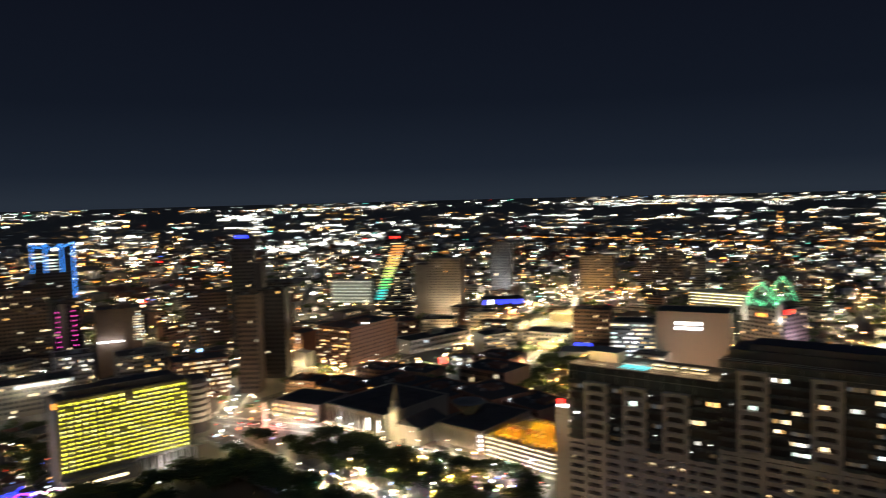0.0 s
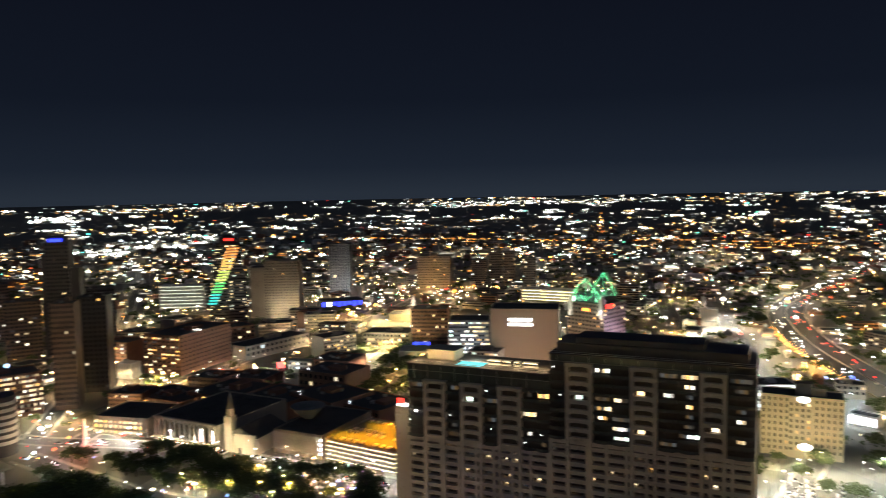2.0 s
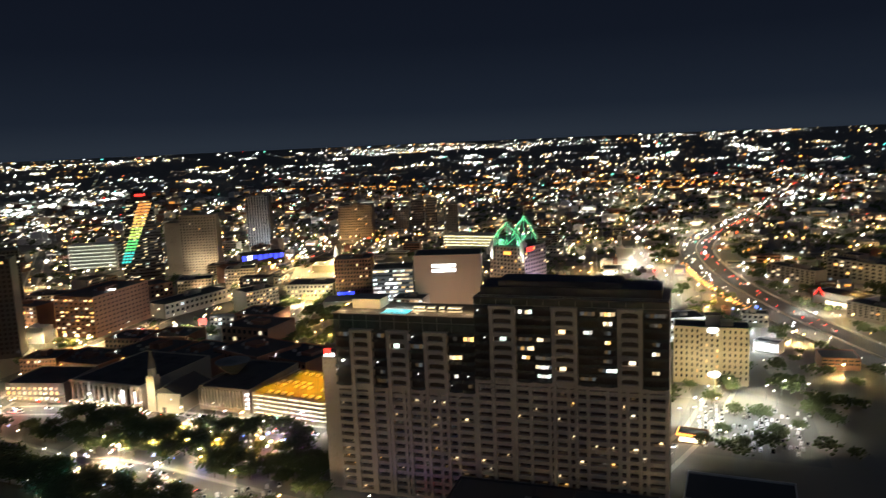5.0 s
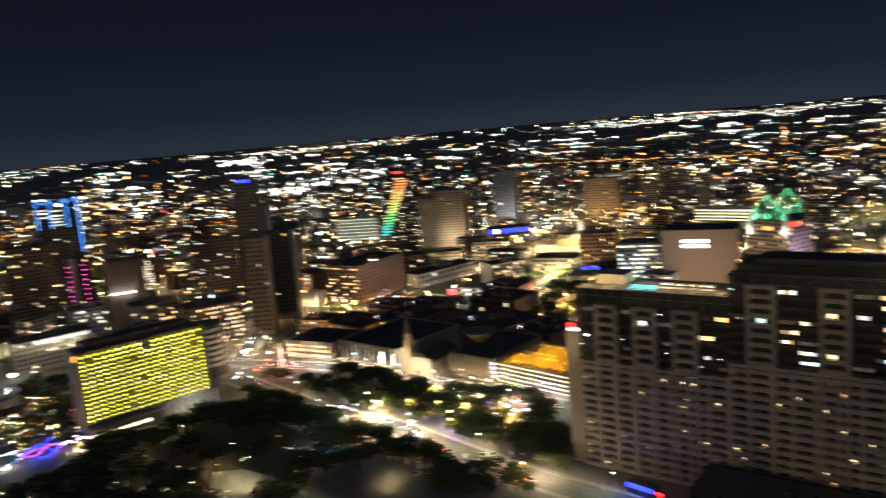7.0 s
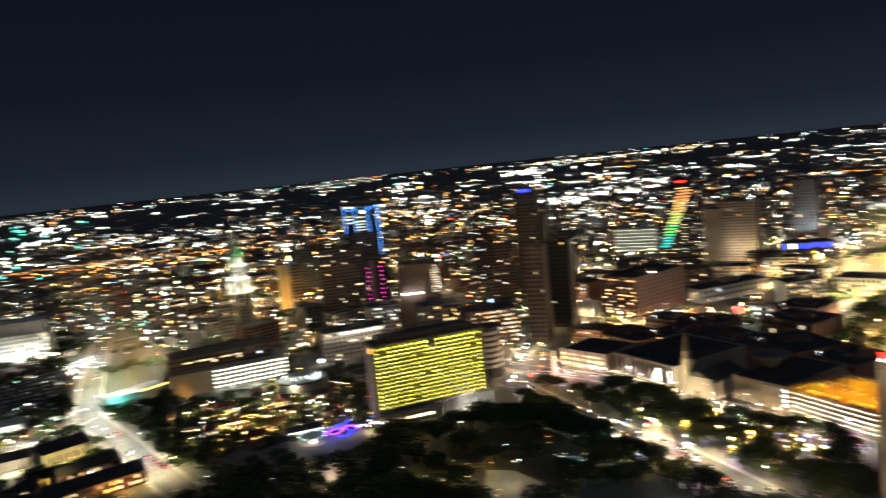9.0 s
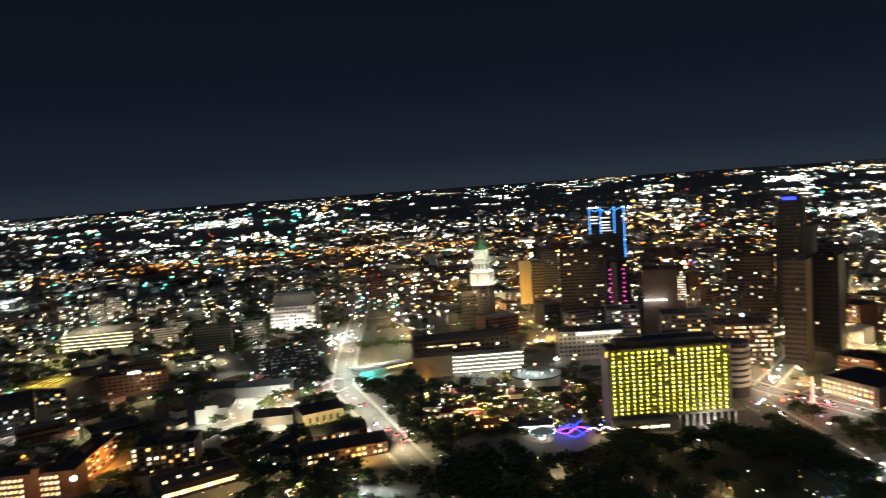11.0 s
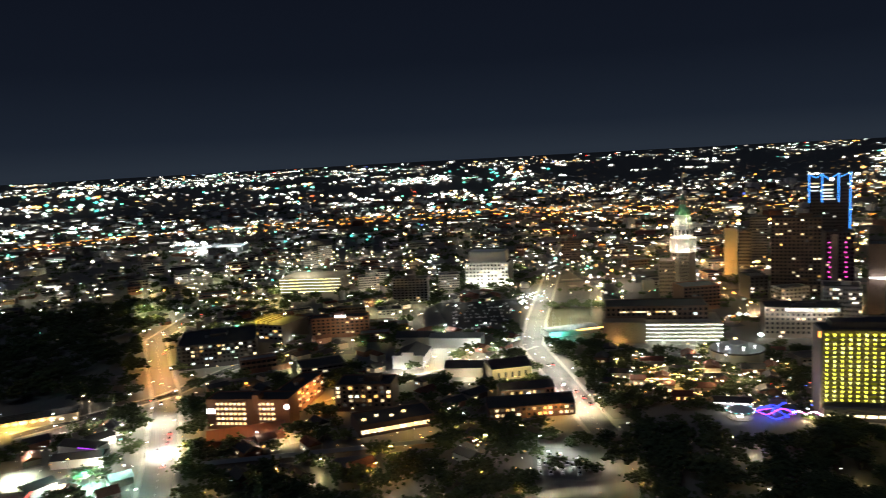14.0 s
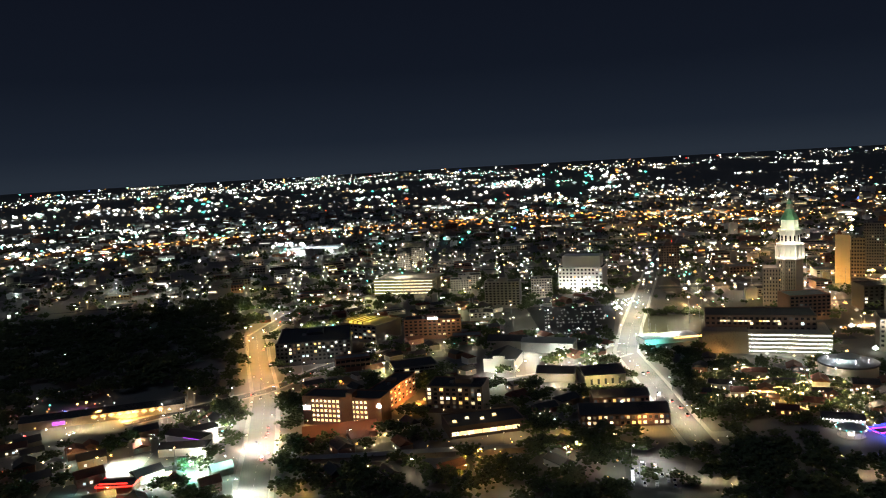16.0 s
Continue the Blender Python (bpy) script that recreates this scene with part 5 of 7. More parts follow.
flood(P(-37, 1000, 34), 40000, (1, 0.9, 0.65))
block("slab_flats", P(-30.6, 857), P(-27.9, 850), 16, 30, greige, "plain grey slab of flats", floors=9, cols=9, lit=0.03)
for az0, az1, r, h in ((-37.2, -36.2, 1215, 26), (-36.1, -35.0, 1230, 32), (-33.2, -31.6, 960, 18), (-27.0, -25.4, 900, 24), (-32.6, -30.8, 1020, 14)):
    block("white_flats", P(az0, r), P(az1, r), 20, h, limestone, "pale white-lit block of flats", floors=int(h / 3.4), cols=8, lit=0.15, lights=(1, 0))
    flood(P((az0 + az1) / 2, r - 25, 10), 9000, (1, 0.95, 0.8))


dp, dpw = block("depot", P(-45.6, 1560), P(-41.6, 1530), 60, 10, white_wall, "long floodlit white depot far in the west", roof=pale_roof, plant=False)
for i in range(12):
    part("lit_bay", bpy.data.meshes["lit_bay"] if i else Shape().box(-3, 3, -0.5, 0.1, 2, 7).mesh("lit_bay", neon["white"]), neon["white"], dp, m=pose(dpw * (0.2 + i * 0.06), 0, 0))
for i in range(5):
    downlight(dp.matrix_basis @ Vector((dpw * (0.15 + 0.18 * i), 10, 34)), 260000, COOL)


def hall(name, a, b, depth, h, wall, label, category, rise=4, roofm=None, over=0.5, clear=True):
    """A gabled building."""
    m, w = front(a, b)
    t = thing(name, m, label, category)
    part("wall", Shape().box(0, w, 0, depth, 0, h), wall, t)
    if w >= depth:
        part("roof", Shape().gable(0, w, 0, depth, h + 0.02, rise, over), roofm or roofing, t)
    else:
        part("roof", Shape().gable(0, depth, -w, 0, h + 0.02, rise, over), roofm or roofing, t, m=pose(0, 0, 0, 0, 0, 90))
    n = 1 if clear else max(1, int(w / depth))
    for i in range(n):
        c = m @ Vector((w * (i + 0.5) / n, depth / 2, 0))
        take(c.x, c.y, 0.5 * math.hypot(w / n, depth))
    return t, m, w


cp, cpm, cpw = hall("mission_chapel", P(-30.9, 592), P(-28.6, 586), 34, 9, white_wall, "white chapel with a stepped floodlit front", "chapel", 5)
part("stepped_front", Shape().box(-0.5, cpw + 0.5, -0.8, -0.02, 0, 11).box(cpw * 0.3, cpw * 0.7, -0.8, -0.02, 11, 13.5), white_wall, cp)
part("doorway", Shape().box(cpw * 0.42, cpw * 0.58, -0.95, -0.7, 0, 4), roofing, cp)
flood(cpm @ Vector((cpw * 0.5, -10, 5)), 9000, WHITE)
flood(cpm @ Vector((cpw + 18, 6, 10)), 13000, (0.95, 1, 0.92))
cp2, cp2m, cp2w = hall("stucco_hall", P(-26.9, 560), P(-24.0, 556), 16, 7, limestone, "pale stucco hall with a dark pitched roof", "hall", 4)
flood(cp2m @ Vector((cp2w * 0.6, -8, 4)), 5000, (1, 0.93, 0.7))
ms, msm, msw = hall("old_mission", P(-23.2, 540), P(-20.1, 548), 26, 10, cream, "old yellow-lit stone mission with a dark roof", "church", 4)
for i in range(5):
    part("niche", Shape().box(msw * (0.14 + 0.17 * i), msw * (0.14 + 0.17 * i) + 1.6, -0.2, 0.05, 3, 7), roofing, ms)
flood(msm @ Vector((msw * 0.3, -9, 4)), 8000, (1, 0.85, 0.45))
flood(msm @ Vector((msw * 0.8, -9, 4)), 8000, (1, 0.85, 0.45))
wh, whm, whw = hall("white_warehouse", P(-28.0, 650), P(-24.0, 640), 20, 9, white_wall, "white shed with a bright floodlit end", "warehouse", 3, pale_roof)
flood(whm @ Vector((whw * 0.8, -9, 8)), 6000, (0.92, 1, 0.95))
bx, bxm, bxw = hall("brick_house", P(-30.6, 660), P(-27.6, 652), 18, 9, limestone, "pale house with a dark hipped roof", "house", 4)
inn, innm, innw = hall("garden_inn", P(-23.6, 462), P(-16.9, 470), 22, 8, brick, "two-storey inn with warm lit galleries", "inn", 4)
facade(inn, random.Random(4), innw, 7.5, 0.6, 2, 16, 0.85, y=-0.05, lights=(0,), limit=40)
in2, in2m, in2w = hall("garden_inn", P(-22.6, 492), P(-18.4, 500), 14, 9, brick, "rear wing of the inn with warm lit galleries", "inn", 3.5)
facade(in2, random.Random(14), in2w, 8.5, 0.6, 2, 12, 0.7, y=-0.05, lights=(0,), limit=30)
part("porch_lamp", Shape().gem(in2w * 0.5, -1.2, 6, 1.1), neon["white"], in2)
flood(innm @ Vector((innw * 0.3, 30, 9)), 24000, (1, 0.75, 0.4))
flood(innm @ Vector((innw * 0.7, -8, 5)), 6000, AMBER)
tl_, tlm, tlw = hall("teal_canopy", P(-18.6, 668), P(-14.8, 690), 20, 5, white_wall, "teal-lit canopy of a filling station", "canopy", 1, pale_roof)
part("amber_fascia", Shape().box(tlw * 0.55, tlw + 10, -0.4, -0.05, 3.6, 4.8), neon["amber"], tl_)
flood(tlm @ Vector((6, -5, 4)), 7000, TEAL)
# the diner with red neon, and its neighbours
dn, dnm, dnw = hall("neon_diner", P(-60.2, 440), P(-57.9, 431), 12, 4.5, brick, "small diner outlined in red neon", "diner", 1.2)
for x0, x1, y0, y1, z in ((-0.4, dnw + 0.4, -0.7, -0.3, 4.2), (-0.7, -0.3, -0.4, 12, 4.2), (dnw + 0.3, dnw + 0.7, -0.4, 12, 4.2), (2, dnw - 2, -0.9, -0.5, 6.0)):
    part("neon_line", Shape().box(x0, x1, y0, y1, z, z + 0.7), neon["red"], dn)
downlight(P(-58.2, 474, 12), 60000, (0.88, 1, 0.92), 120)
flood(P(-60, 425, 6), 16000, TEAL)
flood(P(-54, 440, 8), 16000, TEAL)
str_, strm, strw = hall("strip_mall", P(-64.5, 590), P(-53.8, 568), 16, 6, cream, "low strip of shops with a yellow-lit arcade", "shop", 2.5)
for i in range(9):
    part("arcade_lamp", bpy.data.meshes["arcade_lamp"] if i else Shape().gem(0, -0.8, 4.4, 2.1, 0.8, 1.3).mesh("arcade_lamp", neon["amber"]), neon["amber"], str_, m=pose(strw * (0.45 + 0.05 * i), -0.1, 0))
part("purple_lamp", Shape().box(strw * 0.2, strw * 0.27, -0.6, 0, 2, 4), neon["purple"], str_)
flood(strm @ Vector((strw * 0.65, -6, 3.4)), 14000, AMBER)
downlight(strm @ Vector((strw * 0.35, -12, 8)), 16000, WARM)
downlight(strm @ Vector((strw * 0.5, -14, 8)), 12000, WARM)
for az0, az1, r0, r1, lab in ((-55.9, -52.6, 480, 470, "white bungalow lit at its gable"), (-53.4, -51.6, 500, 505, "white shop with a floodlit wall"), (-57.5, -55.6, 440, 445, "small pale kiosk beside the street")):
    hh, hm, hw_ = hall("pale_house", P(az0, r0), P(az1, r1), 12, 5, white_wall, lab, "house", 2.5)
    flood(hm @ Vector((hw_ - 1, -5, 4)), 9000, WHITE)

bh_, bhm, bhw = hall("warm_hall", P(-45.4, 462), P(-39.6, 462), 18, 4, brick, "low hall with a brown roof under warm lamps", "hall", 4.5, tile_roof, clear=False)
for x in (0.2, 0.5, 0.8):
    flood(bhm @ Vector((bhw * x, 0, 13)), 1900, (1, 0.5, 0.18), 0.3)
sd, sdm, sdw = hall("long_shed", P(-46.6, 430), P(-28.0, 421), 6, 3.4, beige, "long low pale shed beside a lane", "shed", 1.2, pale_roof, clear=False)
wv, wvm, wvw = hall("white_house", P(-55.3, 500), P(-53.0, 480), 12, 7, white_wall, "white house with a violet-edged roof and a floodlit gable", "house", 2.4)
part("violet_edge", Shape().box(wvw * 0.55, wvw + 0.3, -0.65, -0.5, 7.05, 7.2), neon["purple"], wv)
flood(wvm @ Vector((wvw + 4, 3, 5)), 9000, WHITE, 0.3)
ck, ckm, ckw = hall("lit_kiosk", P(-56.1, 446), P(-55.1, 446), 6, 3.2, cream, "small kiosk glowing pale yellow", "kiosk", 1.5)
part("lit_front", Shape().box(0.4, ckw - 0.4, -0.2, 0.04, 0.6, 2.6), neon["warm"], ck)
for az, r in ((-53.8, 433), (-52.4, 432), (-51.2, 434), (-57.0, 428), (-62.5, 440)):
    downlight((*P(az, r), 9), 12000, (0.45, 1, 0.82), 140)
# roundabout with a striped canopy
ca_ = thing("carousel", pose(*P(-4.75, 476), 0), "lit carousel with a conical canopy and violet skirt", "carousel")
part("platform", Shape().prism(20, 7.5, 7.5, 0, 0.5), limestone, ca_)
part("centre_column", Shape().prism(12, 1.6, 1.6, 0.5, 5), neon["white"], ca_, "bright white central column")
part("canopy", Shape().prism(20, 8.2, 0.4, 5.2, 8.2), white_wall, ca_)
part("rounding_board", Shape().prism(20, 8.2, 8.2, 4.2, 5.2), cream, ca_)
for i in range(14):
    p = (8.4 * math.cos(i * 0.449), 8.4 * math.sin(i * 0.449))
    part("bulb", Shape().gem(*p, 5.4, 0.45), neon["white"] if i % 2 else neon["teal"], ca_)
for i in range(10):
    p = (6.6 * math.cos(i * 0.628), 6.6 * math.sin(i * 0.628))
    part("pole", Shape().tube((*p, 0.5), (*p, 4.3), 0.12, 5), steel, ca_)
flood(P(-4.75, 466, 5), 500, WHITE, 0.3)
take(*P(-4.75, 476), 12)

# fairground and neon by the park
fr, frm, frw = hall("fair_pavilion", P(-6.6, 490), P(-3.9, 492), 14, 4, white_wall, "long white fair pavilion under strings of lights", "pavilion", 2)
for i in range(12):
    part("bulb", bpy.data.meshes["fair_bulb"] if i else Shape().gem(0, -0.6, 4.0, 0.42).mesh("fair_bulb", neon["white"]), neon["white"], fr, m=pose(0.6 + i * (frw - 1.2) / 11, 0, 0))
part("cable", Shape().tube((0, -0.6, 4.5), (frw, -0.6, 4.5), 0.05, 4), steel, fr)
flood(frm @ Vector((8, -6, 4)), 1300, WHITE)
rd = thing("fair_ride", pose(*P(-2.4, 485), 0, 0, 0, 10), "fair ride with blue and violet neon arms", "ride")
part("hub", Shape().prism(12, 3, 2.4, 0, 5), steel, rd)
for i in range(7):
    a = 2 * math.pi * i / 7
    p = (9.5 * math.cos(a), 7 * math.sin(a), 4 + 2.5 * math.sin(2 * a))
    k = neon["deep_blue"] if i != 3 else neon["purple"]
    part("neon_arm", Shape().tube((0, 0, 5), p, 0.35), k, rd)
    part("gondola", Shape().gem(*p, 1.1, 1.1, 0.8), k, rd)
for q in range(3):
    prev = None
    for i in range(11):
        p = (-15 + i * 2.6, -6 + 3 * q + 1.5 * math.sin(i * 0.9 + q), 2.0 + 1.5 * q + 1.6 * math.sin(i * 0.8 + 2 * q))
        if prev:
            part("neon_track", Shape().tube(prev, p, 0.3), (neon["deep_blue"], neon["pink"], neon["deep_blue"])[q], rd)
        prev = p
prev = None
for i in range(13):
    p = (8 + i * 1.5, -4, 2.5 + 2.2 * abs(math.sin(i * 0.55)))
    if prev:
        part("neon_track", Shape().tube(prev, p, 0.5), neon["pink"] if i % 2 else neon["white"], rd)
    prev = p
flood(P(-2.6, 478, 5), 6000, BLUE)
take(*P(-2.4, 485), 16)
take(*P(-2.6, 462), 15)
take(*P(-5.2, 470), 10)
# red-lit monument at the street corner
mo = thing("monument", pose(*P(14.6, 560), 0), "slim monument washed in red and white light", "monument")
part("plinth", Shape().prism(8, 4, 3.6, 0, 2), limestone, mo)
part("shaft", Shape().prism(6, 1.6, 0.8, 2, 20), white_wall, mo)
flood(P(14.6, 553, 4), 9000, (1, 0.25, 0.2))
flood(P(14.9, 556, 14), 3000, (1, 0.4, 0.3))
take(*P(14.6, 560), 6)
rs = thing("shop_sign", pose(*P(28.32, 735), 0, 0, 0, -35), "large glowing red panel sign beside a shop", "sign")
for x in (-2.4, 2.4):
    part("post", Shape().box(x - 0.2, x + 0.2, -0.2, 0.2, 0, 2.6), steel, rs)
part("panel", Shape().box(-3.4, 3.4, -0.35, 0.35, 2.6, 8.4), neon["red"], rs)
part("sign_frame", Shape().box(-3.7, -3.4, -0.4, 0.4, 2.4, 8.7).box(3.4, 3.7, -0.4, 0.4, 2.4, 8.7).box(-3.4, 3.4, -0.4, 0.4, 8.4, 8.7), dark_wall, rs)
flood(P(27.4, 715, 8), 50000, COOL)
take(*P(28.1, 735), 10)

# ---- trees ----


def tree(seed, height, count=400):
    """A live oak: a forked tapered trunk and a ragged crown of leafy clumps."""
    rng = random.Random(seed)
    t = thing("tree", pose(0, 0, -200), "dark broad-crowned live oak", "tree", "park and street trees")
    s = Shape()
    s.prism(7, 0.42, 0.26, 0, height * 0.35)
    tips = []
    for i in range(5):
        a = i * 1.26 + rng.uniform(-0.3, 0.3)
        tip = (math.cos(a) * height * 0.36, math.sin(a) * height * 0.36, height * rng.uniform(0.55, 0.75))
        s.tube((0, 0, height * 0.33), tip, 0.14, 5)
        tips.append(tip)
    part("trunk", s, bark, t)
    c = Shape()
    for i in range(count):
        bx_, by_, bz_ = tips[rng.randrange(5)] if rng.random() < 0.75 else (0, 0, height * 0.72)
        x, y, z = bx_ + rng.gauss(0, height * 0.15), by_ + rng.gauss(0, height * 0.15), bz_ + rng.gauss(0, height * 0.09)
        r = rng.uniform(0.35, 0.85) * height / 11
        n = len(c.v)
        c.gem(x, y, z, r * rng.uniform(0.7, 1.4), r * rng.uniform(0.7, 1.4), r * rng.uniform(0.5, 0.9))
        q = Euler((rng.uniform(-0.6, 0.6), rng.uniform(-0.6, 0.6), rng.uniform(0, 3))).to_matrix()
        o = Vector((x, y, z))
        for j in range(n, len(c.v)):
            c.v[j] = tuple(o + q @ (Vector(c.v[j]) - o))
    part("crown", c, leaf, t)
    return t


TREES = [tree(i, h) for i, h in enumerate((9, 10, 11, 12, 13))]
rng = random.Random(21)
used = [False] * 5
planted = 0
canopy = Shape()
CROWNS = []
for t in TREES:
    me = next(o.data for o in t.children if o.name.startswith("crown"))
    v, f = [v.co.copy() for v in me.vertices][:6 * 80], [tuple(p.vertices) for p in me.polygons][:8 * 80]
    for i in range(80):
        o = sum((v[6 * i + j] for j in range(6)), Vector()) / 6
        for j in range(6):
            v[6 * i + j] = o + (v[6 * i + j] - o) * 1.9
    CROWNS.append(([tuple(p) for p in v], f))


def plant(x, y, scale=1.0):
    global planted
    planted += 1
    i = rng.randrange(5)
    k = scale * rng.uniform(0.75, 1.2)
    if planted > 290:
        a = rng.uniform(0, 6.28)
        ca, sa = k * math.cos(a), k * math.sin(a)
        v, f = CROWNS[i]
        canopy.add([(x + ca * p[0] - sa * p[1], y + sa * p[0] + ca * p[1], k * p[2] * 0.9 - 1) for p in v], f)
        return
    m = pose(x, y, 0, 0, 0, rng.uniform(0, 360)) @ Matrix.Scale(k, 4)
    if used[i]:
        ob = copy_thing(TREES[i], m)
        ob.matrix_basis = m
    else:
        TREES[i].matrix_basis, used[i] = m, True


def grove(n, az0, az1, r0, r1, gap, scale=1.0):
    done = tries = 0
    while done < n and tries < n * 12:
        tries += 1
        az, r = rng.uniform(az0, az1), math.sqrt(rng.uniform(r0 ** 2, r1 ** 2))
        x, y = P(az, r)
        if free(x, y, gap):
            plant(x, y, scale)
            take(x, y, gap * 0.55)
            done += 1


# ---- street lamps ----


def street_lamp(warm):
    t = thing("street_lamp", pose(0, 0, -200), "tall street lamp, lit " + ("warm" if warm else "white"), "street lamp", "street lamps")
    part("pole", Shape().prism(8, 0.16, 0.10, 0, 9.5), steel, t)
    part("arm", Shape().tube((0, 0, 9.4), (2.0, 0, 9.8), 0.07, 5), steel, t)
    part("head", lamp_mesh("head", Shape().hood(2.1, 0, 9.6, 0.7, 0.42, 0.4), lamp_warm if warm else lamp_white, warm_lens if warm else white_lens), lamp_white, t)
    return t


LAMPS = [street_lamp(False), street_lamp(True)]
lamp_used = [False, False]


post_rows, head_rows, cool_heads = Shape(), Shape(), Shape()
lamp_count = 0


def row_of_lamps(x, y):
    """A lamp of a far street, joined with the rest."""
    z = ground_z(math.hypot(x, y))
    post_rows.box(x - 0.12, x + 0.12, y - 0.12, y + 0.12, z, z + 9.5)
    (cool_heads if x < -0.36 * y else head_rows).hood(x, y, z + 9.6, 0.85, 0.85, 0.75)


def put_lamp(x, y, turn, warm):
    global lamp_count
    lamp_count += 1
    if lamp_count > 290 or math.hypot(x, y) > 900:
        return row_of_lamps(x, y)
    m = pose(x, y, ground_z(math.hypot(x, y)), 0, 0, turn)
    k = int(warm)
    if lamp_used[k]:
        copy_thing(LAMPS[k], m)
    else:
        LAMPS[k].matrix_basis, lamp_used[k] = m, True


def line_lamps(fine, width, step, warm, limit=1500):
    run, side = 0.0, 1
    for a, b in zip(fine, fine[1:]):
        d = (b - a)
        u = d.normalized()
        run += d.length
        while run >= step:
            run -= step
            side = -side
            n = Vector((-u.y, u.x)) * side
            p = b - u * run + n * (width / 2 + 1)
            if p.length < limit:
                put_lamp(p.x, p.y, math.degrees(math.atan2(-n.y, -n.x)), rng.random() < warm)


line_lamps(avenue, 17, 34, 0.25, 880)
line_lamps(west, 17, 34, 0.6)


def bright_road(fine, step, power, colours, r0, r1, z=11):
    """Bare unseen lamps added over the middle of a street to brighten its surface."""
    run = 0.0
    for a, b in zip(fine, fine[1:]):
        run += (b - a).length
        if run > step and r0 < b.length < r1:
            run = 0.0
            downlight((b.x, b.y, z), power * rng.uniform(0.6, 1.3), rng.choice(colours), 155)


bright_road(avenue, 26, 38000, ((1, 0.93, 0.78), (1, 0.84, 0.58), (1, 0.92, 0.74)), 455, 660)
bright_road(avenue, 34, 26000, ((0.9, 1, 0.9), (1, 0.88, 0.62)), 660, 800)
for k in range(4):
    downlight((*P(-20.4 + 0.45 * k, 835 + 22 * k), 12), 26000, COOL, 155)
bright_road(west, 22, 62000, (WHITE, (1, 0.9, 0.75)), 330, 545)
bright_road(west, 22, 38000, ((1, 0.48, 0.10), (1, 0.40, 0.06), (1, 0.55, 0.16)), 545, 860)
bright_road(cross, 60, 6000, (WARM, WHITE), 560, 660)
bright_road(mall_road, 26, 15000, (WHITE, (1, 0.85, 0.7)), 425, 640)
bright_road(park_road, 40, 6000, ((1, 0.9, 0.7), WARM), 330, 540)
bright_road(market, 36, 52000, (WARM, (1, 0.66, 0.32), AMBER), 600, 1000)
bright_road(plaza_road, 50, 28000, ((1, 0.8, 0.45), WARM, AMBER), 640, 1100)
bright_road(north, 40, 44000, (WARM, (1, 0.62, 0.26), AMBER), 600, 1100)
bright_road(ramp_road, 50, 40000, (WHITE, (0.92, 1, 0.9)), 640, 1100)
bright_road(middle, 36, 42000, (WHITE, (0.9, 1, 0.9)), 500, 660)
bright_road(highway, 70, 30000, ((1, 0.9, 0.75), WHITE, (1, 0.7, 0.4)), 560, 1700, 24)
bright_road(east, 50, 12000, ((0.95, 1, 0.9), WHITE), 380, 640)
line_lamps(cross, 10, 26, 0.5)
line_lamps(middle, 10, 22, 0.2)
line_lamps(park_road, 15, 40, 0.6)
line_lamps(mall_road, 13, 16, 0.3)
line_lamps(north, 13, 30, 0.5, 1100)
line_lamps(market, 13, 26, 0.6, 1100)
line_lamps(plaza_road, 13, 24, 0.7, 1150)
line_lamps(east, 11, 20, 0.3)
line_lamps(highway, 47, 60, 0.4, 1700)
line_lamps(ramp_road, 12, 50, 0.5)
for az0, az1, r0, r1, n, warm in ((63.5, 74, 400, 500, 22, 0.1), (-20, -16.2, 378, 412, 4, 0.1), (-26.5, -21, 700, 850, 14, 0.1), (-19, -14, 700, 800, 8, 0.2), (-10, 12, 610, 780, 24, 0.6),
                                  (-62, -52, 400, 600, 22, 0.5), (-44, -22, 380, 470, 10, 0.8), (-14, -1, 500, 585, 24, 0.8), (18, 34, 390, 455, 22, 0.5), (-40, -22, 580, 780, 26, 0.4), (13, 40, 600, 900, 34, 0.7),
                                  (-56, -50, 960, 1060, 4, 0.4), (62, 78, 560, 900, 16, 0.5)):
    for i in range(n):
        az, r = rng.uniform(az0, az1), rng.uniform(r0, r1)
        x, y = P(az, r)
        if free(x, y, -6):
            put_lamp(x, y, rng.uniform(0, 360), rng.random() < warm)

# bare lamps added at random, for lit patches of ground among the trees
for _ in range(26):
    x, y = P(rng.uniform(-48, -21), rng.uniform(375, 560))
    if free(x, y, -2):
        downlight((x, y, 6), rng.uniform(4000, 14000), rng.choice((WARM, AMBER, (1, 0.5, 0.14), (1, 0.75, 0.4))), 150)
for _ in range(18):
    x, y = P(rng.uniform(-64, -51), rng.uniform(400, 560))
    if free(x, y, -2):
        downlight((x, y, 6), rng.uniform(2000, 8000), rng.choice((WARM, WHITE, TEAL, (0.85, 1, 0.9))), 150)
for _ in range(26):
    x, y = P(rng.uniform(-15, -1), rng.uniform(485, 590))
    downlight((x, y, 5), rng.uniform(1500, 6000), rng.choice((AMBER, WARM, AMBER)), 150)
for az, r, pw, c in ((-26.2, 610, 26000, (0.95, 1, 0.85)), (-25.0, 628, 26000, WHITE), (-27.4, 632, 20000, (0.95, 1, 0.9)), (-24.0, 600, 16000, WHITE), (-63.5, 640, 9000, WARM), (-61, 612, 9000, PURPLE), (-65, 640, 9000, (1, 0.2, 0.1)), (-62, 575, 9000, WARM), (-59.5, 580, 9000, AMBER), (-51.2, 525, 16000, WHITE), (-50.9, 500, 14000, (0.9, 1, 0.8)), (-64, 560, 9000, COOL)):
    downlight((*P(az, r), 8), pw, c, 150)
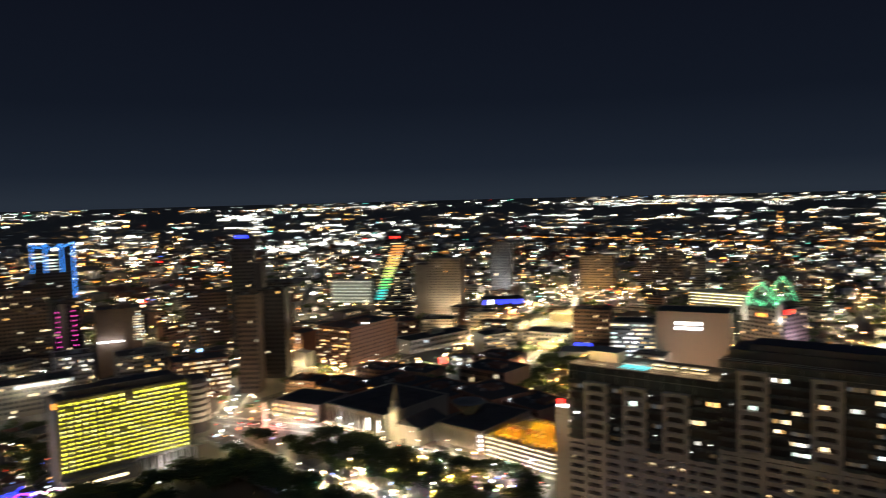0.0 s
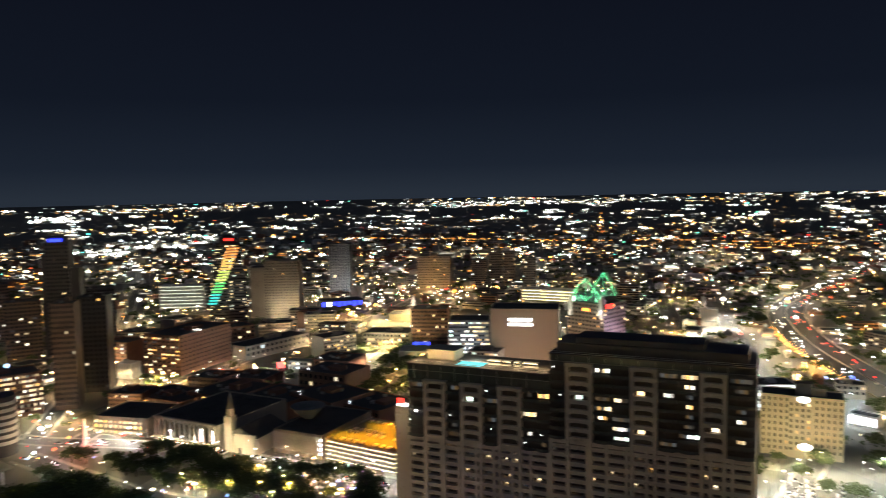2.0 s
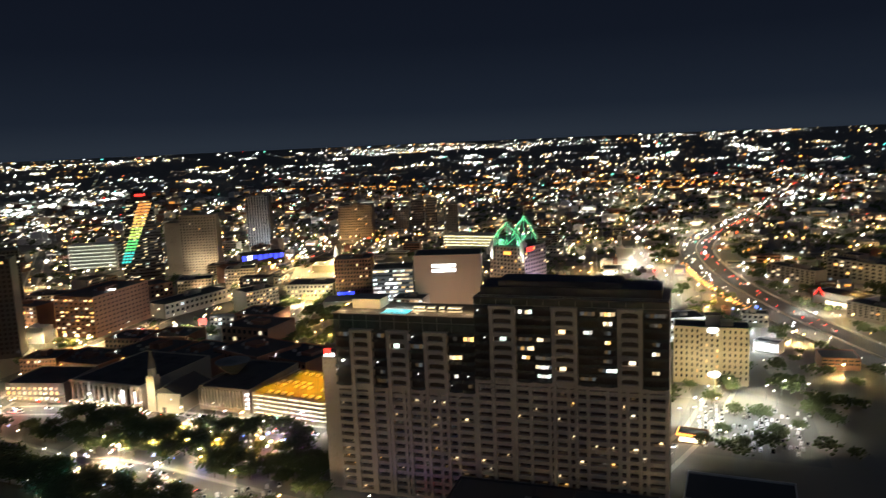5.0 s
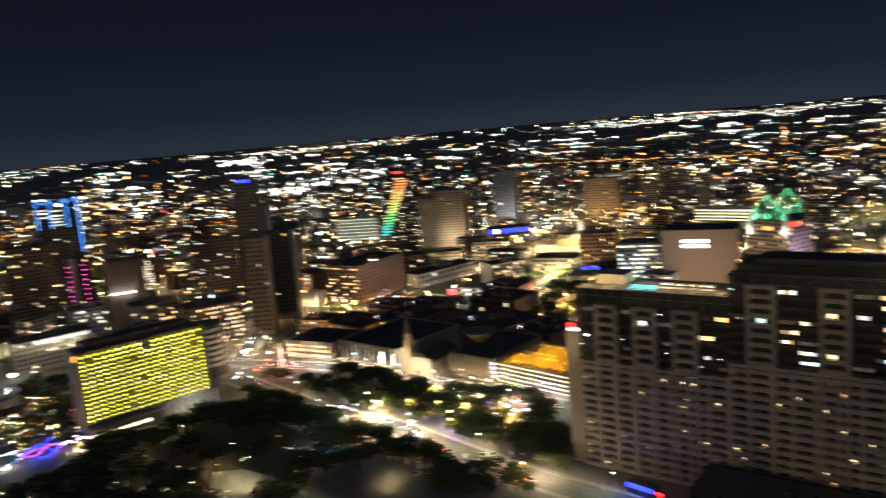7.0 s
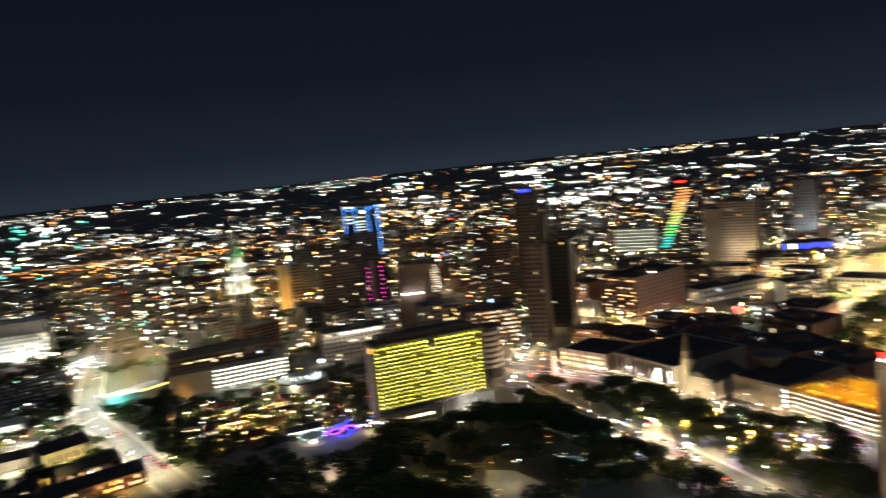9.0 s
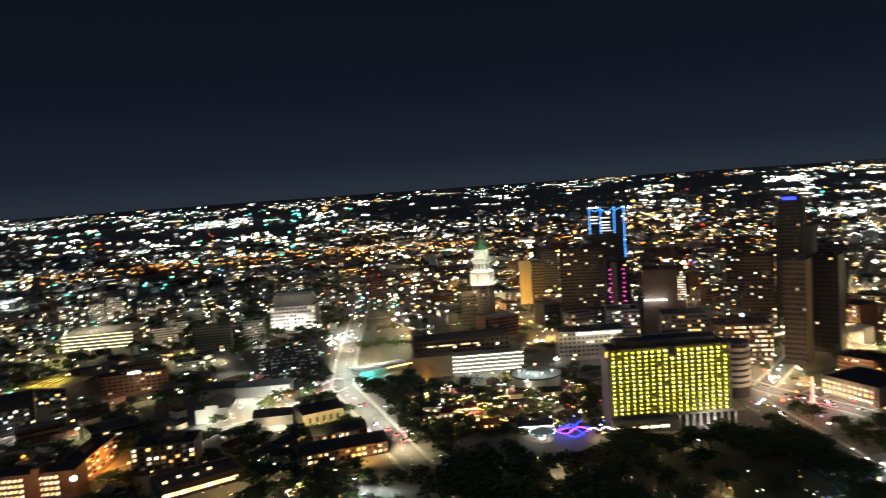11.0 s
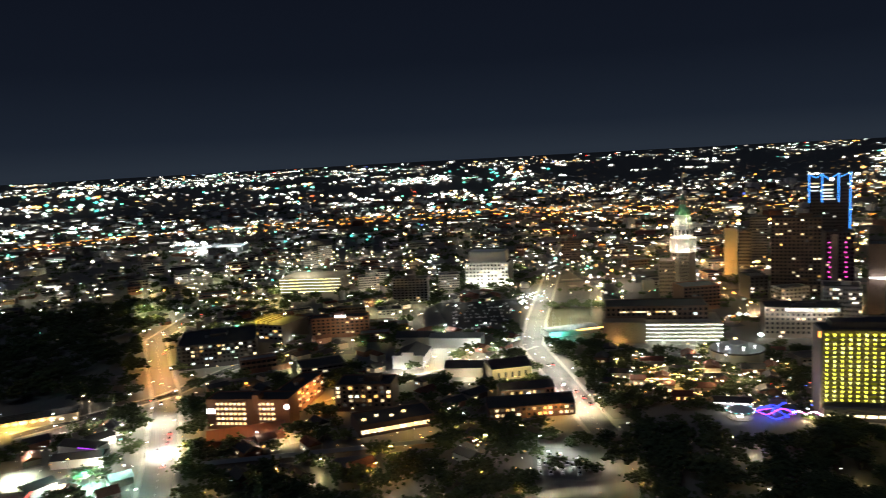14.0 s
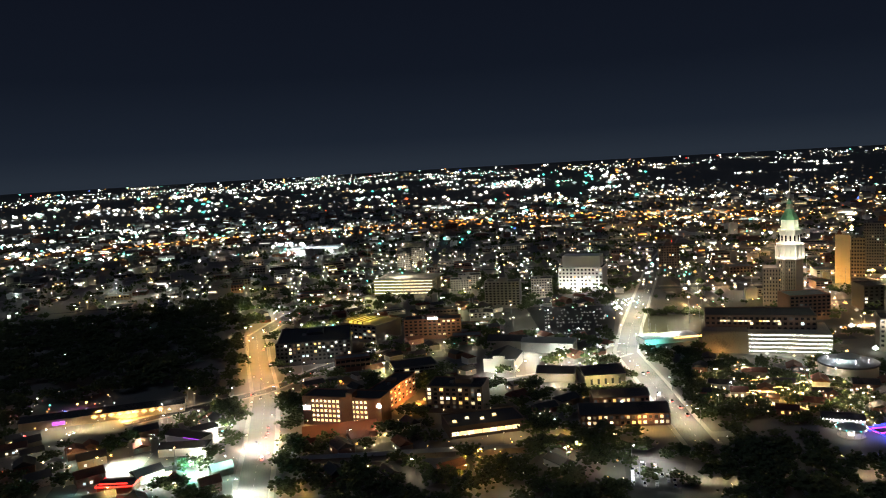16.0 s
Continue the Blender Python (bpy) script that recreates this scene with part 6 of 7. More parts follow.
for _ in range(26):
    x, y = P(rng.uniform(-34, -1), rng.uniform(330, 445))
    downlight((x, y, 5), rng.uniform(1500, 5000), rng.choice((WARM, AMBER, (1, 0.85, 0.6), (1, 0.8, 0.5))), 150)
for _ in range(14):
    x, y = P(rng.uniform(15, 35), rng.uniform(380, 450))
    downlight((x, y, 6), rng.uniform(500, 1800), rng.choice((WHITE, WARM, PURPLE, (0.5, 0.6, 1))), 150)

for az, r, pw in ((8.3, 397, 2600), (10.6, 372, 1800), (13.2, 352, 1800), (11.8, 340, 2400), (14.4, 338, 2400), (9.2, 352, 1600), (7.4, 372, 900), (22, 345, 1500), (3.5, 440, 700), (6.5, 462, 900), (2.4, 400, 700), (5.0, 380, 700)):
    downlight((*P(az, r), 6), 3.2 * pw, (1, 0.80, 0.50), 150)
    post_rows.box(P(az, r)[0] - 0.1, P(az, r)[0] + 0.1, P(az, r)[1] - 0.1, P(az, r)[1] + 0.1, 0, 6)
for _ in range(16):
    x, y = P(rng.uniform(15, 35), rng.uniform(385, 450))
    flood((x, y, 3), rng.uniform(500, 1500), rng.choice(((0.35, 0.15, 1), (0.1, 0.25, 1), (0.6, 0.1, 1), (0.1, 0.7, 0.9))), 0.3)
for az, r, pw in ((-12.6, 372, 4000), (-11.8, 362, 4000), (-9.0, 405, 2500), (-21.5, 352, 4000), (-24.5, 372, 3500), (-28, 350, 3500), (-5.5, 385, 1500)):
    downlight((*P(az, r), 6), pw, (1, 0.66, 0.30), 150)
for az, r in ((-19.2, 392), (-17.6, 398), (-18.6, 408)):
    downlight((*P(az, r), 10), 9000, (0.92, 1, 0.95), 150)
for az, r, pw, c in ((63.8, 620, 50000, WHITE), (64.6, 680, 50000, (0.9, 1, 0.9)), (65.2, 740, 50000, WHITE), (62.8, 780, 40000, (0.9, 1, 0.85)), (67.5, 440, 24000, (0.9, 1, 0.95)), (70.5, 430, 24000, COOL), (72.5, 450, 24000, WHITE), (69, 480, 24000, (0.9, 1, 0.95)),
                     (74.5, 640, 14000, WARM), (76, 760, 12000, AMBER), (71, 1000, 50000, WARM)):
    downlight((*P(az, r), 16), pw, c, 155)
for k, (az, r, n, turn) in enumerate(((-11.6, 528, 9, 10), (-11.4, 536, 10, 6), (-10.8, 545, 9, 14), (-9.8, 510, 10, 0), (-11.8, 560, 8, 25), (-8.2, 560, 7, 40))):
    st_ = thing("string_lights", pose(*P(az, r), 0, 0, 0, turn), "curved string of amber party lamps over tables", "string lights")
    prev = None
    for i in range(n):
        p = (i * 2.4, -0.12 * (i - n / 2) ** 2 * (1 if k % 2 else -1), 4.2 + 0.5 * math.sin(i * 1.3))
        if prev:
            part("lamp_string", Shape().tube(prev, p, 0.22, 5), neon["amber"], st_)
        prev = p
    part("post", Shape().prism(6, 0.1, 0.1, 0, 4.4), steel, st_)
    downlight((*P(az + 1, r), 5), 7000, AMBER, 150)

# ---- cars ----


def car(kind):
    t = thing("car", pose(0, 0, -200), {"parked": "parked car with its lights off", "coming": "car driving with white headlights on", "going": "car driving with red tail lights on"}[kind], "car", "cars")
    s = Shape().box(-2.2, 2.2, -0.88, 0.88, 0.3, 0.85)
    for x in (-1.4, 1.4):
        s.box(x - 0.32, x + 0.32, -0.9, 0.9, 0, 0.3)
    part("body", s, car_paint, t)
    part("cabin", Shape().add([(-1.5, -0.8, 0.85), (1.1, -0.8, 0.85), (1.1, 0.8, 0.85), (-1.5, 0.8, 0.85), (-1.1, -0.65, 1.42), (0.4, -0.65, 1.42), (0.4, 0.65, 1.42), (-1.1, 0.65, 1.42)],
                              [(4, 5, 6, 7), (0, 1, 5, 4), (1, 2, 6, 5), (2, 3, 7, 6), (3, 0, 4, 7)]), glass_dark, t)
    for y in (-0.6, 0.6):
        if kind == "coming":
            part("headlight", Shape().box(2.15, 2.35, y - 0.3, y + 0.3, 0.5, 0.85), head_light, t)
        if kind == "going":
            part("taillight", Shape().box(-2.35, -2.15, y - 0.3, y + 0.3, 0.55, 0.9), tail_light, t)
    return t


CARS = {k: car(k) for k in ("parked", "coming", "going")}
car_used = set()


def put_car(kind, x, y, turn):
    m = pose(x, y, ground_z(math.hypot(x, y)) + 0.1, 0, 0, turn)
    if kind in car_used:
        copy_thing(CARS[kind], m)
    else:
        CARS[kind].matrix_basis = m
        car_used.add(kind)


def traffic(fine, width, n):
    for _ in range(n):
        i = rng.randrange(len(fine) - 1)
        a, b = fine[i], fine[i + 1]
        d = b - a
        u = d.normalized()
        side = rng.choice((-1, 1))
        p = a + d * rng.random() + Vector((-u.y, u.x)) * side * width * rng.uniform(0.1, 0.4)
        coming = side > 0
        ang = math.degrees(math.atan2(u.y, u.x)) + (180 if coming else 0)
        put_car("coming" if coming else "going", p.x, p.y, ang)


for fine, width, n in ((highway, 40, 56), (avenue, 15, 22), (west, 15, 22), (mall_road, 11, 44), (market, 11, 8), (park_road, 12, 16), (cross, 9, 5), (plaza_road, 11, 6), (east, 9, 4)):
    traffic(fine, width, n)
parked, row_cars = 0, Shape()
for az0, az1, r0, r1, step in ((66.0, 73.5, 405, 470, 7.5), (-19.8, -16.4, 380, 410, 6), (-26, -21.4, 700, 840, 16), (23.5, 33, 352, 372, 7)):
    r = r0
    while r < r1:
        az = az0
        while az < az1:
            if rng.random() < 0.62:
                parked += 1
                x, y = P(az, r)
                if parked % 2:
                    put_car("parked", x, y, 90 - az + rng.uniform(-3, 3))
                else:
                    q = pose(x, y, 0.1, 0, 0, 90 - az + rng.uniform(-3, 3))
                    for me in (CARS["parked"].children[0].data, CARS["parked"].children[1].data):
                        row_cars.add([q @ v.co for v in me.vertices], [tuple(f.vertices) for f in me.polygons])
            az += math.degrees(3.0 / r) * (1.0 if rng.random() < 0.9 else 2)
        r += step

for i in range(9):
    for k in (6, 20, 26, 44):
        if rng.random() < 0.7:
            q = ogm @ pose(5 + i * 5.2, k, 14.05, 0, 0, 90)
            for me in (CARS["parked"].children[0].data, CARS["parked"].children[1].data):
                row_cars.add([q @ v.co for v in me.vertices], [tuple(f.vertices) for f in me.polygons])
tagged(part("rows_of_cars", row_cars, car_paint), "rows of parked cars in the car parks", "cars", kind="stuff")

# ---- the downtown grid of lesser streets ----
rng = random.Random(9)


def polar(x, y):
    return math.degrees(math.atan2(x, y)), math.hypot(x, y)


def grid_streets(turn, az0, az1, r0, r1, pitch, width, step):
    u, v = Vector((math.cos(radians(turn)), math.sin(radians(turn)))), Vector((-math.sin(radians(turn)), math.cos(radians(turn))))
    for d, n in ((u, v), (v, u)):
        k = -1500
        while k < 1600:
            run = []
            for i in range(-45, 46):
                p = n * k + d * i * 36
                az, r = polar(p.x, p.y)
                ok = az0 < az < az1 and r0 < r < r1 and p.y > 100 and free(p.x, p.y, 1)
                if ok:
                    run.append((az, r))
                if (not ok or i == 45) and run:
                    if len(run) >= 4:
                        runs.append((run, width, step))
                    run = []
                elif not ok:
                    run = []
            k += pitch * rng.uniform(0.85, 1.15)


runs = []
grid_streets(30, -34, 60, 600, 1350, 112, 9, 30)
grid_streets(45, -66, -49, 1020, 1300, 150, 7, 60)
grid_streets(45, -47, -36, 680, 1300, 150, 7, 45)
for run, width, step in runs:
    fine = road("street", "lesser city street lit by rows of lamps", run, width, lane if rng.random() < 0.4 else asphalt, kerb=False, marks=False, clear=0.5)
    side = 1
    for a, b in zip(fine, fine[1:]):
        n = max(1, round((b - a).length / step))
        for i in range(n):
            p = a.lerp(b, (i + rng.random()) / n)
            side = -side
            q = Vector((-(b - a).y, (b - a).x)).normalized() * side * (width / 2 + 0.6)
            if rng.random() < 0.85:
                row_of_lamps(p.x + q.x, p.y + q.y)

# high masts added at random, to brighten the inner suburbs
rng = random.Random(57)
masts = Shape()
done = tries = 0
while done < 120 and tries < 2000:
    tries += 1
    az, r = rng.uniform(-62, 80), math.sqrt(rng.uniform(880 ** 2, 2000 ** 2))
    if az < -40 and r < 1150 or rng.random() > 0.5 + noise.noise((az * 0.12, r * 0.004, 1.3)) * 1.4:
        continue
    x, y = P(az, r)
    if not free(x, y, 2):
        continue
    z = ground_z(r)
    masts.prism(6, 0.3, 0.2, z, z + 26, x, y).gem(x, y, z + 26.4, 1.4, 1.4, 0.4)
    downlight((x, y, z + 25), rng.uniform(25000, 120000) * (1.0 if az > -22 else 0.4), rng.choice((WARM, (1, 0.85, 0.6), (1, 0.72, 0.38), WHITE, (1, 0.9, 0.6), AMBER)) if az > -22 else rng.choice(((1, 0.9, 0.55), (0.9, 1, 0.7), WHITE, (1, 0.86, 0.5))), 130)
    done += 1
# further masts added to light treetops, yards and streets from above
for n, az0, az1, r0, r1, p0, p1, cols in ((24, -49, -31, 760, 1180, 22000, 70000, ((1, 0.95, 0.48), (0.88, 1, 0.5), (1, 0.85, 0.4))), (14, 54, 66, 800, 1400, 60000, 160000, ((0.95, 1, 0.85), WHITE, (1, 0.9, 0.6))),
                                      (8, -19, -14, 690, 820, 26000, 60000, (WHITE, (0.9, 1, 0.75))), (10, 13, 25, 640, 980, 30000, 70000, (WARM, (1, 0.72, 0.38), AMBER))):
    for _ in range(n):
        az, r = rng.uniform(az0, az1), rng.uniform(r0, r1)
        x, y = P(az, r)
        masts.prism(6, 0.2, 0.15, 0, 14, x, y)
        downlight((x, y, 13.5), rng.uniform(p0, p1), rng.choice(cols), 160)
tagged(part("light_masts", masts, steel), "tall steel masts added to brighten the inner suburbs", "street lamps", kind="stuff")

# ---- fill: ordinary blocks, houses and woods ----
rng = random.Random(77)
WALLS = (beige, greige, limestone, brick, brown, dark_wall, beige, limestone)
# city behind the tower: unseen bare lamps added to light the fronts facing it
back_lamps = Shape()
for _ in range(430):
    az, r = rng.uniform(112, 282), math.sqrt(rng.uniform(240 ** 2, 850 ** 2))
    back_lamps.gem(*P(az, r, 10), 0.8, 0.8, 0.4)
tagged(part("globe_lamps", back_lamps, glow("back_fill_glow", (WARM, AMBER, (1, 0.62, 0.3), (1, 0.85, 0.6)), 1250, True, island=True)), "unseen warm fill lamps behind the tower", "street lamps", kind="stuff")
# paved yards and car parks between the buildings
yards, pale_yards = Shape(), Shape()
for _ in range(420):
    az, r = rng.uniform(-66, 80), math.sqrt(rng.uniform(390 ** 2, 1500 ** 2))
    x, y = P(az, r)
    if 1 < az < 15 and r < 480 or not free(x, y, 4):
        continue
    w, d, a = rng.uniform(8, 26), rng.uniform(6, 18), radians(30 if az > -36 else 45)
    ca, sa = math.cos(a), math.sin(a)
    z = 0.03 + 0.0001 * _
    (pale_yards if rng.random() < 0.5 else yards).add([(x + ca * i * w - sa * j * d, y + sa * i * w + ca * j * d, z) for i, j in ((-.5, -.5), (.5, -.5), (.5, .5), (-.5, .5))], [(0, 1, 2, 3)])
tagged(part("yards", yards, asphalt), "small asphalt yards between buildings", "yard", kind="stuff")
tagged(part("paved_yards", pale_yards, paving), "small pale paved yards between buildings", "yard", kind="stuff")
# elevated expressways under sodium lamps
SODIUM = (ORANGE, (1, 0.45, 0.1), AMBER, (1, 0.4, 0.08))
sodium, sodium_lens = glow("sodium_lamp", SODIUM, 9, island=True), glow("sodium_lens", SODIUM, 1500, True, island=True)
sodium_heads = Shape()
BEACONS, STRIP = [], []
for name, run in (("expressway", [(-66, 1830), (-52, 1850), (-44, 1880), (-34, 1900), (-22, 1950), (-14, 1900), (-8, 1800)]), ("expressway", [(34, 2350), (42, 2250), (50, 2150), (60, 2150), (68, 2050)]),
                  ("expressway", [(3, 1560), (8, 1620), (14, 1500)]), ("expressway", [(-42, 1740), (-32, 1790), (-20, 1820), (-11, 1740)])):
    fine = road(name, "distant expressway under orange lamps", run, 26, lane, kerb=False, marks=False, clear=0.5, lift=9.0)
    piers = Shape()
    for p in fine:
        piers.box(p.x - 1, p.x + 1, p.y - 1, p.y + 1, ground_z(p.length) - 2, ground_z(p.length) + 8.9)
    tagged(part("viaduct_piers", piers, greige), "concrete piers under the expressway", "piers", kind="stuff")
    for a, b in zip(fine, fine[1:]):
        u = (b - a).normalized()
        n = Vector((-u.y, u.x))
        for k in (-1, 1, 1, -1):
            if rng.random() < 0.8:
                p = a.lerp(b, rng.random()) + n * k * 9
                z = ground_z(p.length) + 9
                post_rows.box(p.x - 0.2, p.x + 0.2, p.y - 0.2, p.y + 0.2, z, z + 11)
                sodium_heads.hood(p.x, p.y, z + 11.1, 1.0, 1.0, 0.7)
                BEACONS.append((p.x, p.y))
# low lamps added along the motorway's edge, where a wall is lit orange
for a, b in zip(highway, highway[1:]):
    if 690 < a.length < 960:
        n = Vector((-(b - a).y, (b - a).x)).normalized()
        for k in range(6):
            p = a.lerp(b, k / 6) + n * (24.6 + 3 * (k % 2))
            post_rows.box(p.x - 0.1, p.x + 0.1, p.y - 0.1, p.y + 0.1, 0, 5)
            sodium_heads.hood(p.x, p.y, 5.1, 0.35, 0.35, 0.3)
            STRIP.append((p.x, p.y))
tagged(part("sodium_lamps", lamp_mesh("sodium_lamps", sodium_heads, sodium, sodium_lens), sodium), "orange sodium lamp heads along the expressway", "street lamps", kind="stuff")

SHUT = {beige: "beige", greige: "grey", limestone: "pale stone", brick: "brick", brown: "brown", dark_wall: "dark"}
made = tries = 0
while made < 195 and tries < 30000:
    tries += 1
    az, r = rng.uniform(-64, 80), math.sqrt(rng.uniform(560 ** 2, 1450 ** 2))
    core = -14 < az < 60 and 600 < r < 1250
    if az < -45 and r < 1020 or (5 < az < 14 and r < 600) or (not core and rng.random() < 0.5):
        continue
    w, d = (rng.uniform(14, 40), rng.uniform(12, 30)) if made < 290 else (rng.uniform(9, 18), rng.uniform(8, 16))
    x, y = P(az, r)
    if not free(x, y, 0.36 * math.hypot(w, d)):
        continue
    h = rng.choice((6, 8, 11, 14, 18, 24)) if core else rng.choice((4, 5, 6, 8, 11))
    a = radians((30 if az < 25 else -60) + rng.uniform(-3, 3)) if az > -36 else radians(45 + rng.uniform(-4, 4))
    ca, sa = math.cos(a), math.sin(a)
    wall = rng.choice(WALLS)
    kind = "shop" if h <= 6 else "warehouse" if h <= 8 else "office_building" if made % 2 else "apartment_building"
    block(kind, (x - w / 2 * ca, y - w / 2 * sa), (x + w / 2 * ca, y + w / 2 * sa), d, h, wall, SHUT[wall] + " flat-roofed " + kind.replace("_", " ") + " with a few lit windows", roof=rng.choice((roofing, roofing, pale_roof)),
          floors=max(1, int(h / 3.8)), cols=max(3, int(w / 4)), lit=rng.choice((0.03, 0.1, 0.25, 0.5)), lights=rng.choice(((0,), (0, 1), (0,))), seed=made, limit=4, wfrac=rng.choice((0.5, 0.6, 0.85)), plant=made % 5 == 0,
          side=0 if made % 4 else (1 if ca * x + sa * y < 0 else -1))
    if rng.random() < 0.45:
        q = math.hypot(x, y)
        row_of_lamps(x - x / q * (d * 0.7 + 9) + rng.uniform(-8, 8), y - y / q * (d * 0.7 + 9))
    made += 1

house_walls = (limestone, white_wall, beige, brick)
made = tries = 0
while made < 98 and tries < 4000:
    tries += 1
    az, r = rng.uniform(-66, -22), math.sqrt(rng.uniform(390 ** 2, 900 ** 2))
    if az < -48 and r > 590:
        continue
    x, y = P(az, r)
    w, d = rng.uniform(9, 16), rng.uniform(8, 12)
    if not free(x, y, 9):
        continue
    a = radians(rng.choice((-25, 65)) + rng.uniform(-6, 6))
    hs, hm, hw_ = hall("house", (x, y), (x + w * math.cos(a), y + w * math.sin(a)), d, rng.uniform(3.2, 5.5), rng.choice(house_walls), "small house with a dark pitched roof", "house", rng.uniform(2, 3.4), rng.choice((roofing, roofing, tile_roof)))
    hs["group"] = "houses"
    for k in range(rng.randrange(0, 3)):
        wm = rng.choice((win_warm, win_warm, win_white))
        part("window", pane(1.4, 1.3, wm), wm, hs, m=pose(w * (0.25 + 0.25 * k), -0.02, 1.9))
    made += 1

# small old houses between the trees of the park quarter
rng = random.Random(35)
made = tries = 0
while made < 22 and tries < 900:
    tries += 1
    az, r = rng.uniform(-15.5, -1.5), rng.uniform(492, 632)
    x, y = P(az, r)
    if not free(x, y, 7):
        continue
    w, d, a = rng.uniform(9, 17), rng.uniform(8, 11), radians(rng.choice((12, 102)) + rng.uniform(-5, 5))
    hs, hm, hw_ = hall("house", (x, y), (x + w * math.cos(a), y + w * math.sin(a)), d, rng.uniform(3.5, 6), rng.choice((limestone, brick, beige)), "old low house among trees with a warm porch", "house", rng.uniform(2, 3.2), rng.choice((roofing, tile_roof)))
    hs["group"] = "houses"
    for k in range(2):
        part("window", pane(1.6, 1.5, win_warm), win_warm, hs, m=pose(w * (0.3 + 0.35 * k), -0.02, 2.0))
    made += 1
rng = random.Random(31)
grove(95, 0, 15, 300, 475, 3.8, 1.15)
for az, r in ((66.2, 402), (67.6, 418), (69.0, 404), (70.2, 446), (71.4, 420), (72.8, 438), (73.6, 462), (68.4, 452), (66.8, 470), (68.2, 492), (74.4, 480), (75.2, 452), (65.2, 492), (67.9, 500)):
    plant(*P(az, r), 0.8)
for _ in range(26):
    az, r = rng.uniform(1.0, 14), math.sqrt(rng.uniform(330 ** 2, 485 ** 2))
    if 7.4 < az < 15.6 and r < 402:
        continue
    plant(*P(az, r), 0.95)
grove(34, 25, 37, 322, 392, 2.6, 0.8)
grove(50, 11, 27, 425, 535, 3.6, 0.95)
grove(75, 14, 36, 362, 455, 3.6, 1.0)
grove(40, -14, 1, 320, 462, 4.2, 1.1)
grove(20, 63, 77, 385, 560, 4.5)
for az, r in ((-19.9, 402), (-18.4, 384), (-16.6, 390), (-17.2, 414), (-20.4, 420), (-15.6, 380)):
    plant(*P(az, r), 0.7)
grove(30, -13, 1, 320, 455, 3.8, 1.1)
grove(210, -16, 0, 480, 645, 2.2, 0.75)
grove(70, -24, -14, 410, 650, 2.6, 0.8)
grove(40, -19, -14, 690, 810, 0.5, 0.7)
grove(60, 66, 80, 540, 900, 2.4, 0.8)
grove(190, -48, -20, 310, 570, 3.6, 1.0)
grove(95, -68, -49, 370, 600, 4, 0.95)
grove(400, -68, -48.6, 600, 1020, 4, 1.25)
grove(260, -48, -20, 540, 1100, 3.4, 1.05)
grove(60, 33, 40, 620, 800, 3.4)
grove(110, 62, 80, 560, 1300, 3.4)
grove(200, -10, 60, 600, 1300, 3.0, 0.85)
SMALL = []
for v, f in CROWNS:
    SMALL.append(([tuple(1.35 * c_ for c_ in p) for p in v[:6 * 26]], f[:8 * 26]))
done = 0
while done < 1900:
    az, r = rng.uniform(-68, 82), math.sqrt(rng.uniform(600 ** 2, 1700 ** 2))
    x, y = P(az, r)
    done += 1
    if not free(x, y, 0.5):
        continue
    v, f = SMALL[done % 5]
    k, a = rng.uniform(0.55, 1.0), rng.uniform(0, 6.28)
    ca, sa = k * math.cos(a), k * math.sin(a)
    canopy.add([(x + ca * p[0] - sa * p[1], y + sa * p[0] + ca * p[1], k * p[2] * 0.9 - 1.5) for p in v], f)
tagged(part("tree_canopy", canopy, leaf), "dark leafy tree canopy between streets and houses", "trees", kind="stuff")
# far woods
woods = Shape()
for _ in range(4800):
    az, r = rng.uniform(-70, 84), math.sqrt(rng.uniform(700 ** 2, 2600 ** 2))
    x, y = P(az, r)
    if r < 1500 and not free(x, y, 3):
        continue
    s = rng.uniform(2.5, 6)
    for k in range(3):
        woods.gem(x + rng.gauss(0, s * 0.6), y + rng.gauss(0, s * 0.6), ground_z(r) + s * 0.6, s * rng.uniform(0.6, 1.1), s * rng.uniform(0.6, 1.1), s * rng.uniform(0.6, 0.9))
tagged(part("distant_trees", woods, leaf), "dark tree canopy scattered over the suburbs", "trees", kind="stuff")
far = [Shape() for _ in range(4)]
frontage, cool_fronts = Shape(), Shape()
cool_front_glow = glow("cool_frontage", (WHITE, (0.85, 1, 0.92), COOL, (1, 0.86, 0.6), (0.8, 1, 0.85), WHITE), 2.4, sampled=True, island=True, low=0.05, skew=1.8)
front_glow = glow("lit_frontage", (WARM, (1, 0.86, 0.6), (0.95, 1, 0.85), AMBER, WHITE, (1, 0.7, 0.35), (0.85, 1, 0.92), ORANGE), 2.4, sampled=True, island=True, low=0.05, skew=1.8)
